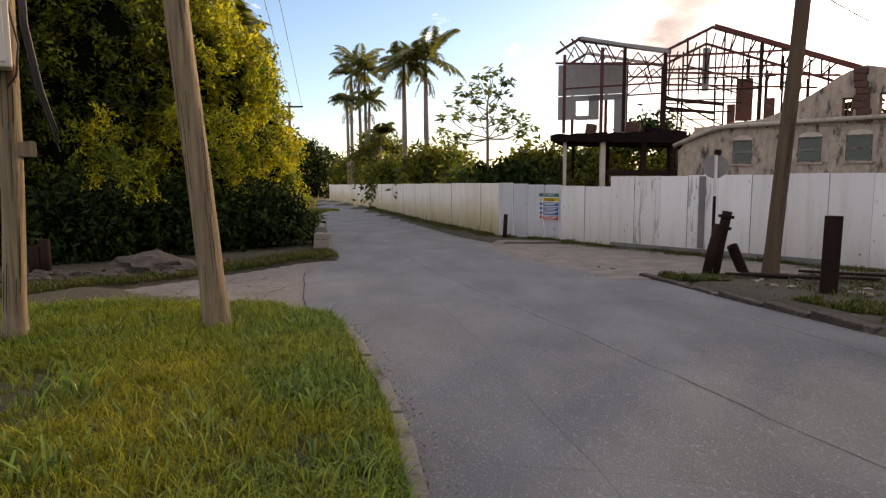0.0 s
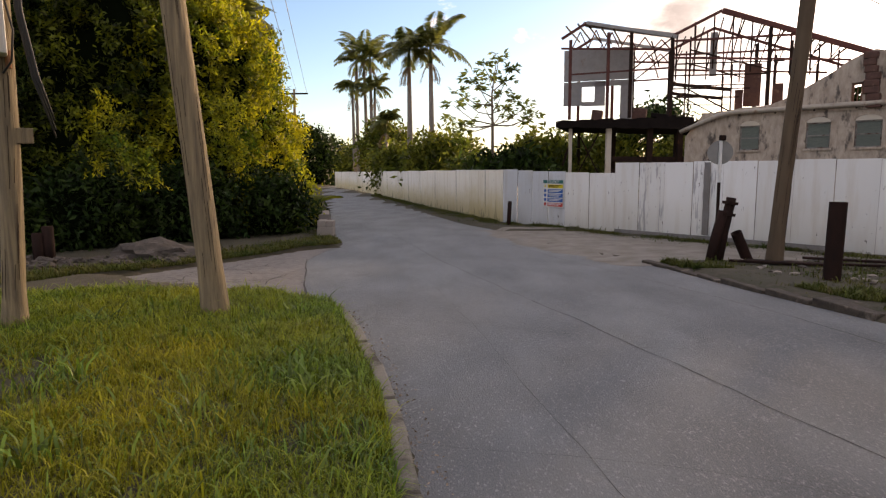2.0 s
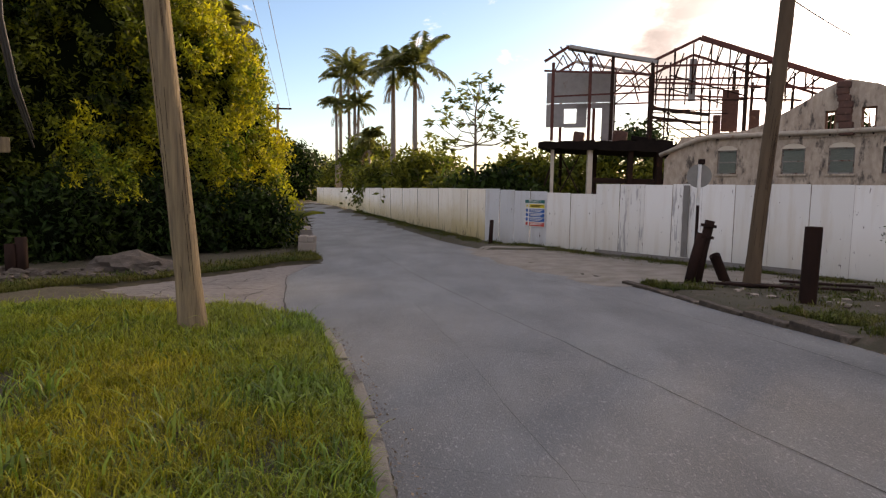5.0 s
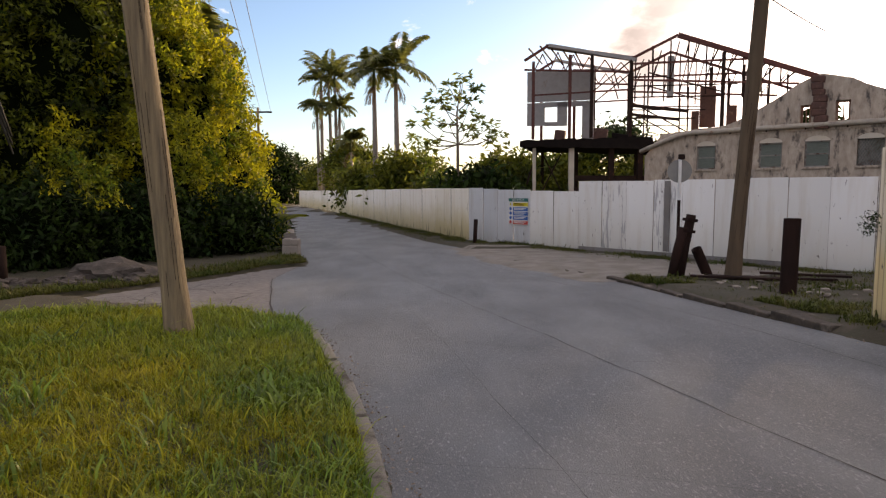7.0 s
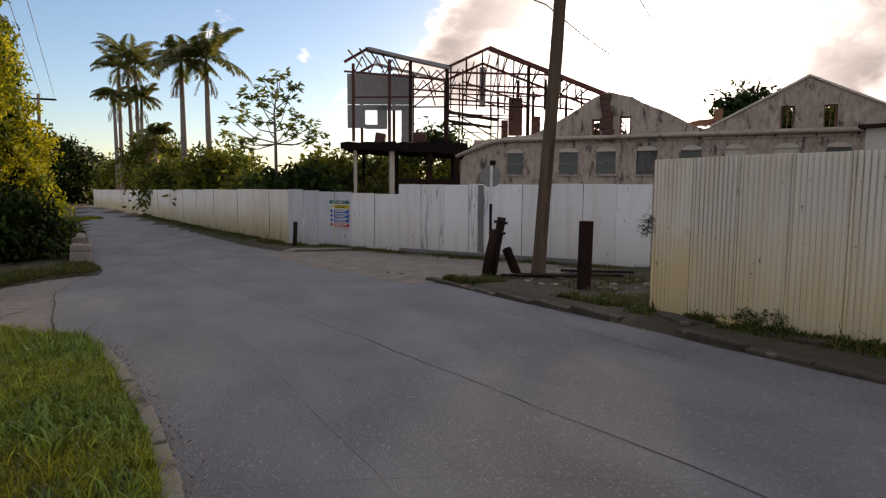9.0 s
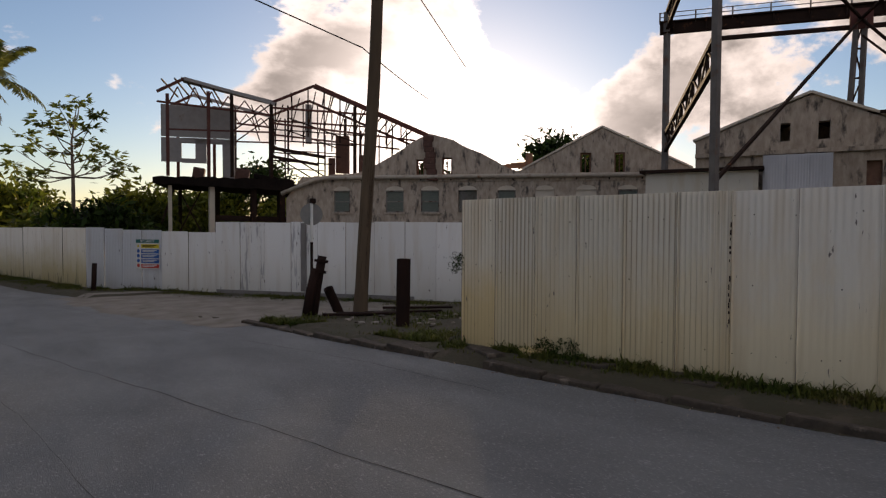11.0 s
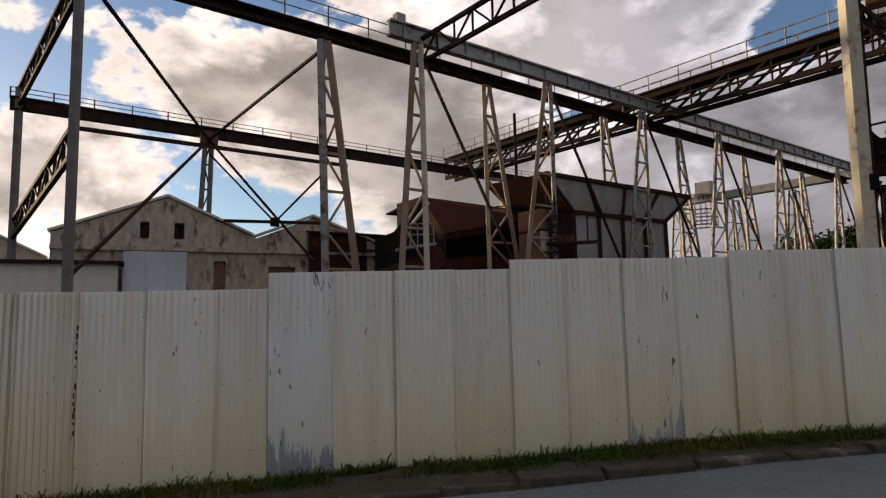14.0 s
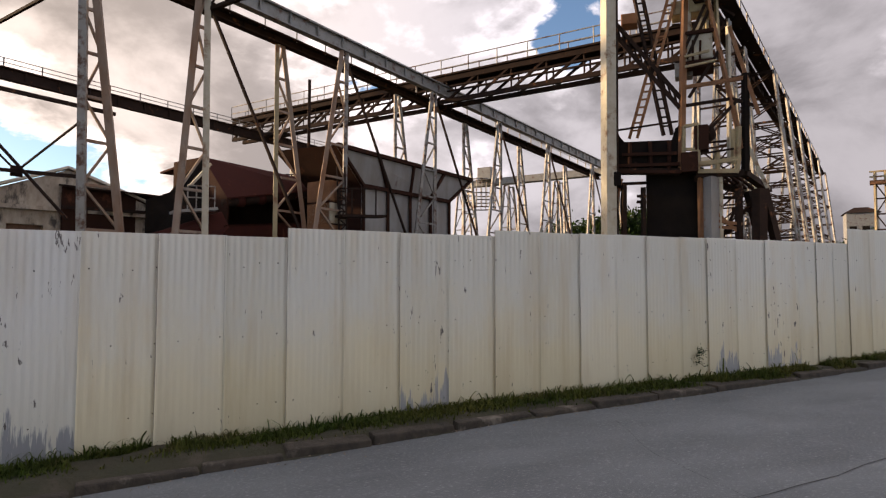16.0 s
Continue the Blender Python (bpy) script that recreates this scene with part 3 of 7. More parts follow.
def hall():
    b = thing("factory_hall", "derelict factory hall with twin gables of peeling cream render", "building", at=tuple(FP.at(0, -0.6)))
    wins = [(24.59, 26.07, "shutter"), (29.34, 31.0, "shutter"), (32.57, 34.3, "shutter"), (36.06, 37.79, "lattice"), (39.69, 41.36, "shutter"),
            (43.15, 44.82, "blind"), (46.81, 48.61, "blind"), (50.45, 52.12, "shutter"), (54.0, 55.7, "blind")]
    ops = [(FP.u(a), FP.u(c), 2.72, 4.02) for a, c, s in wins]
    rng = random.Random(4)
    profile = [(-15.0, 3.6), (-14.0, 4.9), (-11.0, 5.0), (-9.9, 5.3), (-6.6, 7.15), (-6.0, 7.3), (-4.7, 6.95), (-3.0, 6.15), (-1.6, 5.35), (-1.0, 5.12), (-0.6, 5.2), (3.78, 7.5), (8.6, 5.2), (9.2, 5.15), (13, 5.1)]
    rough = []
    for (a, za), (c, zc) in zip(profile, profile[1:]):
        n = max(1, int((c - a) / 0.5)) if c <= -0.6 else 1
        for k in range(n):
            rough.append((a + (c - a) * k / n, za + (zc - za) * k / n + (rng.uniform(-0.08, 0.06) if n > 1 else 0)))
    rough.append(profile[-1])
    gw = [(FP.u(32.15), FP.u(32.89), 4.95, 5.85), (FP.u(34.51), FP.u(35.5), 4.95, 5.95), (FP.u(47.12), FP.u(48.11), 5.0, 6.12), (FP.u(50.1), FP.u(51.04), 5.0, 6.12)]
    part("front_wall", pierced_wall(FP, rough, -0.9, ops + gw), M_WALL, b)
    for (a, c, s), o in zip(wins, ops):
        window(b, FP, *o, s)
    for g in gw:
        bm = bmesh.new()
        for u in (g[0], g[1]):
            bar(bm, FP.at(u, g[2], 0.2), FP.at(u, g[3], 0.2), 0.08, 0.2)
        bar(bm, FP.at(g[0], g[3], 0.2), FP.at(g[1], g[3], 0.2), 0.08, 0.2)
        bar(bm, FP.at((g[0] + g[1]) / 2, g[2], 0.2), FP.at((g[0] + g[1]) / 2, g[3] - 0.2, 0.2), 0.04, 0.04)
        part("window_frame", bm, M_BRICK, b, "broken empty window frame")
    for k in range(8):  # ruined pier between the gable windows
        z = 4.75 + k * 0.33
        bm = bmesh.new()
        box(bm, FP.at(-5.95 - 0.03 * k + rng.uniform(-0.07, 0.07), z, -0.1), (0.62 + rng.uniform(-0.1, 0.06), 0.4, 0.34), FP.turn + rng.uniform(-0.1, 0.1), rng.uniform(-0.1, 0.1), bevel=0.07)
        part("pier_block", bm, M_BRICKDARK, b, "crumbling dark brick pier block")
    bm = bmesh.new()
    bar(bm, FP.at(-9.9, 4.62, -0.02), FP.at(13, 4.62, -0.02), 0.12, 0.16)
    part("string_course", bm, M_WALL, b)
    bm = bmesh.new()
    for a, za, c, zc in ((-0.7, 5.22, 3.78, 7.58), (3.78, 7.58, 8.7, 5.22)):
        bar(bm, FP.at(a, za, 0.2), FP.at(c, zc, 0.2), 0.6, 0.1)
    part("coping", bm, M_PLASTER, b)
    for name, u, z in (("side_wall", -14.7, 3.5), ("side_wall", 12.8, 4.8)):
        bm = bmesh.new()
        bar(bm, FP.at(u, (z - 0.9) / 2, 0.45), FP.at(u, (z - 0.9) / 2, 14), 0.4, z + 0.9)
        part(name, bm, M_WALL, b)
    bm = bmesh.new()
    prism(bm, FP, ((-14.6, -0.9), (12.7, -0.9), (12.7, 4.6), (-14.6, 4.6)), 13.6, 14.0)
    part("back_wall", bm, M_WALL, b)
    for z, u in ((6.0, -1.0),):  # valley timbers
        bm = bmesh.new()
        for k in range(5):
            bar(bm, FP.at(u - 1.6 + k * 0.3, 5.4 + 0.1 * k, 1 + k * 0.4), FP.at(u + 1.3, 5.5 + 0.12 * k, 1.5 + k * 0.5), 0.12)
        bar(bm, FP.at(u + 0.7, 5.0, 1.5), FP.at(u + 0.7, 6.3, 1.5), 0.3)
        part("fallen_timbers", bm, M_BRICK, b, "charred fallen roof timbers")
    p = thing("pipe", "long lagged service pipe along a ruined factory wall", "pipe", at=tuple(FP.at(0, 4.82, -0.25)))
    bm = bmesh.new()
    pts = [FP.at(u, z, -0.22) for u, z in ((-15.2, 3.85), (-13.2, 4.62), (-12.4, 4.78), (0, 4.82), (13, 4.86))]
    tube(bm, pts, 0.13, 10)
    part("pipe_run", bm, M_PIPE, p, smooth=True)
    for k in range(14):
        bm = bmesh.new()
        bar(bm, FP.at(-12 + k * 1.8, 4.63, -0.22), FP.at(-12 + k * 1.8, 4.74, 0.02), 0.06, 0.1)
        part("bracket", bm, M_STEEL, p)


def second_hall():
    b = thing("factory_hall", "factory hall with weathered plaster gables behind the gantry", "building", at=tuple(GP.at(0, -0.5)))
    prof = [(-3.1, 5.45), (1.05, 7.05), (4.5, 5.5), (4.7, 5.45), (7.2, 6.5), (10.4, 5.3)]
    ops = [(GP.u(63.05), GP.u(63.75), 5.3, 6.0), (GP.u(65.7), GP.u(66.5), 5.3, 6.0), (5.2, 6.4, 1.5, 4.2), (-2.6, -1.2, 1.5, 4.3), (2.9, 3.4, 1.5, 4.4), (7.4, 8.0, 1.5, 4.2)]
    part("front_wall", pierced_wall(GP, prof, -0.6, ops), M_WALL, b)
    bm = bmesh.new()
    for a, za, c, zc in ((-3.2, 5.5, 1.05, 7.15), (1.05, 7.15, 4.55, 5.6), (4.6, 5.55, 7.2, 6.6), (7.2, 6.6, 10.5, 5.4)):
        bar(bm, GP.at(a, za, 0.2), GP.at(c, zc, 0.2), 0.65, 0.1)
    part("coping", bm, M_PLASTER, b)
    bm = bmesh.new()
    bar(bm, GP.at(-3.1, 4.85, -0.1), GP.at(10.4, 4.85, -0.1), 0.25, 0.16)
    part("ledge", bm, M_WALL, b)
    part("back_wall", pierced_wall(GP, prof, -0.6, [], 0.3, 6.0), M_WALL, b)
    for r0, z0, r1, z1 in ((-3.1, 5.4, 1.05, 7.0), (1.05, 7.0, 4.5, 5.45), (4.7, 5.4, 7.2, 6.45), (7.2, 6.45, 10.4, 5.25)):
        bm = bmesh.new()
        q = [(r0, z0), (r1, z1), (r1, z1 + 0.06), (r0, z0 + 0.06)]
        prism(bm, GP, q, 0.4, 6.2)
        part("roof", bm, M_STEEL, b, "rusty sheet roof")
    for u, w, z1, m in ((-1.9, 1.5, 4.4, M_PLASTER), (5.8, 1.3, 4.3, M_BRICK), (3.15, 0.6, 4.5, M_BRICK), (7.7, 0.7, 4.3, M_STEEL)):
        bm = bmesh.new()
        prism(bm, GP, ((u - w / 2, 0), (u + w / 2, 0), (u + w / 2, z1), (u - w / 2, z1)), 0.25, 0.3)
        part("door", bm, m, b, "boarded loading door")
    s = thing("tin_screen", "upright galvanised sheets standing against the old hall", "screen", at=tuple(GP.at(0, 0)))
    for k in range(3):
        ob = new("sheet", sheet_mesh("sheet", 0.78, 4.5, M_GALV, 8))
        ob.matrix_world = Matrix.LocRotScale(GP.at(-0.55 + 0.78 * k, 0.2, -0.6), Euler((0, 0, GP.turn)), None)
        ob.parent = s
        ob.matrix_parent_inverse = Matrix.Translation(-s.location)
    c = thing("cream_shed", "low cream sheet-metal lean-to against the hall", "shed", at=tuple(GP.at(-4, 0)))
    bm = bmesh.new()
    prism(bm, GP, ((-4.9, -0.5), (-0.7, -0.5), (-0.7, 4.1), (-4.9, 4.1)), -1.2, -0.4)
    part("wall", bm, M_CREAM, c)
    bm = bmesh.new()
    prism(bm, GP, ((-5.1, 4.1), (-0.5, 4.1), (-0.5, 4.22), (-5.1, 4.22)), -1.5, -0.2)
    part("roof", bm, M_STEEL, c)


hall()
second_hall()

# ---- bare steel frame and loading deck ----
SP = Plane(18.0, 42.0, (0.15, 0.0))


def su(az):
    return SP.u(az)


def steel_ruin():
    s = thing("steel_frame", "bare rusty steel skeleton of a collapsed factory roof", "steel frame", at=tuple(SP.at(4, -0.6)))

    def mem(name, pts, w, material=M_RUSTRED, label=""):
        bm = bmesh.new()
        for p, q in pts:
            bar(bm, SP.at(*p), SP.at(*q), w)
        return part(name, bm, material, s, label)

    for back in (0.0, 5.0):
        for u, z0, z1 in ((-5.3, 5.0, 10.1), (-2.9, 5.0, 10.4), (-1.5, 5.0, 10.3), (0.95, 5.0, 9.9), (2.0, 5.3, 9.8), (4.4, 5.0, 8.0), (6.4, 5.0, 10.0), (7.6, 5.0, 9.2), (9.0, 5.0, 8.9), (10.0, 5.0, 8.5)):
            mem("post", [((u, z0, back), (u, z1, back))], 0.18 if u < 2 or u == 6.4 else 0.08, M_RUSTRED if u < -2 else M_STEEL)
        # rafters
        mem("rafter", [((-5.9, 10.2, back), (-4.3, 11.1, back))], 0.16)
        mem("rafter", [((-4.3, 11.1, back), (1.2, 9.85, back))], 0.2, M_GREYSHEET)
        mem("rafter", [((0.9, 9.9, back), (3.7, 11.2, back))], 0.16)
        mem("rafter", [((3.7, 11.2, back), (12.0, 8.1, back))], 0.16 if back else 0.28)
        mem("tie", [((-5.9, 9.6, back), (0.95, 9.1, back))], 0.12)
        mem("tie", [((0.95, 9.6, back), (8.2, 9.5, back))], 0.12)
        mem("tie", [((0.95, 8.6, back), (10.6, 7.9, back))], 0.12)
        mem("tie", [((-5.4, 7.9, back), (0.95, 8.0, back))], 0.1)
        mem("tie", [((0.95, 7.0, back), (4.4, 6.5, back))], 0.2, M_STEEL)
        web = []
        for k in range(6):  # truss webs
            u = -5.2 + k * 1.0
            web += [((u, 9.55 - 0.07 * k, back), (u + 0.5, 10.7 - 0.22 * abs(k - 0.6), back)), ((u + 0.5, 10.7 - 0.22 * abs(k - 0.6), back), (u + 1.0, 9.5 - 0.07 * k, back))]
        mem("web", web, 0.07)
        web = []
        for k in range(9):
            u = 1.2 + k * 1.05
            top = 9.9 + (u - 0.9) * 0.46 if u < 3.7 else 11.2 - (u - 3.7) * 0.373
            web += [((u, 8.6 - 0.07 * k, back), (u + 0.5, max(top - 0.2, 8.3), back)), ((u, 7.2 + (k % 3) * 0.3, back), (u, top - 0.1, back))]
        mem("web", web, 0.07, M_STEEL)
        mem("rail", [((1.0, z, back), (4.6 + 1.2 * (z - 6), z - 0.15, back)) for z in (6.2, 6.7, 7.5, 8.2)], 0.07, M_STEEL)
        mem("brace", [((1.0, 7.2, back), (4.4, 5.2, back)), ((2.0, 9.0, back), (6.4, 7.6, back)), ((-1.4, 8.0, back), (0.9, 9.8, back)), ((-0.3, 9.7, back), (0.2, 8.1, back))], 0.08, M_STEEL)
    for k in range(9):  # purlins
        u, z = (-5.6 + k * 0.75, 10.45 + (0.6 if k == 1 else 0.5) - 0.14 * max(0, k - 1)) if k < 5 else (2.2 + (k - 5) * 2.2, (10.6, 10.9, 10.2, 9.3)[k - 5])
        mem("purlin", [((u, z, -0.12), (u + 0.3, z, 5.2))], 0.08, M_STEEL)
    for k in range(6):
        mem("purlin", [((5.0 + k * 1.1, 10.75 - k * 0.41, -0.1), (5.3 + k * 1.1, 10.75 - k * 0.41, 5.2))], 0.08, M_STEEL)
    bm = bmesh.new()
    prism(bm, SP, ((-4.5, 11.12), (1.3, 9.95), (1.3, 10.03), (-4.5, 11.2)), 0.0, 1.3)
    part("roof_sheet", bm, M_GREYSHEET, s, "dark strip of roof sheeting left on the frame")
    # cladding left on the frame
    for u0, u1, z0, z1 in ((-6.0, -1.4, 7.75, 9.85), (-6.0, -4.75, 6.1, 7.7), (-3.9, -3.2, 6.05, 7.7), (-2.2, -1.4, 5.0, 7.7), (-4.75, -1.4, 7.35, 7.72), (-4.75, -3.9, 6.05, 6.35)):
        bm = bmesh.new()
        prism(bm, SP, ((u0, z0), (u1, z0), (u1, z1), (u0, z1)), 2.2, 2.26)
        part("cladding", bm, M_GREYSHEET, s, "grey weathered cladding sheet")
    for u0, u1, z0, z1, bk in ((3.15, 3.55, 7.4, 10.0, 0.2), (5.3, 6.25, 5.6, 8.2, 1.5), (4.75, 5.2, 4.9, 6.6, 1.0), (7.0, 7.6, 5.2, 7.0, 2.0)):
        bm = bmesh.new()
        prism(bm, SP, ((u0, z0), (u1, z0), (u1, z1), (u0, z1)), bk, bk + 0.2)
        part("cladding", bm, M_BRICKDARK if u0 > 4 else M_GREYSHEET, s, "torn hanging cladding sheet")
    bm = bmesh.new()
    bar(bm, SP.at(3.7, 4.3, 0.5), SP.at(12, 4.3, 0.5), 0.5, 1.9)
    part("parapet", bm, M_WALL, s, "stained concrete parapet")
    d = thing("loading_deck", "dark concrete loading deck on slim columns", "deck", at=tuple(SP.at(-2, -0.6)))
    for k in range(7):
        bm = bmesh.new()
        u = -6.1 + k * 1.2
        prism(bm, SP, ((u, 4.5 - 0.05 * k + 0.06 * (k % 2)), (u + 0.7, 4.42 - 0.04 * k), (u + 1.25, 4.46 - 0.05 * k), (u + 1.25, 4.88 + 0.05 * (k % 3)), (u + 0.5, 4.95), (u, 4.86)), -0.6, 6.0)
        part("slab", bm, M_NEARBLACK, d)
    for u in (-5.2, -2.75, -0.2, 1.6):
        for bk in (0.0, 5.0):
            bm = bmesh.new()
            bar(bm, SP.at(u, -0.8, bk), SP.at(u, 4.4, bk), 0.32 if u != -5.2 else 0.2)
            part("column", bm, M_PLASTER if u < -2 and bk == 0 else M_STEEL, d)
    for z in (2.4, 1.6):
        bm = bmesh.new()
        bar(bm, SP.at(-2.7, z, 0.3), SP.at(2.6, z - 0.1, 0.3), 0.2, 0.35)
        part("beam", bm, M_STEEL, d)
    for u, z, w, h in ((-3.6, 5.3, 0.7, 0.7), (-0.9, 5.3, 0.9, 0.75), (0.6, 5.1, 1.6, 0.3), (2.3, 4.3, 1.2, 0.9), (2.9, 3.6, 1.5, 1.0), (2.6, 2.8, 1.0, 0.5)):
        bm = bmesh.new()
        box(bm, SP.at(u, z, 1.2), (w, 0.9, h), SP.turn, 0.15, bevel=0.08)
        part("debris", bm, M_BRICKDARK if u < 0 else M_NEARBLACK, d, "rusted debris")
    bm = bmesh.new()
    bar(bm, SP.at(-5.8, 2.0, 0.8), SP.at(-5.1, 4.2, 0.8), 0.12)
    bar(bm, SP.at(-4.8, 1.4, 0.8), SP.at(-3.4, 4.2, 0.8), 0.08)
    bar(bm, SP.at(-3.4, 1.4, 0.9), SP.at(-4.8, 4.2, 0.9), 0.08)
    part("brace", bm, M_STEEL, d)


M_GREYSHEET = mat("grey_cladding", (0.30, 0.29, 0.28), 0.7, second=(0.22, 0.21, 0.2), scale=3, third=(0.2, 0.11, 0.07), third_scale=1.0, third_at=0.62, bump=0.2)
# near-black concrete and plate; also paints the shade inside bin and shed
M_NEARBLACK = mat("near_black_and_painted_shade", (0.018, 0.014, 0.012), 0.95, second=(0.008, 0.007, 0.007), scale=2, third=(0.07, 0.035, 0.025), third_scale=1.1, third_at=0.62, bump=0.5, spec=0.03)
steel_ruin()

# ---- gantries ----
O2 = (0.5, -0.1)
G1P, G2P, G2B, G3P = Plane(52.6, 28.8, O2), Plane(53.9, 17.6, O2), Plane(52.5, 16.0, O2), Plane(53.9, 4.37, O2)
M_DARKPOST = mat("dull_grey_post", (0.16, 0.15, 0.14), 0.75, 0.1, second=(0.09, 0.075, 0.065), scale=3, third=(0.14, 0.07, 0.04), third_scale=1.5, third_at=0.57, bump=0.3)
M_RUSTWHITE = mat("rust_stained_white", (0.50, 0.46, 0.37), 0.75, second=(0.36, 0.28, 0.19), scale=3, third=(0.20, 0.10, 0.05), third_scale=2.0, third_at=0.55, bump=0.3)
M_LEGRUST = mat("orange_streaked_leg", (0.27, 0.21, 0.165), 0.8, second=(0.2, 0.095, 0.05), scale=1.6, stretch=(1, 1, 0.35), amount=1.0, third=(0.09, 0.045, 0.03), third_scale=1.2, third_at=0.58, bump=0.3)
M_YELLOW = mat("chipped_yellow_paint", (0.38, 0.30, 0.17), 0.7, 0.0, second=(0.24, 0.18, 0.11), scale=3, third=(0.22, 0.10, 0.05), third_scale=1.3, third_at=0.54, bump=0.3)
M_GREYBEAM = mat("grey_girder", (0.27, 0.265, 0.255), 0.65, 0.3, second=(0.16, 0.15, 0.14), scale=3.5, third=(0.12, 0.06, 0.04), third_scale=2.4, third_at=0.55, bump=0.3)


def girder(name, label, pl, u0, u1, ztop, depth, material, rail=True, walk=0.0, rail_h=1.05, fall=0.0):
    """A plate girder with flanges, stiffeners and, if wanted, a railed walkway."""
    g = thing(name, label, "gantry", "crane runways", at=tuple(pl.at(u0, ztop)))

    def at(u, z, back=0.0):
        return pl.at(u, z - fall * (u - u0), back)

    bm = bmesh.new()
    bar(bm, at(u0, ztop - depth / 2), at(u1, ztop - depth / 2), 0.04, depth)
    part("web", bm, material, g)
    for z in (ztop - 0.035, ztop - depth + 0.035):
        bm = bmesh.new()
        bar(bm, at(u0, z), at(u1, z), 0.28, 0.06)
        part("flange", bm, material, g)
    u = u0 + 0.6
    while u < u1:
        bm = bmesh.new()
        bar(bm, at(u, ztop - depth), at(u, ztop), 0.05, 0.24)
        part("stiffener", bm, material, g)
        u += 1.3
    if walk:
        bm = bmesh.new()
        bar(bm, at(u0, ztop - 0.06, walk), at(u1, ztop - 0.06, walk), abs(walk) * 1.1, 0.05)
        part("walkway", bm, M_STEEL, g)
    if rail:
        bm = bmesh.new()
        for z in (rail_h * 0.5, rail_h):
            bar(bm, at(u0, ztop + z, walk), at(u1, ztop + z, walk), 0.03)
        part("handrail", bm, M_SILVER, g)
        u = u0
        while u < u1:
            bm = bmesh.new()
            bar(bm, at(u, ztop - 0.1, walk), at(u, ztop + rail_h + 0.02, walk), 0.045)
            part("stanchion", bm, M_SILVER, g)
            u += 1.45
    return g


def ladder_face(bm, p0, p1, q0, q1, n, w):
    """Rungs and zigzag bracing between two legs."""
    for k in range(n + 1):
        a, b = p0.lerp(p1, k / n), q0.lerp(q1, k / n)
        if k:
            bar(bm, a, b, w)
        if k < n:
            c = (q0 if k % 2 else p0).lerp(q1 if k % 2 else p1, k / n)
            d = (p0 if k % 2 else q0).lerp(p1 if k % 2 else q1, (k + 1) / n)
            bar(bm, c, d, w * 0.8)


def tower(pl, u, top, lean0, lean1, depth, material, n=7, leg=0.17, label=""):
    """A tapered lattice trestle under a girder: its legs spread from u at the top to u + lean0 and u + lean1 at the foot."""
    t = thing("gantry_tower", label or "tapered lattice steel trestle with flaking silver paint", "tower", "gantry towers", at=tuple(pl.at(u, 0)))
    foot = -0.3
    sides = []
    for bk in ((-depth / 2, depth / 2) if depth else (0.0,)):
        ta, tb = pl.at(u - 0.13, top, bk * 0.5), pl.at(u + 0.13, top, bk * 0.5)
        fa, fb = pl.at(u + lean0, foot, bk), pl.at(u + lean1, foot, bk)
        for a, b, other in ((fa, ta, lean0 < -0.2), (fb, tb, lean0 >= -0.2)):
            bm = bmesh.new()
            bar(bm, a, b, leg, leg * 1.3)
            part("leg", bm, M_LEGRUST if other and leg > 0.13 else material, t)
        bm = bmesh.new()
        ladder_face(bm, fa, ta, fb, tb, n if leg > 0.1 else 5, min(0.08, leg * 0.6))
        part("lacing", bm, M_LEGRUST if leg > 0.13 else M_SILVER, t)
        sides.append((fa, ta, fb, tb))
    if not depth:
        return t
    bm = bmesh.new()
    for i in (0, 2):
        ladder_face(bm, sides[0][i], sides[0][i + 1], sides[1][i], sides[1][i + 1], n - 2, 0.06)
    part("lacing", bm, M_STEEL, t)
    return t


JIB = (0.4248, 0.566, 8.33)


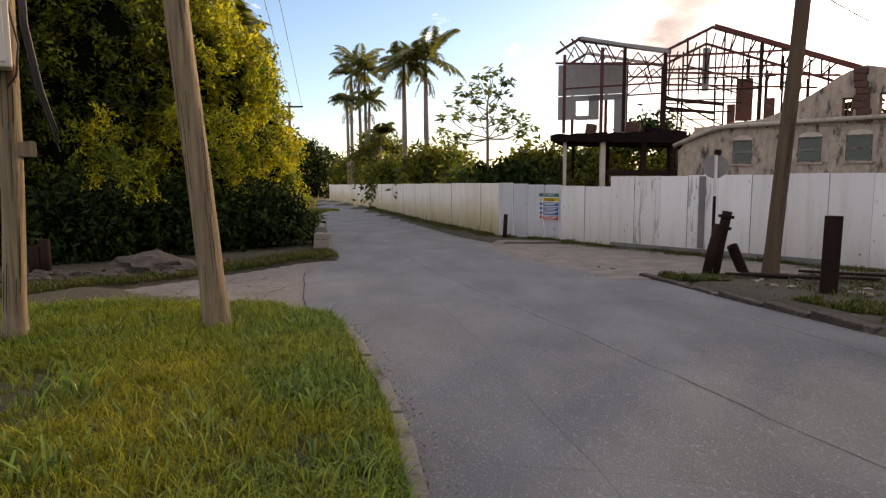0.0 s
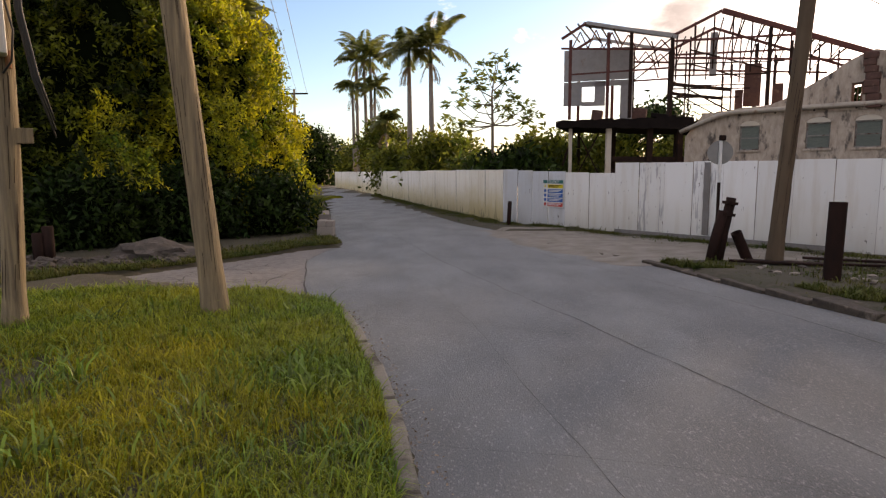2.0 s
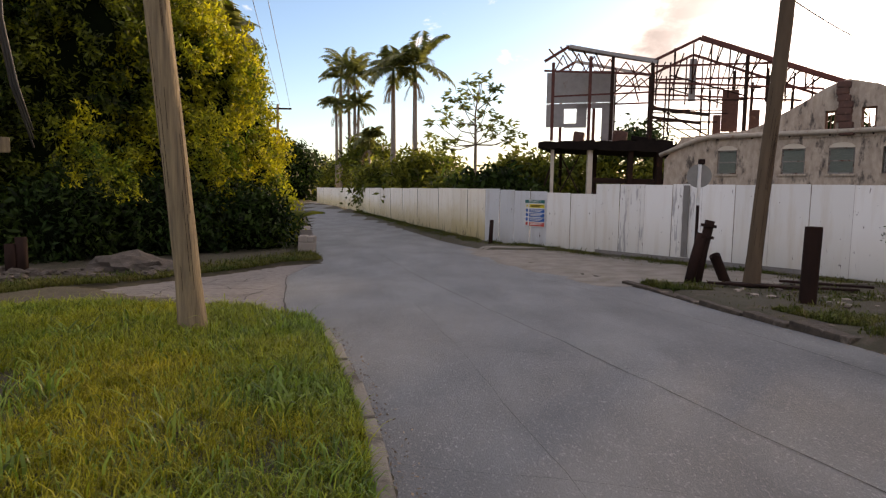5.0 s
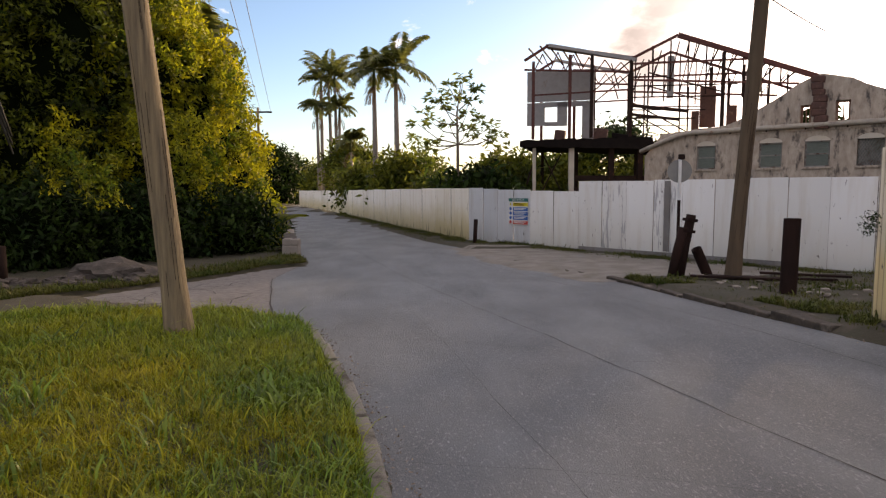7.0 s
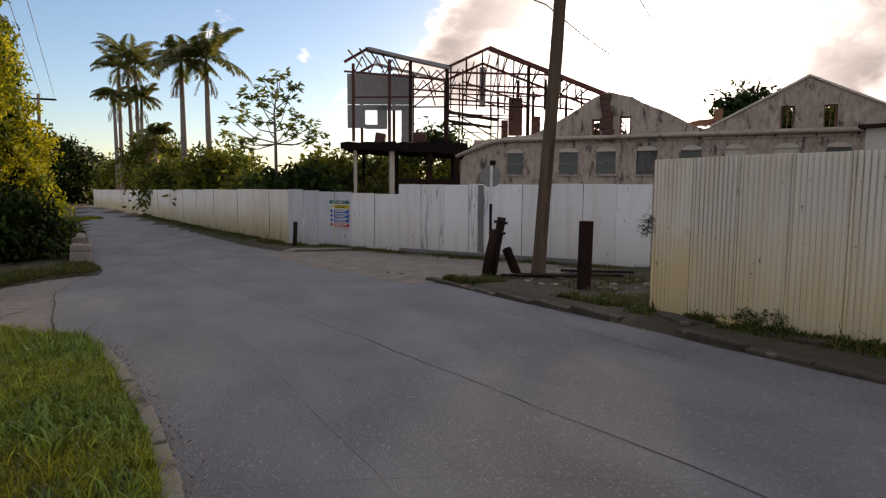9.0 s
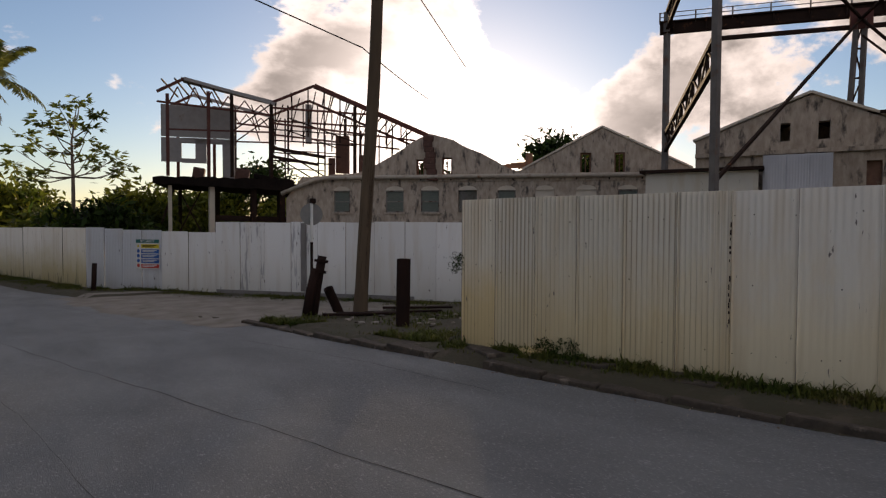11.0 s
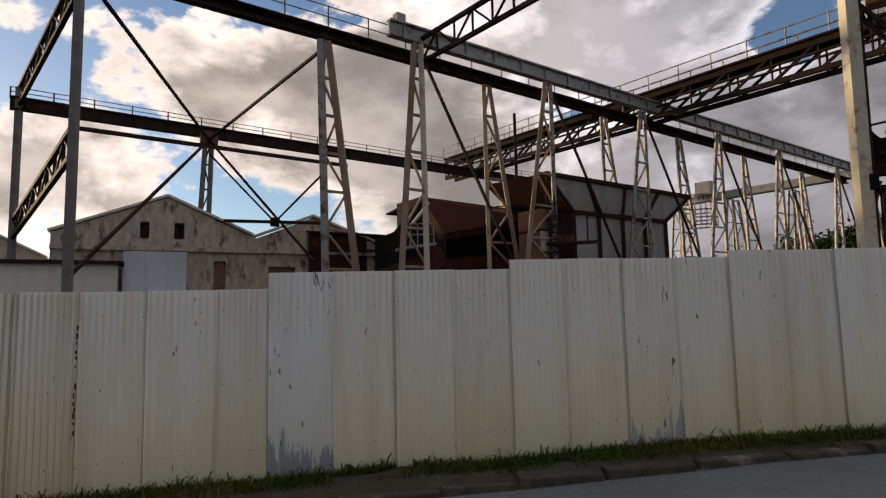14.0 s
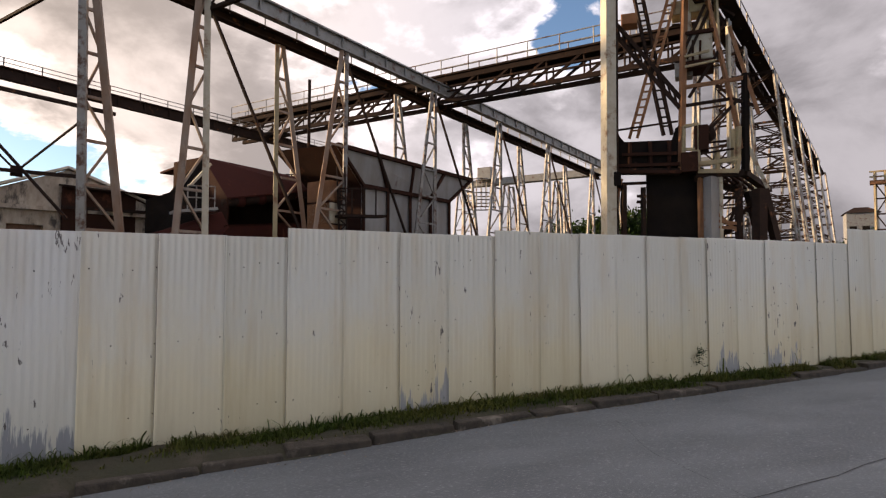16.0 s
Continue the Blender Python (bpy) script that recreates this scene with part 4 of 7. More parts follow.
def gantries():
    girder("gantry_girder", "dark rusty runway girder with a thin handrail", G1P, 0.4, 32.0, G1P.z(52.6, 0.3124, 1.87) - 0.04, 0.54, M_STEEL, True, 0.0, 0.38)
    bm = bmesh.new()
    lz = G1P.z(52.6, 0.283, 1.87)
    bar(bm, G1P.at(2.7, lz - 0.2, -0.3), G1P.at(15, lz - 0.2, -0.3), 0.16, 0.16)
    tagged(part("tie_beam", bm, M_STEEL), "rusty tie beam hung below the runway girder", "beam")
    z2 = 1.87 + 0.4965 * 17.6
    girder("gantry_girder", "dark rusty runway girder with a railed walkway", G2P, 0.8, 46.0, z2 + 0.66, 0.36, M_STEEL, True, -0.2, 0.7, 0.019)
    zb = 1.87 + 0.59 * 16.0
    girder("gantry_girder", "grey-painted upper runway girder of the cane yard", G2B, 10.0, 46.0, zb + 0.03, 0.56, M_GREYBEAM, False)
    bm = bmesh.new()
    box(bm, G2B.at(10.4, zb + 0.14), (0.34, 0.28, 0.3), -radians(52.5), bevel=0.03)
    tagged(part("end_stop", bm, M_GREYBEAM), "grey steel end stop on the upper girder", "end stop")
    for i, u in enumerate((8.0, 14.7, 21.4, 27.0, 33.0, 39.6)):
        tower(G2P, u, z2 + 0.28 - 0.019 * u, 0.1 if i == 0 else -0.1, 1.55 if i == 0 else 2.0, 0.0, M_SILVER if i != 1 else M_YELLOW, 9, 0.2 if i == 0 else 0.15 if i < 2 else 0.12)
    for i, u in enumerate((11.1, 17.2, 23.2, 29.5, 35.9, 43.7)):
        tower(G2B, u, zb - 0.5, -1.05 if i == 0 else -2.2, 0.25 if i == 0 else 0.05, 0.0, M_SILVER if i else M_RUSTWHITE, 9, 0.18 if i == 0 else 0.15 if i < 2 else 0.12)
        b = thing("tie_rod", "long rusty diagonal tie rod in the gantry", "tie rod", "gantry tie rods", at=tuple(G2B.at(u, 0)))
        bm = bmesh.new()
        bar(bm, G2B.at(u, zb - 0.6), G2B.at(u + 5.0, 1.2, -0.4), 0.08)
        part("rod", bm, M_STEEL, b)
    # end frame and the mast on the back line
    p = thing("gantry_post", "tall grey steel post at the end of the gantry", "post", "gantry posts", at=tuple(G2P.at(1.2, 0)))
    bm = bmesh.new()
    bar(bm, G2P.at(1.2, -0.3), G2P.at(1.2, z2 + 0.6), 0.17, 0.2)
    part("shaft", bm, M_DARKPOST, p)
    p = thing("gantry_post", "rusty back post at the end of the gantry", "post", "gantry posts", at=tuple(G1P.at(0.7, 0)))
    bm = bmesh.new()
    bar(bm, G1P.at(0.7, -0.3), G1P.at(0.7, G1P.z(54.5, 0.325, 1.87)), 0.2, 0.22)
    part("shaft", bm, M_DARKPOST, p)
    for za, zc in ((z2 - 0.2, G1P.z(54, 0.30, 1.87)), (6.1, 5.2)):
        c = thing("lattice_beam", "open lattice cross beam between two gantry posts", "beam", "lattice beams", at=tuple(G2P.at(1.2, za)))
        a0, a1 = G2P.at(1.2, za), G1P.at(0.7, zc)
        for dz in (0.0, 0.75):
            bm = bmesh.new()
            bar(bm, a0 + Vector((0, 0, dz)), a1 + Vector((0, 0, dz)), 0.13)
            part("chord", bm, M_STEEL, c)
        bm = bmesh.new()
        ladder_face(bm, a0, a1, a0 + Vector((0, 0, 0.75)), a1 + Vector((0, 0, 0.75)), 9, 0.07)
        part("lacing", bm, M_STEEL, c)
    gus = G1P.at(7.9, G1P.z(68.0, 0.276, 1.87), -0.35)
    m = thing("gantry_mast", "slender lattice mast with a rusty gusset plate", "mast", at=tuple(G1P.at(7.9, 0)))
    for du0, du1 in ((-0.35, -0.14), (0.2, 0.14)):
        bm = bmesh.new()
        bar(bm, G1P.at(7.9 + du0 - 0.3, -0.3, -0.3), G1P.at(7.9 + du1, gus.z, -0.3), 0.17)
        part("leg", bm, M_DARKPOST, m)
    bm = bmesh.new()
    ladder_face(bm, G1P.at(7.25, -0.3, -0.3), G1P.at(7.76, gus.z, -0.3), G1P.at(7.8, -0.3, -0.3), G1P.at(8.04, gus.z, -0.3), 9, 0.07)
    part("lacing", bm, M_STEEL, m)
    bm = bmesh.new()
    box(bm, gus, (0.8, 0.12, 0.8), G1P.turn, bevel=0.02)
    part("gusset_plate", bm, M_RUSTRED, m, "square rusty gusset plate")
    node = see(74.05, 0.1558, 27.5, (0.48, 0, 1.78))
    ends = [G2P.at(1.2, z2 + 0.4), G2P.at(8.0, z2 - 0.1), see(57.9, 0.065, 18.0, (0.48, 0, 1.78)), see(77.5, 0.095, 26.0, (0.48, 0, 1.78))]
    t = thing("tie_rod", "crossed rusty tie rods meeting at a gusset plate", "tie rod", "gantry tie rods", at=tuple(gus))
    for e in ends:
        bm = bmesh.new()
        bar(bm, gus, e, 0.09)
        part("rod", bm, M_STEEL, t)
    for a, b, w in ((see(68.4, 0.26, 28.0, (0.48, 0, 1.78)), node, 0.08), (see(78.3, 0.235, 24.0, (0.48, 0, 1.78)), node, 0.06), (see(68.0, 0.156, 28.5, (0.48, 0, 1.78)), see(78.6, 0.155, 26.5, (0.48, 0, 1.78)), 0.13)):
        bm = bmesh.new()
        bar(bm, a, b, w)
        part("rod", bm, M_STEEL, t)
    bm = bmesh.new()
    box(bm, node, (0.4, 0.1, 0.4), G1P.turn, bevel=0.02)
    part("node_plate", bm, M_STEEL, t)
    # jib from the upper girder
    j = thing("lattice_jib", "open steel lattice jib over the yard", "jib", at=tuple(G2B.at(11.5, zb)))
    a0, a1 = see(87.6, JIB[0], JIB[2] / JIB[0]), see(104.0, JIB[1], JIB[2] / JIB[1])
    for dz in (0.0, 0.8):
        bm = bmesh.new()
        bar(bm, a0 + Vector((0, 0, dz)), a1 + Vector((0, 0, dz)), 0.12)
        part("chord", bm, M_STEEL, j)
    bm = bmesh.new()
    ladder_face(bm, a0, a1, a0 + Vector((0, 0, 0.8)), a1 + Vector((0, 0, 0.8)), 8, 0.07)
    part("lacing", bm, M_STEEL, j)
    # crane bridge across the yard
    bp = Plane(140.0, 25.0, O2)
    u_a, u_b = -30.2, bp.u(133.0)
    zt, zl = 11.74, 10.66
    br = thing("crane_bridge", "dark rusty travelling crane bridge with railed deck", "crane", at=tuple(bp.at(u_b, zt)))
    for bk in (0.0, 0.8):
        for z, w in ((zt, 0.24), (zl, 0.2), ((zt + zl) / 2 + 0.14, 0.08), ((zt + zl) / 2 - 0.08, 0.06))[:2 if bk else 4]:
            bm = bmesh.new()
            bar(bm, bp.at(u_a, z, bk), bp.at(u_b, z, bk), 0.14, w)
            part("chord", bm, M_STEEL, br)
        bm = bmesh.new()
        n = 16
        for k in range(n):
            ua, ub = u_a + (u_b - u_a) * k / n, u_a + (u_b - u_a) * (k + 1) / n
            bar(bm, bp.at(ua, zl, bk), bp.at(ub, zt, bk), 0.1)
            bar(bm, bp.at(ua, zt, bk), bp.at(ua, zl, bk), 0.06)
        part("lacing", bm, M_STEEL, br)
    bm = bmesh.new()
    bar(bm, bp.at(u_a, zt + 0.18, 0.4), bp.at(u_b, zt + 0.18, 0.4), 1.1, 0.08)
    part("deck", bm, M_STEEL, br)
    for bk in (-0.12, 0.95):
        bm = bmesh.new()
        for z in (0.5, 0.92):
            bar(bm, bp.at(u_a, zt + z, bk), bp.at(u_b, zt + z, bk), 0.04)
        u = u_a
        while u < u_b:
            bar(bm, bp.at(u, zt + 0.2, bk), bp.at(u, zt + 0.94, bk), 0.04)
            u += 1.5
        part("handrail", bm, M_SILVER, br)
    cb = thing("crane_cab", "small pale crane driver cab hung under the bridge", "cab", at=tuple(see(96.0, 0.2, 33)))
    bm = bmesh.new()
    box(bm, see(96.3, 0.185, 33), (1.5, 1.2, 1.3), G1P.turn, bevel=0.05)
    part("body", bm, M_PLASTER, cb)
    bm = bmesh.new()
    for k in range(6):
        bar(bm, see(94.3 + k * 0.5, 0.13, 32.6), see(94.3 + k * 0.5, 0.175, 32.6), 0.05)
    bar(bm, see(94.3, 0.175, 32.6), see(97, 0.175, 32.6), 0.05)
    bar(bm, see(94.0, 0.128, 32.8), see(97.8, 0.128, 32.8), 1.0, 0.1)
    part("platform", bm, M_STEEL, cb)
    bm = bmesh.new()
    bar(bm, see(96.3, 0.2, 33), see(96.3, 0.33, 33), 0.15)
    part("hanger", bm, M_STEEL, cb)
    # near runway on the roadside
    z3 = 1.87 + 2.06 * 4.37
    girder("gantry_girder", "rusty roadside runway girder with dense handrail", G3P, 19.0, 62.0, z3 + 0.6, 0.6, M_STEEL, True, -0.5)
    for i, u in enumerate((22.5, 25.5, 29.0, 33.0, 38.0, 44.0, 51.0, 58.0)):
        tower(G3P, u, z3, -0.5, 1.4, 4.2 if i > 1 else 2.0, M_SILVER, 10, 0.075)
    # far trestle across the end of the yard
    fp = Plane(138.0, 48.0, O2)
    ft = thing("far_trestle", "distant pale conveyor bridge on lattice legs", "conveyor", at=tuple(fp.at(-18, 0)))
    bm = bmesh.new()
    bar(bm, fp.at(-25.5, 10.65), fp.at(-4, 10.8), 0.8, 0.55)
    part("deck", bm, M_GREYBEAM, ft)
    bm = bmesh.new()
    box(bm, fp.at(-22.5, 11.35, -0.3), (1.3, 1.2, 1.1), fp.turn, bevel=0.05)
    part("housing", bm, M_GREYBEAM, ft)
    bm = bmesh.new()
    for k in range(18):
        o = Vector((math.cos(k * 0.349), math.sin(k * 0.349), 0)) * 1.25
        o2 = Vector((math.cos(k * 0.349 + 0.349), math.sin(k * 0.349 + 0.349), 0)) * 1.25
        c = fp.at(-23.2, 0)
        bar(bm, c + o + Vector((0, 0, 8.5)), c + o + Vector((0, 0, 11.0)), 0.05)
        for z in (8.5, 9.1, 9.7, 10.9):
            bar(bm, c + o + Vector((0, 0, z)), c + o2 + Vector((0, 0, z)), 0.07, 0.1)
    part("cage", bm, M_SILVER, ft, "round railed cage")
    for k in range(5):
        u = -25 + k * 4.4
        bm = bmesh.new()
        for bk in (-1.2, 1.2):
            a, b, c, d = fp.at(u - 0.9, -0.5, bk), fp.at(u - 0.2, 10.2, bk * 0.4), fp.at(u + 0.9, -0.5, bk), fp.at(u + 0.2, 10.2, bk * 0.4)
            bar(bm, a, b, 0.15)
            bar(bm, c, d, 0.15)
            ladder_face(bm, a, b, c, d, 6, 0.08)
        part("trestle", bm, M_SILVER, ft)
    bm = bmesh.new()
    for z in (3.2, 4.6):
        bar(bm, fp.at(-27, z), fp.at(-12, z), 0.2)
    part("tie", bm, M_STEEL, ft)


gantries()
# ---- cane hoppers and the roadside tipping station ----
def face(bm, pts, thick, toward):
    """A plate through four points with a thickness away from the given direction."""
    t = Vector(toward).normalized() * thick
    a = [bm.verts.new(p) for p in pts]
    b = [bm.verts.new(p + t) for p in pts]
    n = len(pts)
    bm.faces.new(a)
    bm.faces.new(b[::-1])
    for i in range(n):
        bm.faces.new((a[(i + 1) % n], a[i], b[i], b[(i + 1) % n]))
    bmesh.ops.recalc_face_normals(bm, faces=bm.faces)


M_MAROON = mat("maroon_rust_plate", (0.06, 0.019, 0.015), 0.85, 0.0, second=(0.045, 0.018, 0.016), scale=1.5, stretch=(1, 1, 0.4), third=(0.16, 0.06, 0.035), third_scale=0.9, third_at=0.62, bump=0.3, spec=0.04)
M_DARKRUST = mat("deep_rust_plate", (0.045, 0.02, 0.014), 0.9, 0.0, second=(0.028, 0.016, 0.013), scale=2, third=(0.13, 0.05, 0.028), third_scale=1.0, third_at=0.6, bump=0.4, spec=0.04)
M_RUSTGREY = mat("rust_streaked_grey_plate", (0.29, 0.28, 0.27), 0.8, 0.0, second=(0.16, 0.13, 0.115), scale=2, stretch=(1, 1, 0.3), third=(0.10, 0.045, 0.028), third_scale=1.4, third_at=0.6, bump=0.3)
M_ORANGE = mat("orange_rust", (0.28, 0.13, 0.06), 0.85, 0.1, second=(0.16, 0.07, 0.035), scale=3, third=(0.4, 0.3, 0.2), third_scale=2, third_at=0.62)


def hoppers():
    away = G1P.out
    h = thing("cane_hopper", "flared steel cane hopper of rust-streaked grey plate", "hopper", at=tuple(see(104, 0, 27)))
    tl, tr = see(98.9, 0.2258, 24.0), see(111.3, 0.1706, 31.8)
    ml, mr = see(101.3, 0.160, 25.5), see(109.2, 0.1353, 30.2)
    bl, br = Vector((ml.x, ml.y, -0.2)), Vector((mr.x, mr.y, -0.2))
    bm = bmesh.new()
    face(bm, [tl, tr, mr, ml], 0.06, away)
    part("flared_side", bm, M_RUSTGREY, h)
    bm = bmesh.new()
    face(bm, [ml, mr, br, bl], 0.06, away)
    part("wall", bm, M_RUSTGREY, h)
    inner = tl + away * 3.5 + Vector((0, 0, 0.2))
    bm = bmesh.new()
    face(bm, [tl, ml, bl, bl + away * 3.0, ml + away * 3.0, inner], 0.06, G1P.dir)
    part("end_wall", bm, M_DARKRUST, h)
    bm = bmesh.new()
    face(bm, [inner, tr + away * 3.5, mr + away * 3.0, ml + away * 3.0], 0.06, away)
    part("back_side", bm, M_DARKRUST, h)
    for k in range(5):
        f = k / 4
        bm = bmesh.new()
        a, b, c = tl.lerp(tr, f), ml.lerp(mr, f), bl.lerp(br, f)
        off = -away * 0.08
        bar(bm, a + off, b + off, 0.12)
        bar(bm, b + off, c + off, 0.12)
        part("rib", bm, M_DARKRUST, h)
    for p, q in ((tl, tr), (ml, mr)):
        bm = bmesh.new()
        bar(bm, p - away * 0.06, q - away * 0.06, 0.16)
        part("rim", bm, M_DARKRUST, h)
    k = thing("hopper_cabin", "orange rusted plate cabin with ladder beside the hopper", "cabin", at=tuple(see(98, 0, 24)))
    bm = bmesh.new()
    c = see(98.0, 0.0, 24.0)
    box(bm, Vector((c.x, c.y, 2.7)), (0.8, 1.2, 6.2), G1P.turn, bevel=0.03)
    part("body", bm, M_ORANGE, k)
    for kk, (zz, hh, mm) in enumerate(((5.35, 0.75, M_ORANGE), (4.55, 0.8, M_RUSTWHITE), (3.75, 0.75, M_ORANGE), (3.0, 0.7, M_DARKRUST), (5.0, 0.12, M_DARKRUST), (4.15, 0.1, M_DARKRUST))):
        bm = bmesh.new()
        box(bm, Vector((c.x, c.y, zz)) - away * 0.03 + G1P.dir * 0.02 * (kk % 2), (0.84, 1.22, hh), G1P.turn, bevel=0.02)
        part("plate", bm, mm, k)
    bm = bmesh.new()
    ladder_face(bm, see(99.4, 0.02, 23.3), see(99.0, 0.15, 23.3), see(100.1, 0.02, 23.3), see(99.7, 0.15, 23.3), 12, 0.05)
    bar(bm, see(99.4, 0.02, 23.3), see(99.0, 0.19, 23.3), 0.06)
    bar(bm, see(100.1, 0.02, 23.3), see(99.7, 0.19, 23.3), 0.06)
    part("ladder", bm, M_STEEL, k)
    bm = bmesh.new()
    bar(bm, see(99.2, 0.11, 23.2), see(103.2, 0.11, 24.4), 0.5, 0.1)
    for az in (99.3, 100.4, 101.5, 102.6):
        bar(bm, see(az, 0.11, 23.4), see(az, 0.155, 23.4), 0.05)
    bar(bm, see(99.3, 0.155, 23.4), see(102.6, 0.155, 23.4), 0.05)
    part("landing", bm, M_STEEL, k)
    s = thing("feeder_shed", "dark maroon plate feeder shed with an open black front", "shed", at=tuple(see(92, 0, 27)))
    a, b = see(87.3, 0.195, 26.4), see(97.0, 0.166, 29.4)
    c, d = see(89.4, 0.134, 24.6), see(96.9, 0.152, 27.9)
    bm = bmesh.new()
    face(bm, [a, b, d, c], 0.06, (0, 0, -1))
    part("hood", bm, M_MAROON, s)
    bm = bmesh.new()
    face(bm, [a, b, b + away * 3, a + away * 3 - Vector((0, 0, 0.3))], 0.08, (0, 0, -1))
    part("roof", bm, M_MAROON, s)
    low = Vector((0, 0, 0.2))
    bm = bmesh.new()
    face(bm, [a, c, Vector((c.x, c.y, -0.3)), Vector((a.x, a.y, -0.3)) + away * 2, a + away * 2], 0.08, G1P.dir)
    part("end_wall", bm, M_DARKRUST, s)
    # near-black sheet paints the shade behind the open front
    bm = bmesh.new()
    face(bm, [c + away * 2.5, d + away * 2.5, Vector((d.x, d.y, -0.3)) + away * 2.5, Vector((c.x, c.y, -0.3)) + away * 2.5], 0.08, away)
    part("back_wall", bm, M_NEARBLACK, s)
    # added plates close the sky gap, coloured dark like a shaded interior
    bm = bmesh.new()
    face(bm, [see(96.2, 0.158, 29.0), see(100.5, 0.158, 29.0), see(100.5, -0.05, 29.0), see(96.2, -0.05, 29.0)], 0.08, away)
    part("side_plate", bm, M_NEARBLACK, s)
    bm = bmesh.new()
    face(bm, [see(91.5, 0.178, 29.7), see(98.6, 0.165, 29.7), see(98.6, -0.05, 29.7), see(91.5, -0.05, 29.7)], 0.08, away)
    part("back_plate", bm, M_DARKRUST, s)
    bm = bmesh.new()
    tube(bm, [c - low + away * 0.2, d - low + away * 0.2], 0.17, 10)
    part("roller", bm, M_STEEL, s, smooth=True)
    for f in (0.16, 0.38, 0.6, 0.82):
        bm = bmesh.new()
        q = c.lerp(d, f) - low + away * 0.2
        tube(bm, [q - G1P.dir * 0.16, q + G1P.dir * 0.16], 0.21, 10)
        part("collar", bm, M_MAROON, s, smooth=True)
    e0, e1 = see(89.3, 0.092, 24.2), see(97.0, 0.100, 27.4)
    bm = bmesh.new()
    face(bm, [e0, e1, Vector((e1.x, e1.y, -0.3)), Vector((e0.x, e0.y, -0.3))], 0.08, away)
    part("front_wall", bm, M_MAROON, s)
    bm = bmesh.new()
    face(bm, [e0 + Vector((0, 0, 0.0)), e1, e1 + away * 1.6 - Vector((0, 0, 0.5)), e0 + away * 1.6 - Vector((0, 0, 0.5))], 0.08, (0, 0, -1))
    part("feed_table", bm, M_DARKRUST, s)
    bm = bmesh.new()
    face(bm, [see(83.3, 0.074, 24.4), see(89.0, 0.112, 24.8), see(89.6, 0.088, 24.2), see(88.2, 0.055, 24.0), see(83.3, 0.055, 24.2)], 0.1, away)
    part("chute", bm, M_MAROON, s)
    bm = bmesh.new()
    face(bm, [see(83.0, 0.125, 26.6), see(84.8, 0.138, 26.6), see(87.3, 0.195, 26.4), see(88.2, 0.16, 26.0), see(88.4, 0.05, 26.0), see(83.0, 0.05, 26.6)], 0.1, away)
    part("back_plate", bm, M_NEARBLACK, s)
    for az in (86.2, 86.9, 87.7, 88.4):
        bm = bmesh.new()
        bar(bm, see(az, 0.112, 24), see(az, 0.15, 24), 0.045)
        part("rail_post", bm, M_SILVER, s)
    for sl in (0.132, 0.15):
        bm = bmesh.new()
        bar(bm, see(86.2, sl, 24), see(88.4, sl, 24.3), 0.045)
        part("handrail", bm, M_SILVER, s)
    bm = bmesh.new()
    bar(bm, see(85.0, 0.108, 24), see(88.4, 0.115, 24.4), 0.8, 0.1)
    part("landing", bm, M_GREYBEAM, s)
    bm = bmesh.new()
    bar(bm, see(86.4, 0.15, 24.2), see(88.0, 0.185, 24.6), 0.09)
    part("strut", bm, M_RUSTWHITE, s)
    s = thing("low_shed", "low blackened plate shed in the cane yard", "shed", at=tuple(see(80, 0, 29)))
    a, b = see(76.9, 0.138, 28.5), see(85.3, 0.129, 30.5)
    bm = bmesh.new()
    face(bm, [a, b, b - Vector((0, 0, 6.3)), a - Vector((0, 0, 6.3))], 0.1, away)
    part("wall", bm, M_DARKRUST, s)
    bm = bmesh.new()
    face(bm, [a - away * 0.3, b - away * 0.3, b + away * 3 + Vector((0, 0, 0.5)), a + away * 3 + Vector((0, 0, 0.5))], 0.08, (0, 0, -1))
    part("roof", bm, M_STEEL, s)
    bm = bmesh.new()
    bar(bm, see(76.9, 0.108, 28.2), see(85.0, 0.105, 30.2), 0.12)
    bar(bm, see(84.6, 0.06, 28.0), see(84.6, 0.13, 28.0), 0.2)
    part("rail", bm, M_STEEL, s)


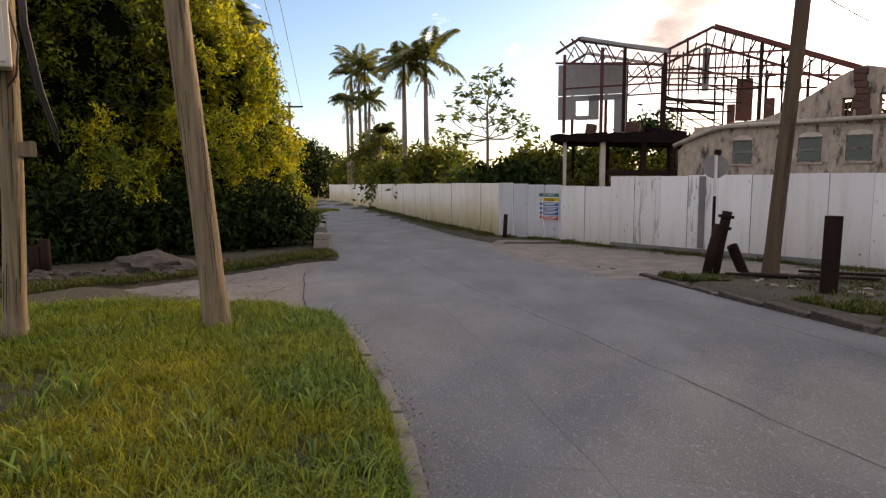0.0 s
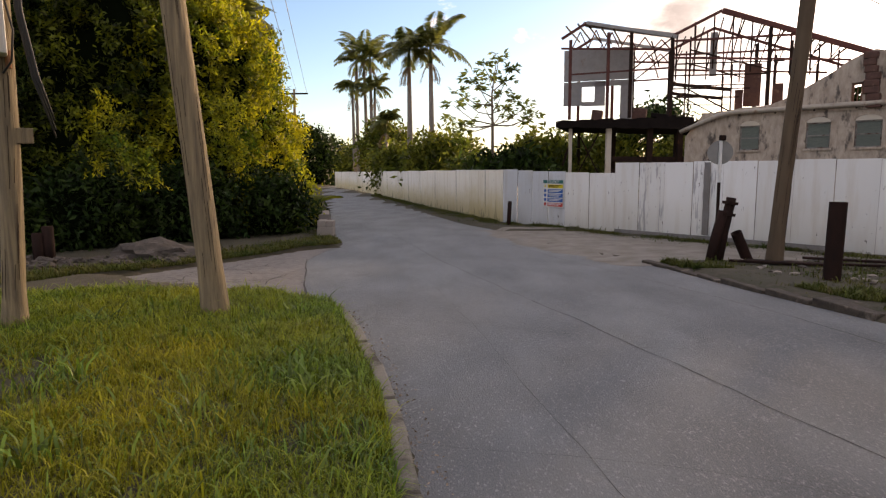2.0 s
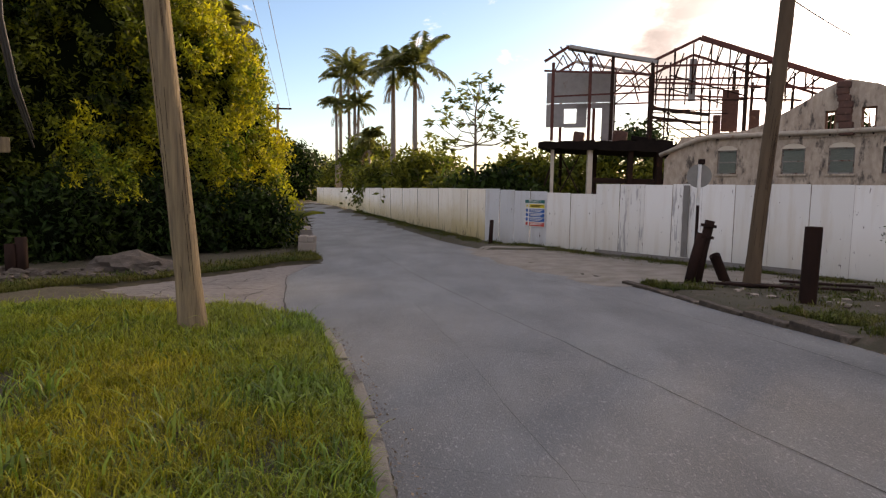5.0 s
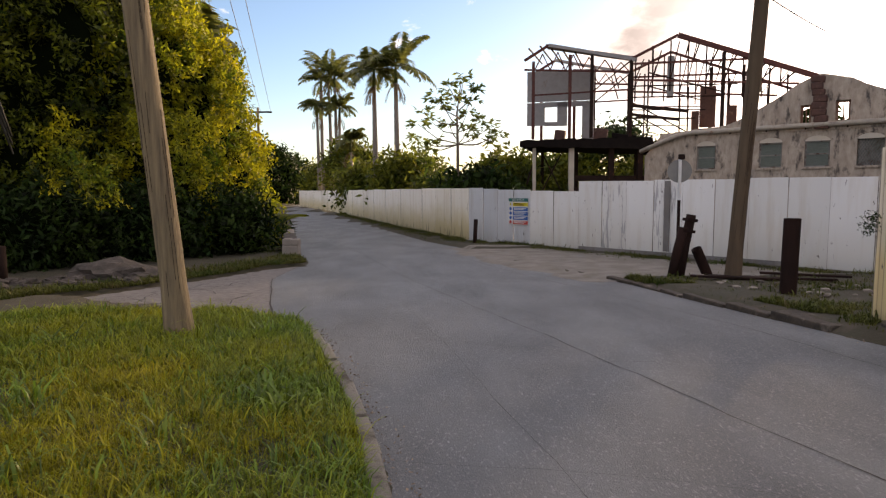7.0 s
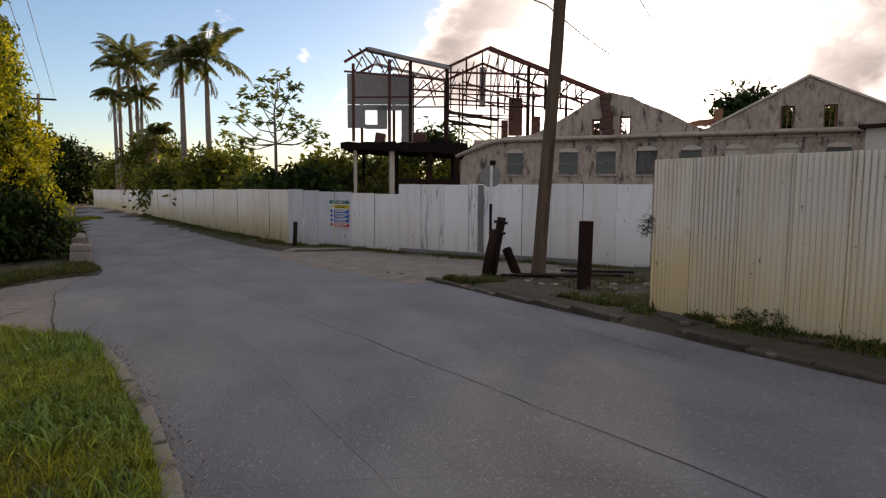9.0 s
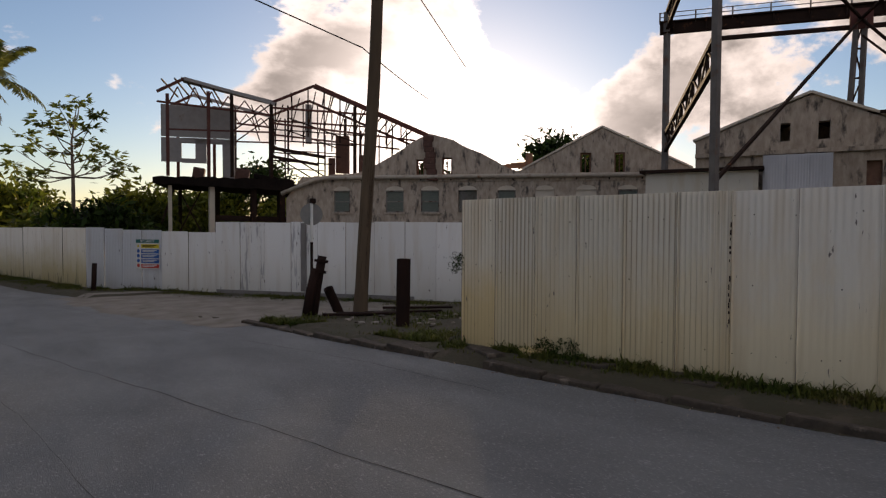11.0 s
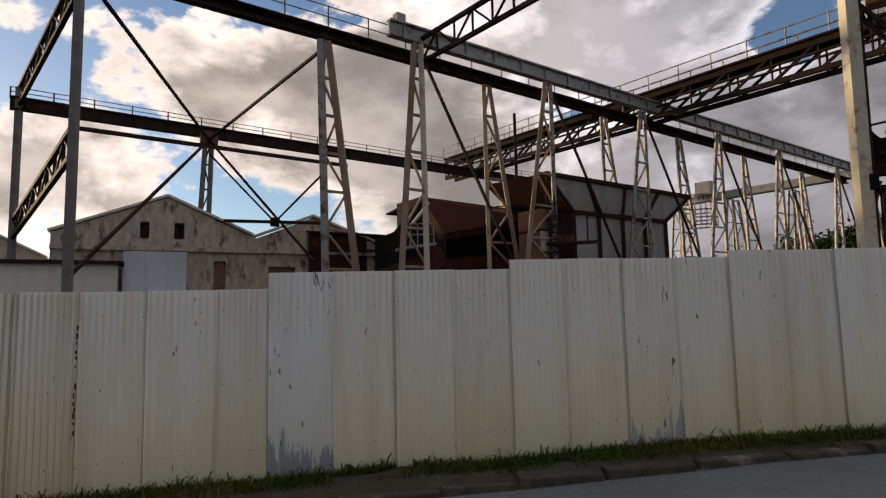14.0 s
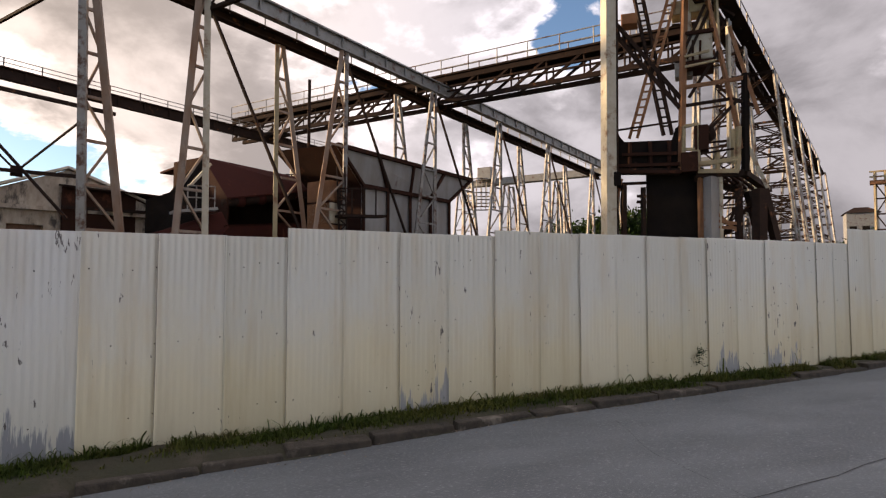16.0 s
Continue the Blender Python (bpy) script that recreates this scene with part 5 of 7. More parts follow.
def tipping_station():
    D = 21.0
    t = thing("tipping_station", "rusty steel tipping station with platform, plate bin and cabin", "machine", at=tuple(see(129, 0, D)))

    def line(name, ends, w, material=M_STEEL, near=0.0, far=0.0, label=""):
        for (a0, s0), (a1, s1) in ends:
            bm = bmesh.new()
            bar(bm, see(a0, s0, D + near), see(a1, s1, D + far), w)
            part(name, bm, material, t, label)

    def block(name, az, s0, s1, w, d, material, dd=0.0, label=""):
        bm = bmesh.new()
        a, b = see(az, s0, D + dd), see(az, s1, D + dd)
        box(bm, (a + b) / 2, (w, d, abs(b.z - a.z)), -radians(az), bevel=0.03)
        return part(name, bm, material, t, label)

    def ladder(a0, s0, a1, s1, w, n, material):
        """A leaning ladder: two rails and its rungs."""
        line("ladder_rail", [((a0 + o, s0), (a1 + o, s1)) for o in (0.0, w)], 0.09, material)
        for k in range(1, n):
            f = k / n
            line("rung", [((a0 + (a1 - a0) * f, s0 + (s1 - s0) * f), (a0 + w + (a1 - a0) * f, s0 + (s1 - s0) * f))], 0.05, material)

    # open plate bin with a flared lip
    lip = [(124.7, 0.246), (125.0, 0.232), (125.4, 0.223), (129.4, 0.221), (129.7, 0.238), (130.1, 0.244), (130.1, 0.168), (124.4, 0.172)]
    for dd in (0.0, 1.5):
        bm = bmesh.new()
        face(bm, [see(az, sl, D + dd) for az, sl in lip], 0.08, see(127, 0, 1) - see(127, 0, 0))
        part("bin_side", bm, M_NEARBLACK, t)
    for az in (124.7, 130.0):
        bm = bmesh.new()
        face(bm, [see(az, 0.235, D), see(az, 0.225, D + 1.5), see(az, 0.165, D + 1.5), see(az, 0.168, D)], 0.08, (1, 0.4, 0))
        part("bin_end", bm, M_NEARBLACK, t)
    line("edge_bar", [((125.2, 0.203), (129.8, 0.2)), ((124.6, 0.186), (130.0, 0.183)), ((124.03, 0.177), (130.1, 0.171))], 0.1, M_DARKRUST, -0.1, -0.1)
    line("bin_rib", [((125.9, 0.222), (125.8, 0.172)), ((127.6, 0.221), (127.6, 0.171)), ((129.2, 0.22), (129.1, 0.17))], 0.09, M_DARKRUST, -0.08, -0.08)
    block("ledge", 124.6, 0.15, 0.172, 0.35, 1.2, M_NEARBLACK)
    # near-black block: the shade of an open interior painted as its colour
    block("housing", 129.55, -0.1, 0.17, 1.75, 1.6, M_NEARBLACK, 1.0)
    # drive and its frame
    block("motor", 131.8, 0.2, 0.238, 0.42, 0.5, M_DARKRUST, 0.1)
    bm = bmesh.new()
    c = see(132.2, 0.228, D)
    tube(bm, [c, c + Vector((0.25, -0.3, 0))], 0.24, 12)
    part("motor_end", bm, M_STEEL, t, smooth=True)
    block("gearbox", 130.8, 0.168, 0.198, 0.5, 0.6, M_DARKRUST)
    line("drive_frame", [((130.4, 0.24), (131.6, 0.242)), ((130.4, 0.24), (130.3, 0.172)), ((131.55, 0.242), (131.47, 0.17)), ((130.5, 0.205), (131.5, 0.203))], 0.09, M_YELLOW, -0.1, -0.1)
    # operator cabin and the plate boxes round it
    block("cabin", 131.8, 0.335, 0.373, 0.78, 0.8, M_RUSTWHITE, 0.4, "pale rust-stained operator cabin")
    block("cabin_roof", 131.8, 0.373, 0.379, 0.9, 0.95, M_DARKRUST, 0.4)
    line("cabin_rib", [((131.3, 0.372), (131.25, 0.336)), ((131.9, 0.37), (131.8, 0.335))], 0.05, M_DARKRUST, -0.02, -0.02)
    block("cabin_floor", 131.7, 0.322, 0.334, 0.9, 0.9, M_DARKRUST, 0.4)
    block("switch_box", 130.5, 0.314, 0.336, 0.55, 0.5, M_GREYBEAM, 0.5)
    block("hood", 131.2, 0.409, 0.43, 1.2, 0.7, M_YELLOW, 0.4)
    block("hoist_box", 126.0, 0.406, 0.423, 0.55, 0.6, M_ORANGE, 1.2)
    line("cabin_rail", [((130.6, 0.348), (132.6, 0.352)), ((130.6, 0.332), (133.0, 0.336))], 0.07, M_YELLOW, -0.2, -0.2)
    # platform
    line("platform_edge", [((131.33, 0.165), (135.03, 0.163)), ((124.03, 0.178), (130.0, 0.171))], 0.2, M_STEEL)
    line("platform_edge", [((135.03, 0.163), (136.8, 0.136)), ((131.33, 0.16), (134.93, 0.135))], 0.18, M_STEEL, 0.0, 3.0)
    line("platform_joist", [((131.5 + 0.45 * k, 0.163), (132.6 + 0.5 * k, 0.14)) for k in range(8)], 0.08, M_DARKRUST, 0.0, 2.6)
    line("platform_beam", [((131.42, 0.181), (134.64, 0.184)), ((131.47, 0.170), (134.66, 0.1665))], 0.13, M_YELLOW, -0.1, -0.1, "chipped yellow beam")
    line("rail_post", [((134.33, 0.229), (134.24, 0.177)), ((134.72, 0.232), (134.51, 0.167)), ((133.0, 0.2), (133.0, 0.17))], 0.12, M_YELLOW, -0.1, -0.1)
    line("handrail", [((124.52, 0.242), (129.93, 0.249)), ((131.7, 0.196), (134.3, 0.2))], 0.055, M_STEEL, -0.2, -0.2)
    # columns
    for az0, s0, az1, s1, w, m in ((130.7, 0.44, 130.1, 0.17, 0.16, M_ORANGE), (135.32, 0.31, 135.12, 0.165, 0.17, M_NEARBLACK), (132.5, 0.16, 132.3, -0.1, 0.34, M_RUSTGREY), (133.2, 0.16, 133.0, -0.1, 0.1, M_RUSTWHITE),
                                   (126.95, 0.15, 126.8, -0.1, 0.12, M_STEEL), (125.3, 0.156, 125.1, -0.1, 0.14, M_STEEL), (134.58, 0.14, 134.3, -0.1, 0.16, M_STEEL), (136.13, 0.138, 135.8, -0.1, 0.3, M_STEEL), (131.6, 0.165, 131.5, -0.1, 0.12, M_ORANGE)):
        line("column", [((az0, s0), (az1, s1))], w, m)
    line("column", [((130.95, 0.56), (130.72, 0.33))], 0.2, M_RUSTWHITE, 0.1, 0.1)
    # leaning legs and braces of the head frame
    ladder(129.34, 0.444, 125.84, 0.228, 0.68, 18, M_ORANGE)
    ladder(126.44, 0.456, 128.73, 0.229, 0.7, 16, M_STEEL)
    line("boom", [((124.64, 0.419), (130.32, 0.2814)), ((124.46, 0.402), (130.12, 0.2693))], 0.12, M_STEEL)
    line("boom_lacing", [((124.5 + 0.47 * k, 0.419 - 0.0114 * k), (124.75 + 0.47 * k, 0.397 - 0.0112 * k)) for k in range(12)], 0.06, M_STEEL)
    line("strut", [((130.5, 0.3003), (135.3, 0.3035)), ((132.55, 0.43), (134.96, 0.199)), ((134.2, 0.384), (136.24, 0.247))], 0.11, M_ORANGE)
    line("strut", [((130.63, 0.272), (134.25, 0.275)), ((132.34, 0.23), (134.62, 0.2704)), ((130.35, 0.349), (132.32, 0.424)), ((130.76, 0.3435), (132.72, 0.4186)), ((130.87, 0.284), (133.52, 0.354)), ((134.25, 0.275), (136.1, 0.259))], 0.09, M_STEEL)
    line("strut", [((134.1, 0.385), (133.94, 0.178)), ((131.16, 0.3675), (132.73, 0.4245)), ((134.7, 0.232), (136.77, 0.1365)), ((130.3, 0.385), (132.2, 0.39))], 0.11, M_RUSTWHITE, 0.6, 0.6)
    line("strut", [((129.6, 0.40), (133.9, 0.392)), ((132.8, 0.42), (134.9, 0.352)), ((133.6, 0.31), (135.6, 0.3)), ((132.0, 0.44), (134.6, 0.40)), ((133.8, 0.34), (135.2, 0.345)), ((134.4, 0.36), (136.0, 0.27))], 0.08, M_STEEL, 1.4, 1.4)
    line("strut", [((133.2, 0.43), (133.3, 0.35)), ((131.0, 0.415), (131.1, 0.37)), ((132.4, 0.40), (132.4, 0.36)), ((131.5, 0.39), (133.0, 0.41))], 0.1, M_YELLOW, 0.8, 0.8)
    line("leg", [((136.41, 0.137), (138.4, -0.05)), ((135.31, 0.135), (137.4, -0.05))], 0.22, M_STEEL, 0.5, 0.5)
    # pipes and braces below the platform
    line("brace", [((125.13, 0.165), (124.36, 0.11)), ((131.9, 0.097), (134.78, 0.088)), ((131.9, 0.087), (134.57, 0.082)), ((132.26, 0.117), (134.38, 0.078))], 0.09, M_ORANGE)
    line("brace", [((131.83, 0.13), (134.54, 0.127)), ((126.39, 0.137), (127.7, 0.136)), ((126.37, 0.128), (127.67, 0.127)), ((124.44, 0.157), (127.75, 0.157)), ((134.94, 0.136), (133.2, 0.068)), ((130.79, 0.12), (131.79, 0.119)), ((134.0, 0.11), (136.2, 0.105)), ((133.6, 0.075), (136.0, 0.13))], 0.09, M_STEEL, 0.4, 0.4)
    c = thing("gantry_column", "tall rust-stained white column beside the tipping station", "column", at=tuple(see(123.75, 0, 20.5)))
    bm = bmesh.new()
    bar(bm, see(123.85, -0.11, 20.5), see(124.32, 0.66, 20.5), 0.36, 0.34)
    part("shaft", bm, M_RUSTWHITE, c)
    bm = bmesh.new()
    bar(bm, see(124.35, -0.11, 20.7), see(124.85, 0.66, 20.7), 0.07, 0.34)
    part("flange", bm, M_STEEL, c)


hoppers()
tipping_station()


def far_things():
    h = thing("tank_house", "distant grey-white tank house with a low pitched roof", "building", at=tuple(see(142.8, 0, 110)))
    c = see(142.8, 0.05, 110)
    bm = bmesh.new()
    box(bm, Vector((c.x, c.y, 5.7)), (4.0, 4.2, 13.4), radians(-136), bevel=0.05)
    part("wall", bm, M_GREYBEAM, h)
    bm = bmesh.new()
    bmesh.ops.create_cone(bm, cap_ends=True, segments=4, radius1=3.3, radius2=1.2, depth=0.9, matrix=Matrix.Translation((c.x, c.y, 12.8)) @ Matrix.Rotation(radians(-91), 4, "Z"))
    part("roof", bm, M_STEEL, h)
    for dx in (-0.9, 0.6):
        bm = bmesh.new()
        box(bm, Vector((c.x, c.y, 9.6)) + (see(142.8 + dx, 0, 1) - see(142.8, 0, 1)) * 60 - (see(142.8, 0, 1) - see(142.8, 0, 0)) * 2.1, (0.9, 0.3, 1.6), radians(-136))
        part("window", bm, M_NEARBLACK, h)
    p = thing("lattice_pylon", "distant rusty lattice pylon with a railed head", "pylon", at=tuple(see(143.9, 0, 60)))
    for az0, az1 in ((143.75, 143.85), (144.6, 144.5)):
        bm = bmesh.new()
        bar(bm, see(az0, -0.03, 60), see(az1, 0.15, 60), 0.16)
        part("leg", bm, M_YELLOW, p)
    bm = bmesh.new()
    ladder_face(bm, see(143.75, -0.03, 60), see(143.85, 0.135, 60), see(144.6, -0.03, 60), see(144.5, 0.135, 60), 8, 0.11)
    part("lacing", bm, M_STEEL, p)
    for sl, mm in ((0.136, M_ORANGE), (0.144, M_YELLOW), (0.151, M_YELLOW)):
        bm = bmesh.new()
        bar(bm, see(143.5, sl, 60), see(144.9, sl, 60), 0.8 if sl < 0.14 else 0.14, 0.3 if sl < 0.14 else 0.12)
        part("rail", bm, mm, p)


far_things()

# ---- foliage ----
# half-lit and sunlit leaf copies: sunlight painted in as the yellow tone
M_LEAFMID = mat("half_lit_painted_leaves", (0.016, 0.036, 0.006), 0.5, second=(0.20, 0.22, 0.012), scale=0.6, amount=0.9, island=0.8, bump=0, trans=0.45, spec=0.3)
M_LEAF2 = mat("sun_painted_leaves", (0.06, 0.11, 0.011), 0.5, second=(0.46, 0.42, 0.015), scale=0.55, amount=1.0, island=0.65, bump=0, trans=0.6, spec=0.25)
# near-black hull colour that paints the shade inside a crown
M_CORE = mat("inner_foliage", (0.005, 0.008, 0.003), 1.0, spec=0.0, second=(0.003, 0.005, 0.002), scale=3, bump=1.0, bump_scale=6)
M_BARK = mat("grey_bark", (0.20, 0.16, 0.12), 0.95, second=(0.11, 0.09, 0.07), scale=6, stretch=(1, 1, 0.3), bump=0.8, bump_scale=14)
M_GRASS = mat("grass_blades", (0.085, 0.175, 0.013), 0.55, spec=0.35, second=(0.31, 0.295, 0.013), scale=0.4, amount=1.0, third=(0.24, 0.205, 0.07), third_scale=1.9, third_at=0.63, island=0.65, bump=0, trans=0.35)
M_BROADGRASS = mat("broad_grass_blades", (0.10, 0.19, 0.022), 0.45, spec=0.4, second=(0.19, 0.24, 0.03), scale=0.8, amount=1.0, island=0.6, bump=0, trans=0.4)
# olive leaves of the far trees, with sunlight painted into the colour
M_LEAFFAR = mat("lit_painted_olive_leaves", (0.04, 0.072, 0.013), 0.55, second=(0.19, 0.19, 0.02), scale=0.4, amount=1.0, island=0.6, bump=0, trans=0.5, spec=0.2)
# yellowing blades whose colour also carries the warm light on the near verge
M_WARMGRASS = mat("yellowing_warm_lit_grass", (0.15, 0.19, 0.013), 0.55, spec=0.3, second=(0.36, 0.31, 0.014), scale=0.6, amount=1.0, third=(0.22, 0.165, 0.06), third_scale=2.2, third_at=0.62, island=0.6, bump=0, trans=0.4)
M_PALM = mat("palm_fronds", (0.11, 0.135, 0.035), 0.45, second=(0.2, 0.19, 0.05), scale=1.0, island=0.4, bump=0, trans=0.45)


# darker grass copy with shade painted into the blades
M_FRINGE = mat("shade_painted_grass", (0.045, 0.072, 0.012), 0.7, spec=0.15, second=(0.12, 0.112, 0.026), scale=0.9, amount=1.0, third=(0.16, 0.12, 0.06), third_scale=2.2, third_at=0.58, island=0.5, bump=0, trans=0.3)


def unit(rng, n):
    v = rng.normal(size=(n, 3))
    return v / np.linalg.norm(v, axis=1, keepdims=True)


def quads(name, P, A, B, material, parent, pointed=True):
    """Leaves: centre P, half axes A along and B across."""
    n = len(P)
    V = np.empty((n, 4, 3))
    V[:, 0], V[:, 2] = P - A, P + A
    V[:, 1], V[:, 3] = P - 0.1 * A + B, P - 0.1 * A - B
    me = bpy.data.meshes.new(name)
    me.vertices.add(4 * n)
    me.vertices.foreach_set("co", V.ravel())
    me.loops.add(4 * n)
    me.loops.foreach_set("vertex_index", np.arange(4 * n))
    me.polygons.add(n)
    me.polygons.foreach_set("loop_start", np.arange(0, 4 * n, 4))
    me.update(calc_edges=True)
    me.validate()
    me.materials.append(material)
    ob = new(name, me)
    if parent is not None:
        ob.parent = parent
        ob.location = -Vector(parent.location)
    return ob


def lumpy(d, seed, amp=0.36):
    q = [noise.noise((x * 2.2 + seed, y * 2.2, z * 2.2)) * amp + noise.noise((x * 5.5, y * 5.5 + seed, z * 5.5)) * amp * 0.6 for x, y, z in d]
    return 1 + np.array(q)


def leaf_clump(center, radii, sprays, per, size, seed, name, parent, material, core=True, hang=0.5):
    """A crown: sprays of leaves over an uneven ellipsoid, round a near-black hull that paints its inner shade."""
    rng = np.random.default_rng(seed)
    d = unit(rng, sprays)
    d[:, 2] = np.where(d[:, 2] < -0.55, -d[:, 2], d[:, 2])
    r = lumpy(d, seed) * rng.uniform(0.86, 1.05, sprays)
    c = np.array(center) + d * r[:, None] * np.array(radii)
    twig = d * 0.6 + unit(rng, sprays) * 0.7 + np.array([0, 0, -hang])
    twig /= np.linalg.norm(twig, axis=1, keepdims=True)
    s = rng.uniform(-0.4, 1.0, (sprays, per, 1))
    P = c[:, None] + twig[:, None] * s * size * 5.0 + rng.normal(size=(sprays, per, 3)) * size * 1.05
    n = sprays * per
    P = P.reshape(n, 3)
    A = np.repeat(twig, per, 0) * 0.3 + unit(rng, n) * 1.1 + np.array([0, 0, -0.2])
    A /= np.linalg.norm(A, axis=1, keepdims=True)
    B = np.cross(A, unit(rng, n) + np.array([0, 0, 0.2]))
    B /= np.linalg.norm(B, axis=1, keepdims=True) + 1e-9
    L = size * rng.uniform(0.6, 1.25, (n, 1))
    quads(name, P, A * L, B * L * 0.36, material, parent)
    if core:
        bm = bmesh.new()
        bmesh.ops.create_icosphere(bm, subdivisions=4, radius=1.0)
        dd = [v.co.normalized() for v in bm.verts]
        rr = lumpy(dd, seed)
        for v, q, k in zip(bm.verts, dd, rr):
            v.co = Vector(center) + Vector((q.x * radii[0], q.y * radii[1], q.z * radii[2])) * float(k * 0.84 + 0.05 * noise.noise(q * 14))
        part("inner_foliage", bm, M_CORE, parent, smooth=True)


def limbed(parent, foot, top, r0, ends, material=None):
    bm = bmesh.new()
    a, b = Vector(foot), Vector(top)
    mid = a.lerp(b, 0.5) + Vector((0.06 * (b - a).length * 0.3, -0.03, 0))
    tube(bm, [a, mid, b], [r0, r0 * 0.75, r0 * 0.4], 8)
    part("trunk", bm, material or M_BARK, parent, smooth=True)
    for e in ends:
        e = Vector(e)
        s = a.lerp(b, 0.45 + 0.5 * random.random())
        bm = bmesh.new()
        tube(bm, [s, s.lerp(e, 0.55) + Vector((0, 0, 0.08 * (e - s).length)), e], [r0 * 0.35, r0 * 0.25, r0 * 0.1], 6)
        part("limb", bm, material or M_BARK, parent, smooth=True)


def bush_tree(x, y, radii, zc, sprays, per, size, seed, material, label, category="tree", name="tree", group="", core=True):
    z0 = ground_z(x, y)
    t = thing(name, label, category, group, at=(x, y, z0))
    ends = [(x + radii[0] * 0.6 * math.cos(k * 1.9), y + radii[1] * 0.6 * math.sin(k * 1.9), zc + radii[2] * 0.3 * math.sin(k)) for k in range(5)]
    limbed(t, (x, y, z0 - 0.1), (x, y, zc + radii[2] * 0.3), 0.08 + 0.03 * radii[2], ends)
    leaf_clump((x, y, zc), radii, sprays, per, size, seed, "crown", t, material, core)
    return t


def thicket():
    rows = [(-9.8, 28.4, (2.6, 4.6, 6.0), 2.4, 1600, 0), (-11.4, 24.4, (4.0, 4.0, 6.0), 3.2, 2000, 1), (-13.6, 22.8, (4.2, 4.2, 8.2), 4.6, 2200, 2), (-17.5, 20.8, (5.0, 4.4, 9.5), 5.0, 2400, 3),
            (-22.5, 18.4, (5.4, 4.4, 10.0), 5.0, 2200, 4), (-28, 14, (6, 5, 10), 5, 1000, 5), (-12.4, 37, (2.8, 6.5, 3.6), 1.6, 900, 6), (-16.2, 49, (3.4, 7, 3.4), 1.3, 700, 7)]
    # each tree's leaf copy paints it as sunlit, half lit or shaded
    for x, y, r, zc, n, s in rows:
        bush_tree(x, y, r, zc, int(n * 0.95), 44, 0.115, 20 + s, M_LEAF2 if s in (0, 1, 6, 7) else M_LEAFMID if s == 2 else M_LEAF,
                  "tall dark tree smothered in climbing vines" if s in (2, 3, 4, 5) else "yellow-green roadside thicket of vines with sunlight painted into its leaves", "tree", "overgrown_tree", "roadside thicket")
    host = [o for o in scene.objects if o.parent is None and o.name.startswith("overgrown_tree")]
    # bright leaf clumps that paint patches of sun onto the dark trees
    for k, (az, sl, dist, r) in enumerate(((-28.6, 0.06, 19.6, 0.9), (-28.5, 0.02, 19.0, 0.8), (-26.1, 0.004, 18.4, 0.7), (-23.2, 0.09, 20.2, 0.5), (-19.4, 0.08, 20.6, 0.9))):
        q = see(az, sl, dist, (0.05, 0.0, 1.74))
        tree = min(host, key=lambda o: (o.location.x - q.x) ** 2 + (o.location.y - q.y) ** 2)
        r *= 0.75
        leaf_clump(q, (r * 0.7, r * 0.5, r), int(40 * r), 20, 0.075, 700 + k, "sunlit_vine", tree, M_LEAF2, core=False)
    for k, (x, y, r) in enumerate(((-6.5, 22.6, 1.25), (-8.6, 20.6, 1.4), (-11.0, 18.6, 1.5), (-14, 17.4, 1.6), (-17.5, 15.6, 1.6), (-12.2, 17.6, 1.0), (-7.2, 26.2, 1.2), (-8.4, 31.5, 1.4))):
        b = thing("bush", "low leafy bush at the edge of the thicket", "bush", "thicket edge", at=(x, y, ground_z(x, y)))
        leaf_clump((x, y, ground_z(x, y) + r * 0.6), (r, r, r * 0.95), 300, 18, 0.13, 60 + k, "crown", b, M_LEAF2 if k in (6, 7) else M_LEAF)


thicket()


def frond(P, A, B, base, direction, length, droop, rng, width=0.5):
    """Adds the leaflets of one palm frond and returns the line of its rachis."""
    d = Vector(direction).normalized()
    line, p = [], Vector(base)
    n = 9
    for k in range(n + 1):
        line.append(p.copy())
        d = (d + Vector((0, 0, -droop * (0.35 + k / n)))).normalized()
        p = p + d * (length / n)
    for k in range(1, n):
        ax = (line[k + 1] - line[k - 1]).normalized()
        side = ax.cross(Vector((0, 0, 1))).normalized()
        w = width * (0.5 + math.sin(math.pi * min(1, k / n * 0.9 + 0.1)))
        for sgn in (-1, 1):
            for j in range(3):
                q = line[k].lerp(line[k + 1], j / 3)
                v = (side * sgn + ax * 0.45 + Vector((rng.uniform(-0.2, 0.2), rng.uniform(-0.2, 0.2), -0.55))).normalized() * (w * 0.5)
                P.append(q + v)
                A.append(v)
                B.append(ax * 0.085 * width * 1.6)
    return line


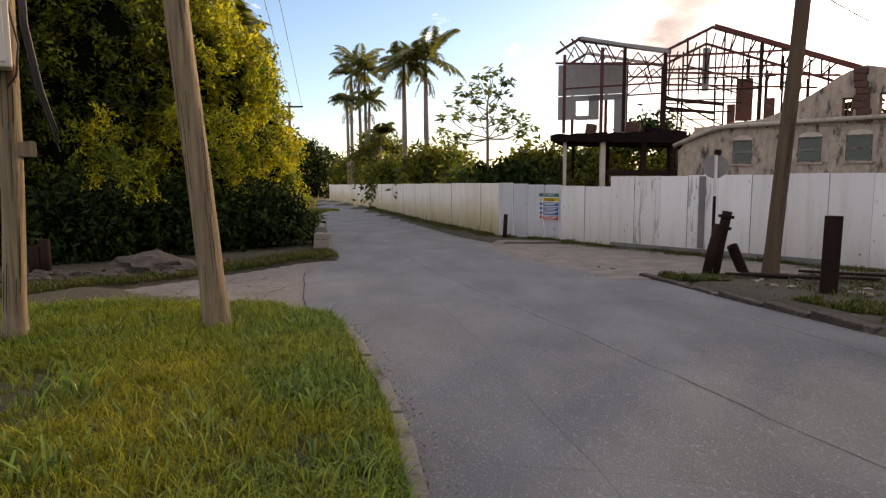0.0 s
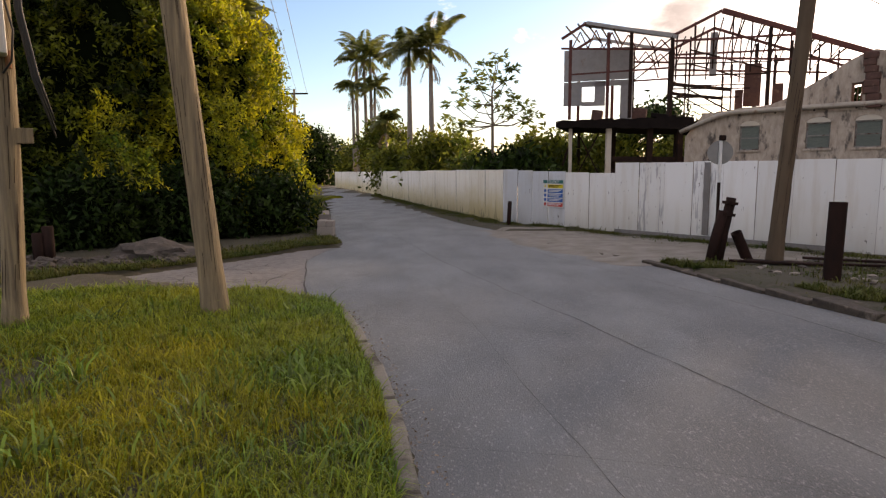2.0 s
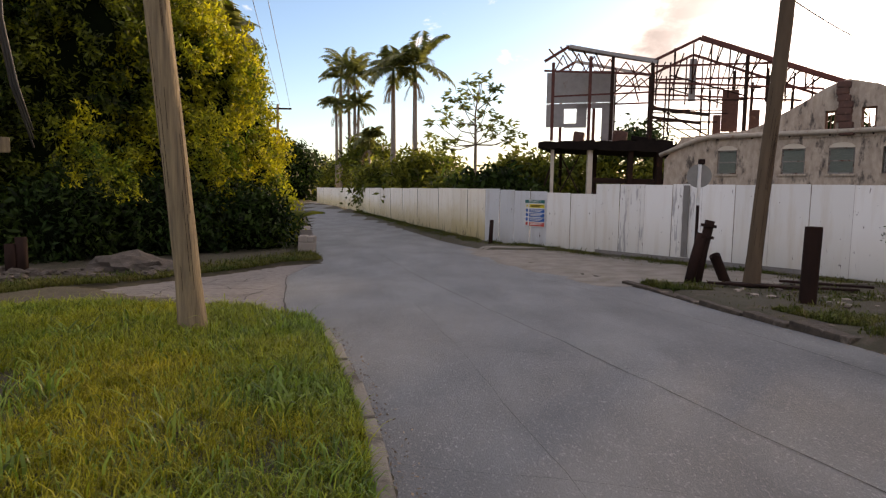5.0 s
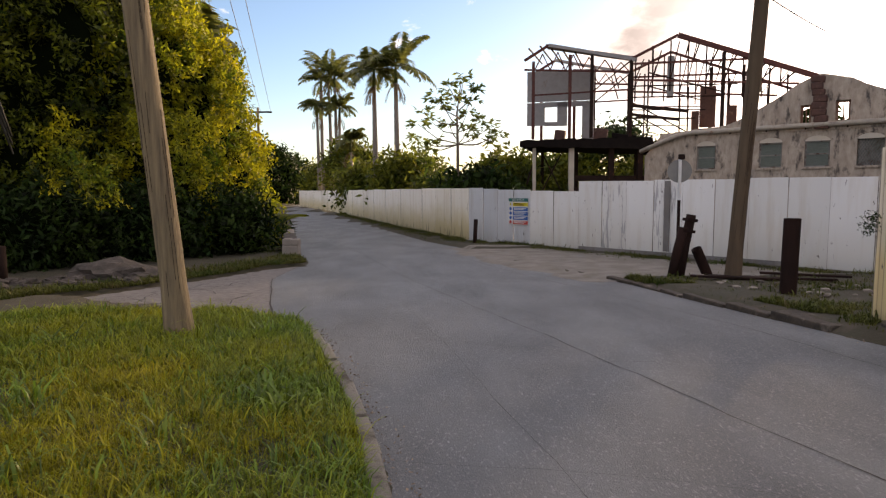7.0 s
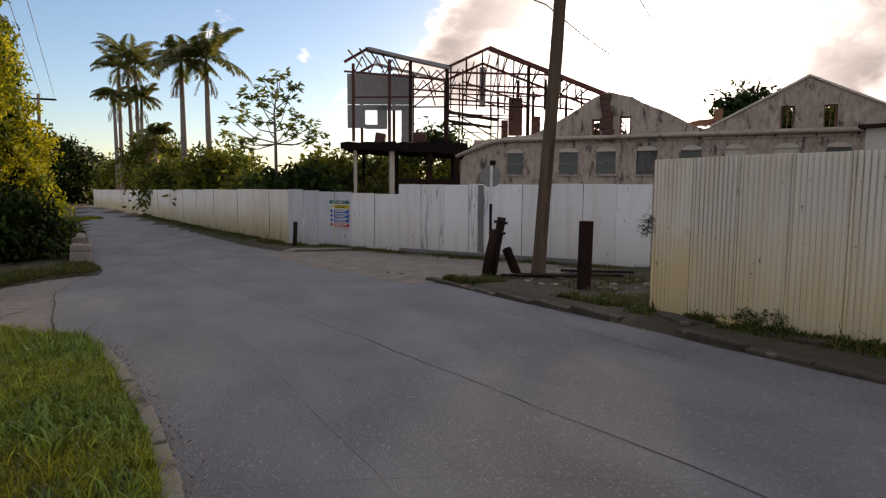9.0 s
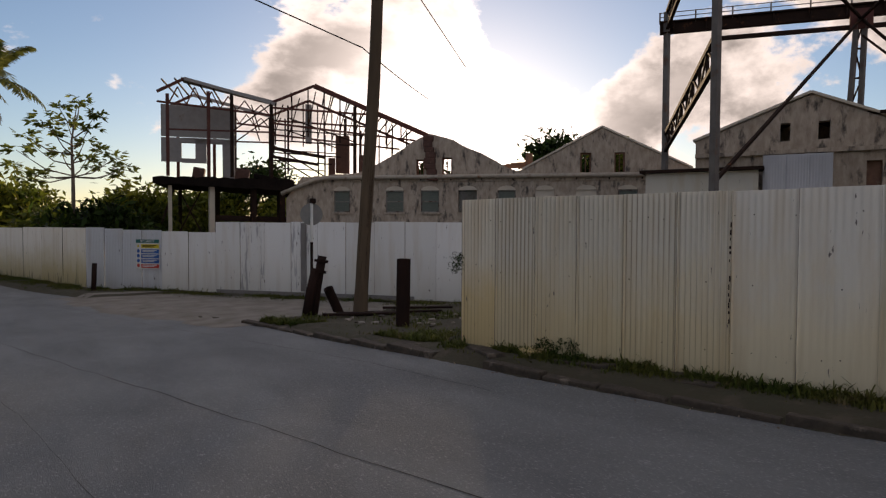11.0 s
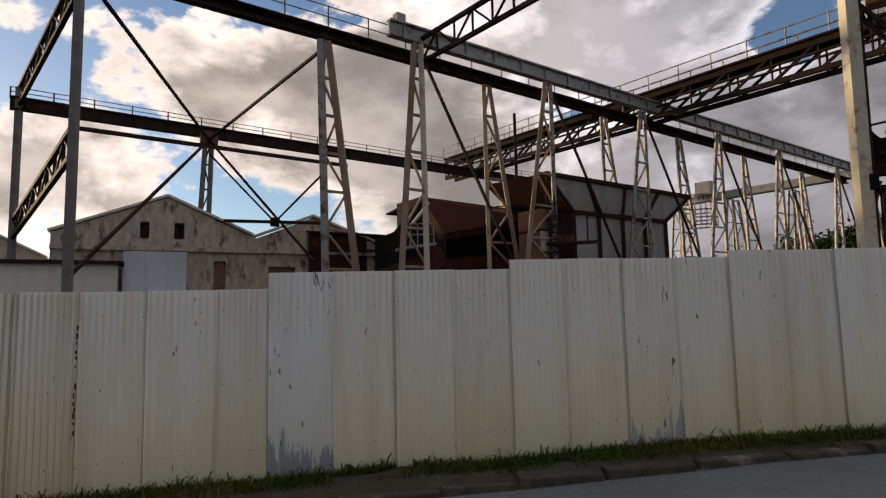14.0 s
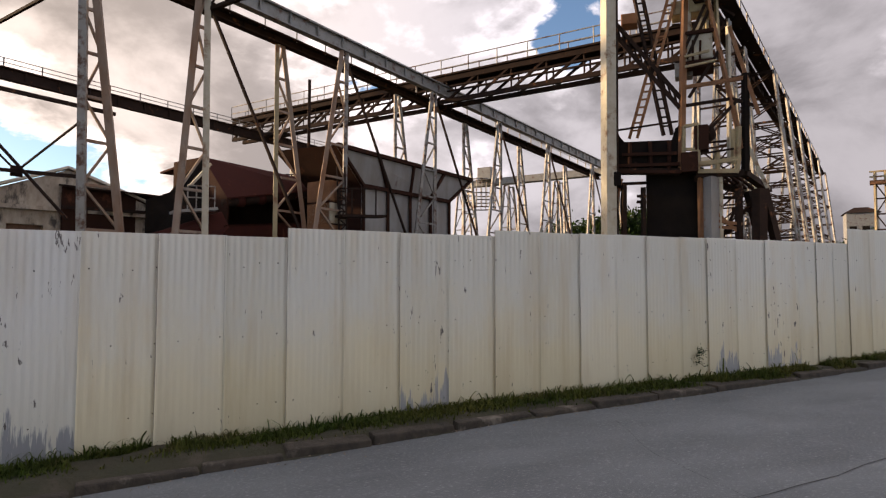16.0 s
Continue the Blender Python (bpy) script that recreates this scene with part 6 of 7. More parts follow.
def palm(x, y, top, seed, fronds=15, length=3.4, r=0.24, label="tall royal palm with a pale trunk and drooping fronds"):
    rng = random.Random(seed)
    z0 = ground_z(x, y)
    t = thing("palm_tree", label, "palm", "royal palms", at=(x, y, z0))
    lean = rng.uniform(-0.25, 0.25)
    bm = bmesh.new()
    tube(bm, [(x, y, z0 - 0.2), (x + lean * 0.4, y, z0 + (top - z0) * 0.5), (x + lean, y, top - 1.6)], [r * 1.2, r, r * 0.7], 10)
    part("trunk", bm, M_PALMTRUNK, t, smooth=True)
    bm = bmesh.new()
    tube(bm, [(x + lean, y, top - 1.65), (x + lean, y, top)], [r * 0.8, r * 0.45], 8)
    part("crownshaft", bm, M_PALM, t, smooth=True)
    P, A, B, lines = [], [], [], []
    for k in range(fronds):
        a = k * 2.4 + rng.uniform(-0.3, 0.3)
        up = rng.choice((rng.uniform(-0.1, 0.6), rng.uniform(0.5, 2.2)))
        lines.append(frond(P, A, B, (x + lean, y, top - 0.1), (math.cos(a), math.sin(a), up), length * rng.uniform(0.85, 1.1), 0.19, rng, 0.78))
    quads("fronds", np.array(P), np.array(A), np.array(B), M_PALM, t)
    bm = bmesh.new()
    for ln in lines:
        tube(bm, ln[:8], [0.05 - 0.005 * i for i in range(8)], 4, False)
    part("rachises", bm, M_PALM, t)
    P, A, B = [], [], []
    for k in range(3):
        a = rng.uniform(0, 6.28)
        frond(P, A, B, (x + lean, y, top - 1.5), (math.cos(a), math.sin(a), -0.6), 2.2, 0.35, rng, 0.35)
    quads("dead_fronds", np.array(P), np.array(A), np.array(B), M_DEAD, t)


M_PALMTRUNK = mat("palm_trunk", (0.24, 0.205, 0.17), 0.9, second=(0.15, 0.13, 0.11), scale=2, stretch=(1, 1, 3), bump=0.4)
M_DEAD = mat("dead_fronds", (0.20, 0.13, 0.06), 0.8, second=(0.12, 0.08, 0.04), scale=2, island=0.3, bump=0)
E0 = (0.05, 0.0, 1.74)
for i, (az, sl, dist, ln) in enumerate(((-3.5, 0.190, 58, 3.5), (-1.5, 0.196, 57, 4.3), (-8.3, 0.172, 96, 4.0), (-7.45, 0.186, 93, 4.8), (-7.0, 0.178, 90, 4.2), (-8.6, 0.132, 92, 2.8), (-6.8, 0.132, 90, 2.8), (-5.7, 0.08, 77, 2.2), (-18.9, 0.225, 29.5, 2.0))):
    q = see(az, sl, dist, E0)
    palm(q.x, q.y, q.z, 40 + i, 15, ln, 0.25 if dist > 30 else 0.1)


def open_tree():
    base, fork, top = see(4.1, -0.05, 38, E0), see(4.08, 0.07, 38, E0), see(4.4, 0.168, 38.2, E0)
    t = thing("tree", "slender open tree with sparse clustered leaves", "tree", at=tuple(base))
    tips = [(3.2, 0.164), (4.6, 0.172), (5.7, 0.157), (2.0, 0.146), (2.8, 0.131), (0.9, 0.123), (0.4, 0.103), (0.25, 0.079), (1.1, 0.064), (2.0, 0.073), (3.3, 0.102), (5.05, 0.096), (6.1, 0.113), (6.9, 0.097), (7.8, 0.086), (5.7, 0.086), (7.0, 0.078), (4.9, 0.119), (1.5, 0.109), (5.3, 0.14), (3.7, 0.145)]
    rng = random.Random(9)
    nr = np.random.default_rng(9)
    bm = bmesh.new()
    tube(bm, [base, fork, fork.lerp(top, 0.5) + Vector((-0.15, 0, 0)), top], [0.12, 0.09, 0.055, 0.02], 8)
    part("trunk", bm, M_BARK, t, smooth=True)
    P, A, B = [], [], []
    for k, (az, sl) in enumerate(tips):
        e = see(az, sl, 38 + rng.uniform(-1.8, 1.8), E0)
        s = fork.lerp(top, min(0.9, max(0.0, (e.z - fork.z) / (top.z - fork.z) - 0.28)))
        bm = bmesh.new()
        tube(bm, [s, s.lerp(e, 0.5) - Vector((0, 0, 0.10 * (e - s).length)), e], [0.04, 0.03, 0.013], 6)
        part("limb", bm, M_BARK, t, smooth=True)
        for j in range(13):  # a whorl of broad leaves on each shoot
            a = rng.uniform(0, 6.28)
            o = Vector((math.cos(a), math.sin(a), rng.uniform(-0.35, 0.5))).normalized()
            c = e + o * rng.uniform(0.05, 0.55) + Vector((0, 0, rng.uniform(-0.15, 0.25)))
            for f in (-0.9, -0.3, 0.3, 0.9):
                d = (o + Vector((-o.y, o.x, 0)) * f + Vector((0, 0, rng.uniform(-0.9, 0.5)))).normalized()
                P.append(c + d * 0.2)
                A.append(d * 0.22 * rng.uniform(0.7, 1.2))
                B.append(Vector((-d.y, d.x, rng.uniform(-0.8, 0.8))).normalized() * 0.095)
    quads("crown", np.array(P), np.array(A), np.array(B), M_OPENLEAF, t)


M_OPENLEAF = mat("broad_leaves", (0.11, 0.15, 0.035), 0.5, second=(0.24, 0.25, 0.06), scale=1.0, island=0.5, bump=0, trans=0.6)
open_tree()


def distant_trees():
    spec = [(-7.9, 101, 2.6, 2.6, 1), (-5.6, 84, 2.8, 4.4, 1), (-4.4, 68, 2.2, 1.6, 1), (-1.2, 56, 1.9, 2.4, 1), (0.6, 60, 2.0, 2.2, 1), (-0.2, 75, 3.0, 1.6, 1), (-11.4, 120, 4.0, 2.6, 0), (-9.9, 140, 4.0, 2.0, 1), (-13.4, 110, 5, 3.5, 0),
            (4.4, 42, 1.1, 0.7, 0), (5.8, 38, 1.2, 0.9, 0), (7.2, 38, 1.1, 0.8, 0), (2.6, 46, 1.2, 0.8, 1), (7.9, 46, 1.3, 2.2, 1), (9.0, 46, 1.2, 0.9, 1), (11.0, 60, 2.6, 1.6, 1), (14.0, 62, 2.8, 2.0, 1), (18.2, 64, 2.6, 4.6, 0), (21.0, 60, 2.4, 1.8, 1),
            (45.0, 52, 1.3, 7.3, 0), (48.2, 50, 2.6, 4.4, 0), (51, 50, 2.6, 4.6, 1), (32.5, 56, 2.6, 4.2, 0), (120.5, 85, 4, 5.4, 0), (124.0, 80, 3.4, 6.4, 0), (126.6, 80, 3.6, 7.0, 0), (122.3, 88, 3.4, 5.6, 0), (141.0, 95, 3.4, 2.4, 0), (145, 110, 4.5, 3.0, 0), (113, 90, 4, 2.4, 0)]
    for k, (az, dist, r, zc, lit) in enumerate(spec):
        q = see(az, 0, dist, E0)
        # lit picks the sun-painted leaf colour, otherwise the shaded one
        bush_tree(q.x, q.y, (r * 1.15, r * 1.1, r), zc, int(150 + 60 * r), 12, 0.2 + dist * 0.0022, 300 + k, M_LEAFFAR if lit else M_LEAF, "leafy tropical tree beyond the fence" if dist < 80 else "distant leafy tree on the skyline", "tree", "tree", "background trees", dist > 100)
    rng = np.random.default_rng(77)
    n = 26000
    az = np.radians(rng.uniform(-60, 300, n))
    dist = rng.uniform(170, 230, n)
    hgt = 4.2 + 1.2 * np.sin(az * 9) + 1.0 * np.sin(az * 23 + 1) + 0.8 * np.sin(az * 57)
    P = np.stack([dist * np.sin(az), dist * np.cos(az), rng.uniform(0, 1, n) ** 0.7 * hgt - 1.0], 1)
    A, B = unit(rng, n), unit(rng, n)
    tagged(quads("far_woods", P, A * 1.1, B * 0.9, M_LEAF, None), "dark line of distant woods round the place", "trees", kind="stuff")


distant_trees()


def blades(name, pts, heights, seed, material, label, width=0.012):
    """Curved grass blades, three faces each."""
    rng = np.random.default_rng(seed)
    n = len(pts)
    a = rng.uniform(0, 2 * np.pi, n)
    out = np.stack([np.cos(a), np.sin(a), np.zeros(n)], 1)
    side = np.stack([-np.sin(a), np.cos(a), np.zeros(n)], 1)
    h = heights[:, None]
    bend = rng.uniform(0.2, 1.7, (n, 1)) * h
    tip = 1.0 - 0.5 * rng.uniform(0, 1, (n, 1)) * np.minimum(bend / h, 1.2)
    w = width * rng.uniform(0.6, 1.5, (n, 1)) * (0.6 + h * 2)
    V = np.empty((n, 7, 3))
    for k, (f, b, ww) in enumerate(((0, 0, 1.0), (0.55, 0.2, 0.9), (0.85, 0.55, 0.6))):
        c = pts + np.array([0, 0, 1.0]) * h * f + out * bend * b
        V[:, 2 * k], V[:, 2 * k + 1] = c - side * w * ww, c + side * w * ww
    V[:, 6] = pts + np.array([0, 0, 0.95]) * h * tip + out * bend
    idx = (np.arange(n) * 7)[:, None]
    loops = np.concatenate([idx + np.array([0, 1, 3, 2]), idx + np.array([2, 3, 5, 4]), idx + np.array([4, 5, 6])], 1)
    me = bpy.data.meshes.new(name)
    me.vertices.add(7 * n)
    me.vertices.foreach_set("co", V.ravel())
    me.loops.add(11 * n)
    me.loops.foreach_set("vertex_index", loops.ravel())
    me.polygons.add(3 * n)
    me.polygons.foreach_set("loop_start", (np.arange(n)[:, None] * 11 + np.array([0, 4, 8])).ravel())
    me.update(calc_edges=True)
    me.validate()
    me.materials.append(material)
    return tagged(new(name, me), label, "grass", kind="stuff")


def grasses():
    rng = np.random.default_rng(5)
    # the verge where the camera stands
    P, H, warm_p, warm_h = [], [], [], []
    while len(P) + len(warm_p) < 190000:
        y = 1.2 + 8.6 * rng.uniform() ** 0.9
        x = lerp_table(LEFT, y) - 0.15 - 8.5 * rng.uniform() ** 1.3
        if in_apron(x - 0.05, y + 0.15) or in_apron(x, y):
            continue
        lush = noise.noise((x * 0.9, y * 0.9, 3.0))
        clump = noise.noise((x * 4.5, y * 4.5, 8.0))
        if rng.uniform() > 0.62 + 0.5 * lush + 0.55 * clump:
            continue
        # the near left of the verge takes the warm-lit blade colour
        warm = lerp_table(LEFT, y) - x > 1.1 + 1.2 * noise.noise((x * 0.8, y * 0.8, 12.0)) + rng.normal(0, 0.35) and y < 6.4 + rng.normal(0, 0.4)
        (warm_p if warm else P).append((x, y, ground_z(x, y) - 0.01))
        (warm_h if warm else H).append(max(0.025, 0.05 + 0.05 * lush + 0.06 * clump + (0.02 if y > 6.3 else 0) + rng.exponential(0.028)))
    blades("grass", np.array(P), np.array(H), 6, M_GRASS, "lush uneven green verge grass with yellowing tufts", 0.0042)
    blades("grass", np.array(warm_p), np.array(warm_h), 9, M_WARMGRASS, "yellowing verge grass with warm light painted in", 0.0042)
    P, H = [], []
    while len(P) < 9000:  # broad arching blades
        y = 1.6 + 8.0 * rng.uniform()
        x = lerp_table(LEFT, y) - 0.12 - 7.5 * rng.uniform() ** 1.4
        if in_apron(x - 0.05, y + 0.15) or noise.noise((x * 1.4, y * 1.4, 5.0)) < rng.uniform(-0.5, 0.3):
            continue
        P.append((x, y, ground_z(x, y) - 0.01))
        H.append(0.09 + rng.exponential(0.03))
    blades("grass", np.array(P), np.array(H), 16, M_BROADGRASS, "broad-bladed arching grass in the verge", 0.0085)
    P, H = [], []
    while len(P) < 24000:  # the verge behind
        y = rng.uniform(-9, 1.25)
        x = lerp_table(LEFT, y) - 0.2 - rng.uniform(0, 7)
        P.append((x, y, ground_z(x, y) - 0.01))
        H.append(0.05 + rng.exponential(0.04))
    blades("grass", np.array(P), np.array(H), 7, M_GRASS, "uneven green verge grass beside the road", 0.01)
    P, H = [], []
    while len(P) < 140000:  # fringes along walls, fences and kerbs
        k = rng.choice([0, 0, 0, 0, 0, 1, 1, 1, 2, 3, 3, 4, 5])
        if k == 0:
            s = rng.uniform(0, 27)
            q = along(NEAR_LINE, s)
            x, y = q[0] - abs(rng.normal(0, 0.2)) - 0.02, q[1]
        elif k == 1:
            s = rng.uniform(2, 60)
            q = along(FAR_LINE, s)
            x, y = q[0] - abs(rng.normal(0, 0.5)) - 0.03, q[1] - abs(rng.normal(0, 0.2))
        elif k == 2:
            y = rng.choice([rng.uniform(8.6, 10.4), rng.uniform(13.0, 14.4)])
            x = lerp_table(RIGHT, y) + (0.5 if y < 12 else 0.1) + abs(rng.normal(0.2, 0.5))
        elif k == 3:
            x = rng.uniform(-12, -3.4)
            y = min(19.5 + (x + 3.4) * 2.0, 18.6 + (x + 3.4) * 0.9) + abs(rng.normal(0, 1.5)) + 0.05
        elif k == 4:
            y = rng.uniform(20, 45)
            x = lerp_table(LEFT, y) - abs(rng.normal(0, 0.5)) - 0.05
        else:
            x, y = rng.normal(9.3, 1.4), rng.normal(10.6, 1.6)
        if noise.noise((x * 1.3, y * 1.3, 9.0)) < (-0.6 if k == 3 else -0.3 if k == 0 else -0.1) or x < -14:
            continue
        if lerp_table(LEFT, y) < x < lerp_table(RIGHT, y) + 0.03 or in_apron(x, y):
            continue
        P.append((x, y, ground_z(x, y) - 0.01))
        H.append((0.05 if k in (1, 3) else 0.025) + rng.exponential(0.028))
    blades("grass_fringe", np.array(P), np.array(H), 8, M_FRINGE, "ragged grass growing along kerbs and fences", 0.009)
    # coarse tufts
    for k, (x, y) in enumerate(((-1.05, 4.9), (-1.25, 5.3), (-2.4, 3.6), (-1.3, 5.9), (-3.3, 5.2), (-1.9, 7.9), (-4.2, 7.3))):
        n = 26
        a = rng.normal(0, 0.1, (n, 2))
        pts = np.stack([x + a[:, 0], y + a[:, 1], np.full(n, ground_z(x, y))], 1)
        b = blades("grass_tuft", pts, rng.uniform(0.14, 0.28, n), 90 + k, M_BROADGRASS, "coarse broad-bladed grass tuft in the verge", 0.011)
        b["kind"] = ""
        del b["kind"]
        b["group"] = "grass tufts"


grasses()
# ---- roadside things ----
M_POLE = mat("weathered_pole_wood", (0.295, 0.225, 0.13), 0.9, second=(0.13, 0.1, 0.065), scale=22, amount=1.0, stretch=(1, 1, 0.05), third=(0.10, 0.075, 0.05), third_scale=34, third_at=0.6, bump=1.0, bump_scale=60)
M_TARRED = mat("tarred_post", (0.018, 0.011, 0.009), 0.9, spec=0.12, second=(0.042, 0.02, 0.015), scale=3, stretch=(1, 1, 0.3), bump=0.6, bump_scale=14)
M_BOX = mat("grey_cabinet_paint", (0.55, 0.53, 0.48), 0.5, second=(0.45, 0.42, 0.36), scale=2, third=(0.35, 0.25, 0.15), third_scale=1.5, third_at=0.66, bump=0.1)
M_BLACK = mat("black_cable", (0.02, 0.02, 0.02), 0.6, bump=0)
M_ROCK = mat("rough_rubble", (0.10, 0.082, 0.066), 0.95, second=(0.04, 0.034, 0.028), scale=5, amount=0.9, third=(0.17, 0.145, 0.12), third_scale=3, third_at=0.6, bump=1.0, bump_scale=10)
M_STONE = mat("whitewashed_stone", (0.25, 0.22, 0.19), 0.95, second=(0.27, 0.24, 0.2), scale=4, third=(0.14, 0.12, 0.09), third_scale=2.5, third_at=0.58, bump=1.0, bump_scale=12)
M_SIGNBACK = mat("dull_sign_metal", (0.17, 0.17, 0.16), 0.5, 0.4, second=(0.25, 0.24, 0.22), scale=3, bump=0.1)
M_WHITE = mat("sign_white", (0.75, 0.75, 0.72), 0.5, bump=0)
M_TEAL = mat("sign_green", (0.02, 0.16, 0.15), 0.5, bump=0)
M_SYEL = mat("sign_yellow", (0.75, 0.60, 0.03), 0.5, bump=0)
M_SBLUE = mat("sign_blue", (0.02, 0.12, 0.42), 0.5, bump=0)
M_SRED = mat("sign_red", (0.60, 0.07, 0.05), 0.5, bump=0)


def wood_pole(name, foot, top, r0, r1, label, material, group="", seed=1):
    """A slightly crooked round pole with a flared foot and checks in the wood."""
    t = thing(name, label, "pole", group, at=tuple(foot))
    foot, top = Vector(foot), Vector(top)
    n, m = 22, 16
    bm = bmesh.new()
    rings = []
    for k in range(n + 1):
        f = k / n
        c = foot.lerp(top, f) + Vector((0.03 * math.sin(f * 5 + seed), 0.02 * math.sin(f * 7), 0))
        r = r0 + (r1 - r0) * f + (0.035 * (1 - f * 12) if f < 0.08 else 0)
        rings.append([bm.verts.new(c + Vector((math.cos(a), math.sin(a), 0)) * r * (1 + 0.03 * noise.noise((math.cos(a) * 2, math.sin(a) * 2, f * 3 + seed)))) for a in (2 * math.pi * j / m for j in range(m))])
    for a, b in zip(rings, rings[1:]):
        for j in range(m):
            bm.faces.new((a[j], a[(j + 1) % m], b[(j + 1) % m], b[j]))
    bm.faces.new(rings[-1])
    part("shaft", bm, material, t, smooth=True)
    rng = random.Random(seed)
    for k in range(16):
        f, a = rng.uniform(0.02, 0.5), rng.uniform(3.4, 5.9)
        ln = rng.uniform(0.04, 0.16)
        pts = [foot.lerp(top, f + ln * j / 3) + Vector((0.03 * math.sin((f + ln * j / 3) * 5 + seed), 0.02 * math.sin((f + ln * j / 3) * 7), 0)) + Vector((math.cos(a + 0.03 * j), math.sin(a + 0.03 * j), 0)) * (r0 + (r1 - r0) * f + 0.002) for j in range(4)]
        bm = bmesh.new()
        for p, q in zip(pts, pts[1:]):
            bar(bm, p, q, 0.004)
        part("check", bm, M_TARRED, t)
    return t


def wires(name, label, p, q, sag, r=0.012, group=""):
    p, q = Vector(p), Vector(q)
    bm = bmesh.new()
    tube(bm, [p.lerp(q, k / 12) - Vector((0, 0, sag * 4 * (k / 12) * (1 - k / 12))) for k in range(13)], r, 5)
    return tagged(part(name, bm, M_BLACK, smooth=True), label, "cable", group)


EA = (0.0, 0.0, 1.748)
foot = see(-20.65, -0.222, 8.55, EA)
mid = see(-22.48, 0.266, 8.55, EA)
foot.z -= 0.1
wood_pole("utility_pole", foot, foot.lerp(mid, 2.0), 0.16, 0.14, "leaning weathered wooden utility pole in the grass verge", M_POLE, "utility poles", 2)
bfoot, bmid = see(-35.27, -0.205, 8.9, EA), see(-34.76, 0.130, 8.9, EA)
bfoot.z -= 0.1
btop = bfoot.lerp(bmid, 1.75)
wood_pole("cabinet_pole", bfoot, btop, 0.125, 0.118, "short pole carrying a grey telephone cabinet", M_POLE, "", 5)


def cabinet():
    c = thing("cable_cabinet", "grey metal telephone cabinet strapped to a wooden pole", "cabinet", at=tuple(bfoot.lerp(bmid, 1.15)))
    base = bfoot.lerp(bmid, 1.18)
    turn = radians(35)
    ctr = base + Vector((math.cos(turn), math.sin(turn), 0)) * -0.40 + Vector((math.sin(turn), -math.cos(turn), 0)) * 0.28
    ctr.z = 3.43
    bm = bmesh.new()
    box(bm, ctr, (0.92, 0.3, 0.77), turn, bevel=0.03)
    part("body", bm, M_BOX, c)
    bm = bmesh.new()
    box(bm, ctr + Vector((0, 0, 0.40)), (0.96, 0.36, 0.05), turn, bevel=0.015)
    part("lid", bm, M_BOX, c)
    bm = bmesh.new()
    box(bm, ctr + Vector((math.sin(turn), -math.cos(turn), 0)) * 0.165, (0.8, 0.02, 0.66), turn, bevel=0.008)
    part("door", bm, M_BOX, c)
    for dx in (-0.1, 0.06):
        bm = bmesh.new()
        q = Vector((base.x, base.y, 3.12)) + Vector((math.cos(turn) * dx, math.sin(turn) * dx, -0.2)) + Vector((math.sin(turn), -math.cos(turn), 0)) * 0.14
        tube(bm, [q, q + Vector((0, 0, 0.2))], 0.035, 8)
        part("gland", bm, M_ORANGE, c)
    side = Vector((math.cos(turn), math.sin(turn), 0))
    bm = bmesh.new()
    s = ctr + side * 0.46 + Vector((0, 0, 0.3))
    tube(bm, [s, s + side * 0.07 - Vector((0, 0, 0.4)), s + side * 0.03 - Vector((0, 0, 0.75)), Vector((base.x, base.y, 2.86)) + Vector((math.sin(turn), -math.cos(turn), 0)) * 0.17], 0.012, 6)
    part("cable", bm, M_BLACK, c, smooth=True)
    b = thing("pole_bracket", "small wooden block nailed to the cabinet pole", "bracket", at=tuple(bfoot.lerp(bmid, 0.72)))
    bm = bmesh.new()
    box(bm, bfoot.lerp(bmid, 0.76) + side * 0.2 + Vector((0, -0.05, 0)), (0.2, 0.12, 0.18), turn, bevel=0.012)
    part("block", bm, M_POLE, b)
    p = see(-33.5, 0.21, 8.7, EA)
    q = see(-31.6, 0.045, 8.7, EA)
    bm = bmesh.new()
    for k in range(3):
        o = Vector((0.02 * k, 0.01 * k, 0))
        tube(bm, [p + Vector((0, 0, 1.4)) + o, p + o, p.lerp(q, 0.5) + Vector((-0.05 + 0.03 * k, 0, 0)), q + Vector((0, 0, 0.1 * k))], [0.02, 0.02, 0.018, 0.01], 6)
    tagged(part("hanging_cable", bm, M_BLACK, smooth=True), "frayed black cable hanging beside the pole", "cable")
    bm = bmesh.new()
    a, d = see(-35, 0.36, 8.8, EA), see(-22.5, 0.36, 8.4, EA)
    pts = [a.lerp(d, k / 10) - Vector((0, 0, 0.95 * 4 * (k / 10) * (1 - k / 10) * 0.62)) for k in range(11)]
    tube(bm, pts, 0.05, 8)
    tagged(part("bundled_cable", bm, M_BLACK, smooth=True), "thick black cable bundle slung between two poles", "cable")


cabinet()

# street line beyond the thicket
a = see(-13.7, 0.1187, 58, EA)
wood_pole("utility_pole", (a.x, a.y, ground_z(a.x, a.y) - 0.2), (a.x, a.y, a.z + 0.4), 0.15, 0.11, "distant wooden utility pole with a crossarm", M_POLE, "utility poles", 7)
bm = bmesh.new()
bar(bm, a + Vector((-1.2, 0, 0)), a + Vector((1.2, 0, 0)), 0.12, 0.14)
tagged(part("crossarm", bm, M_TARRED), "wooden crossarm on a distant pole", "crossarm")
for k, (az, dx) in enumerate(((-17.32, -1.1), (-15.54, 0.2), (-14.26, 1.1))):
    b = see(az, 0.2755, 27.0, EA)
    s = a + Vector((dx, 0, 0.12))
    wires("power_line", "thin overhead power line along the road", s, s + (b - s) * 2.3, 0.0, 0.014, "power lines")

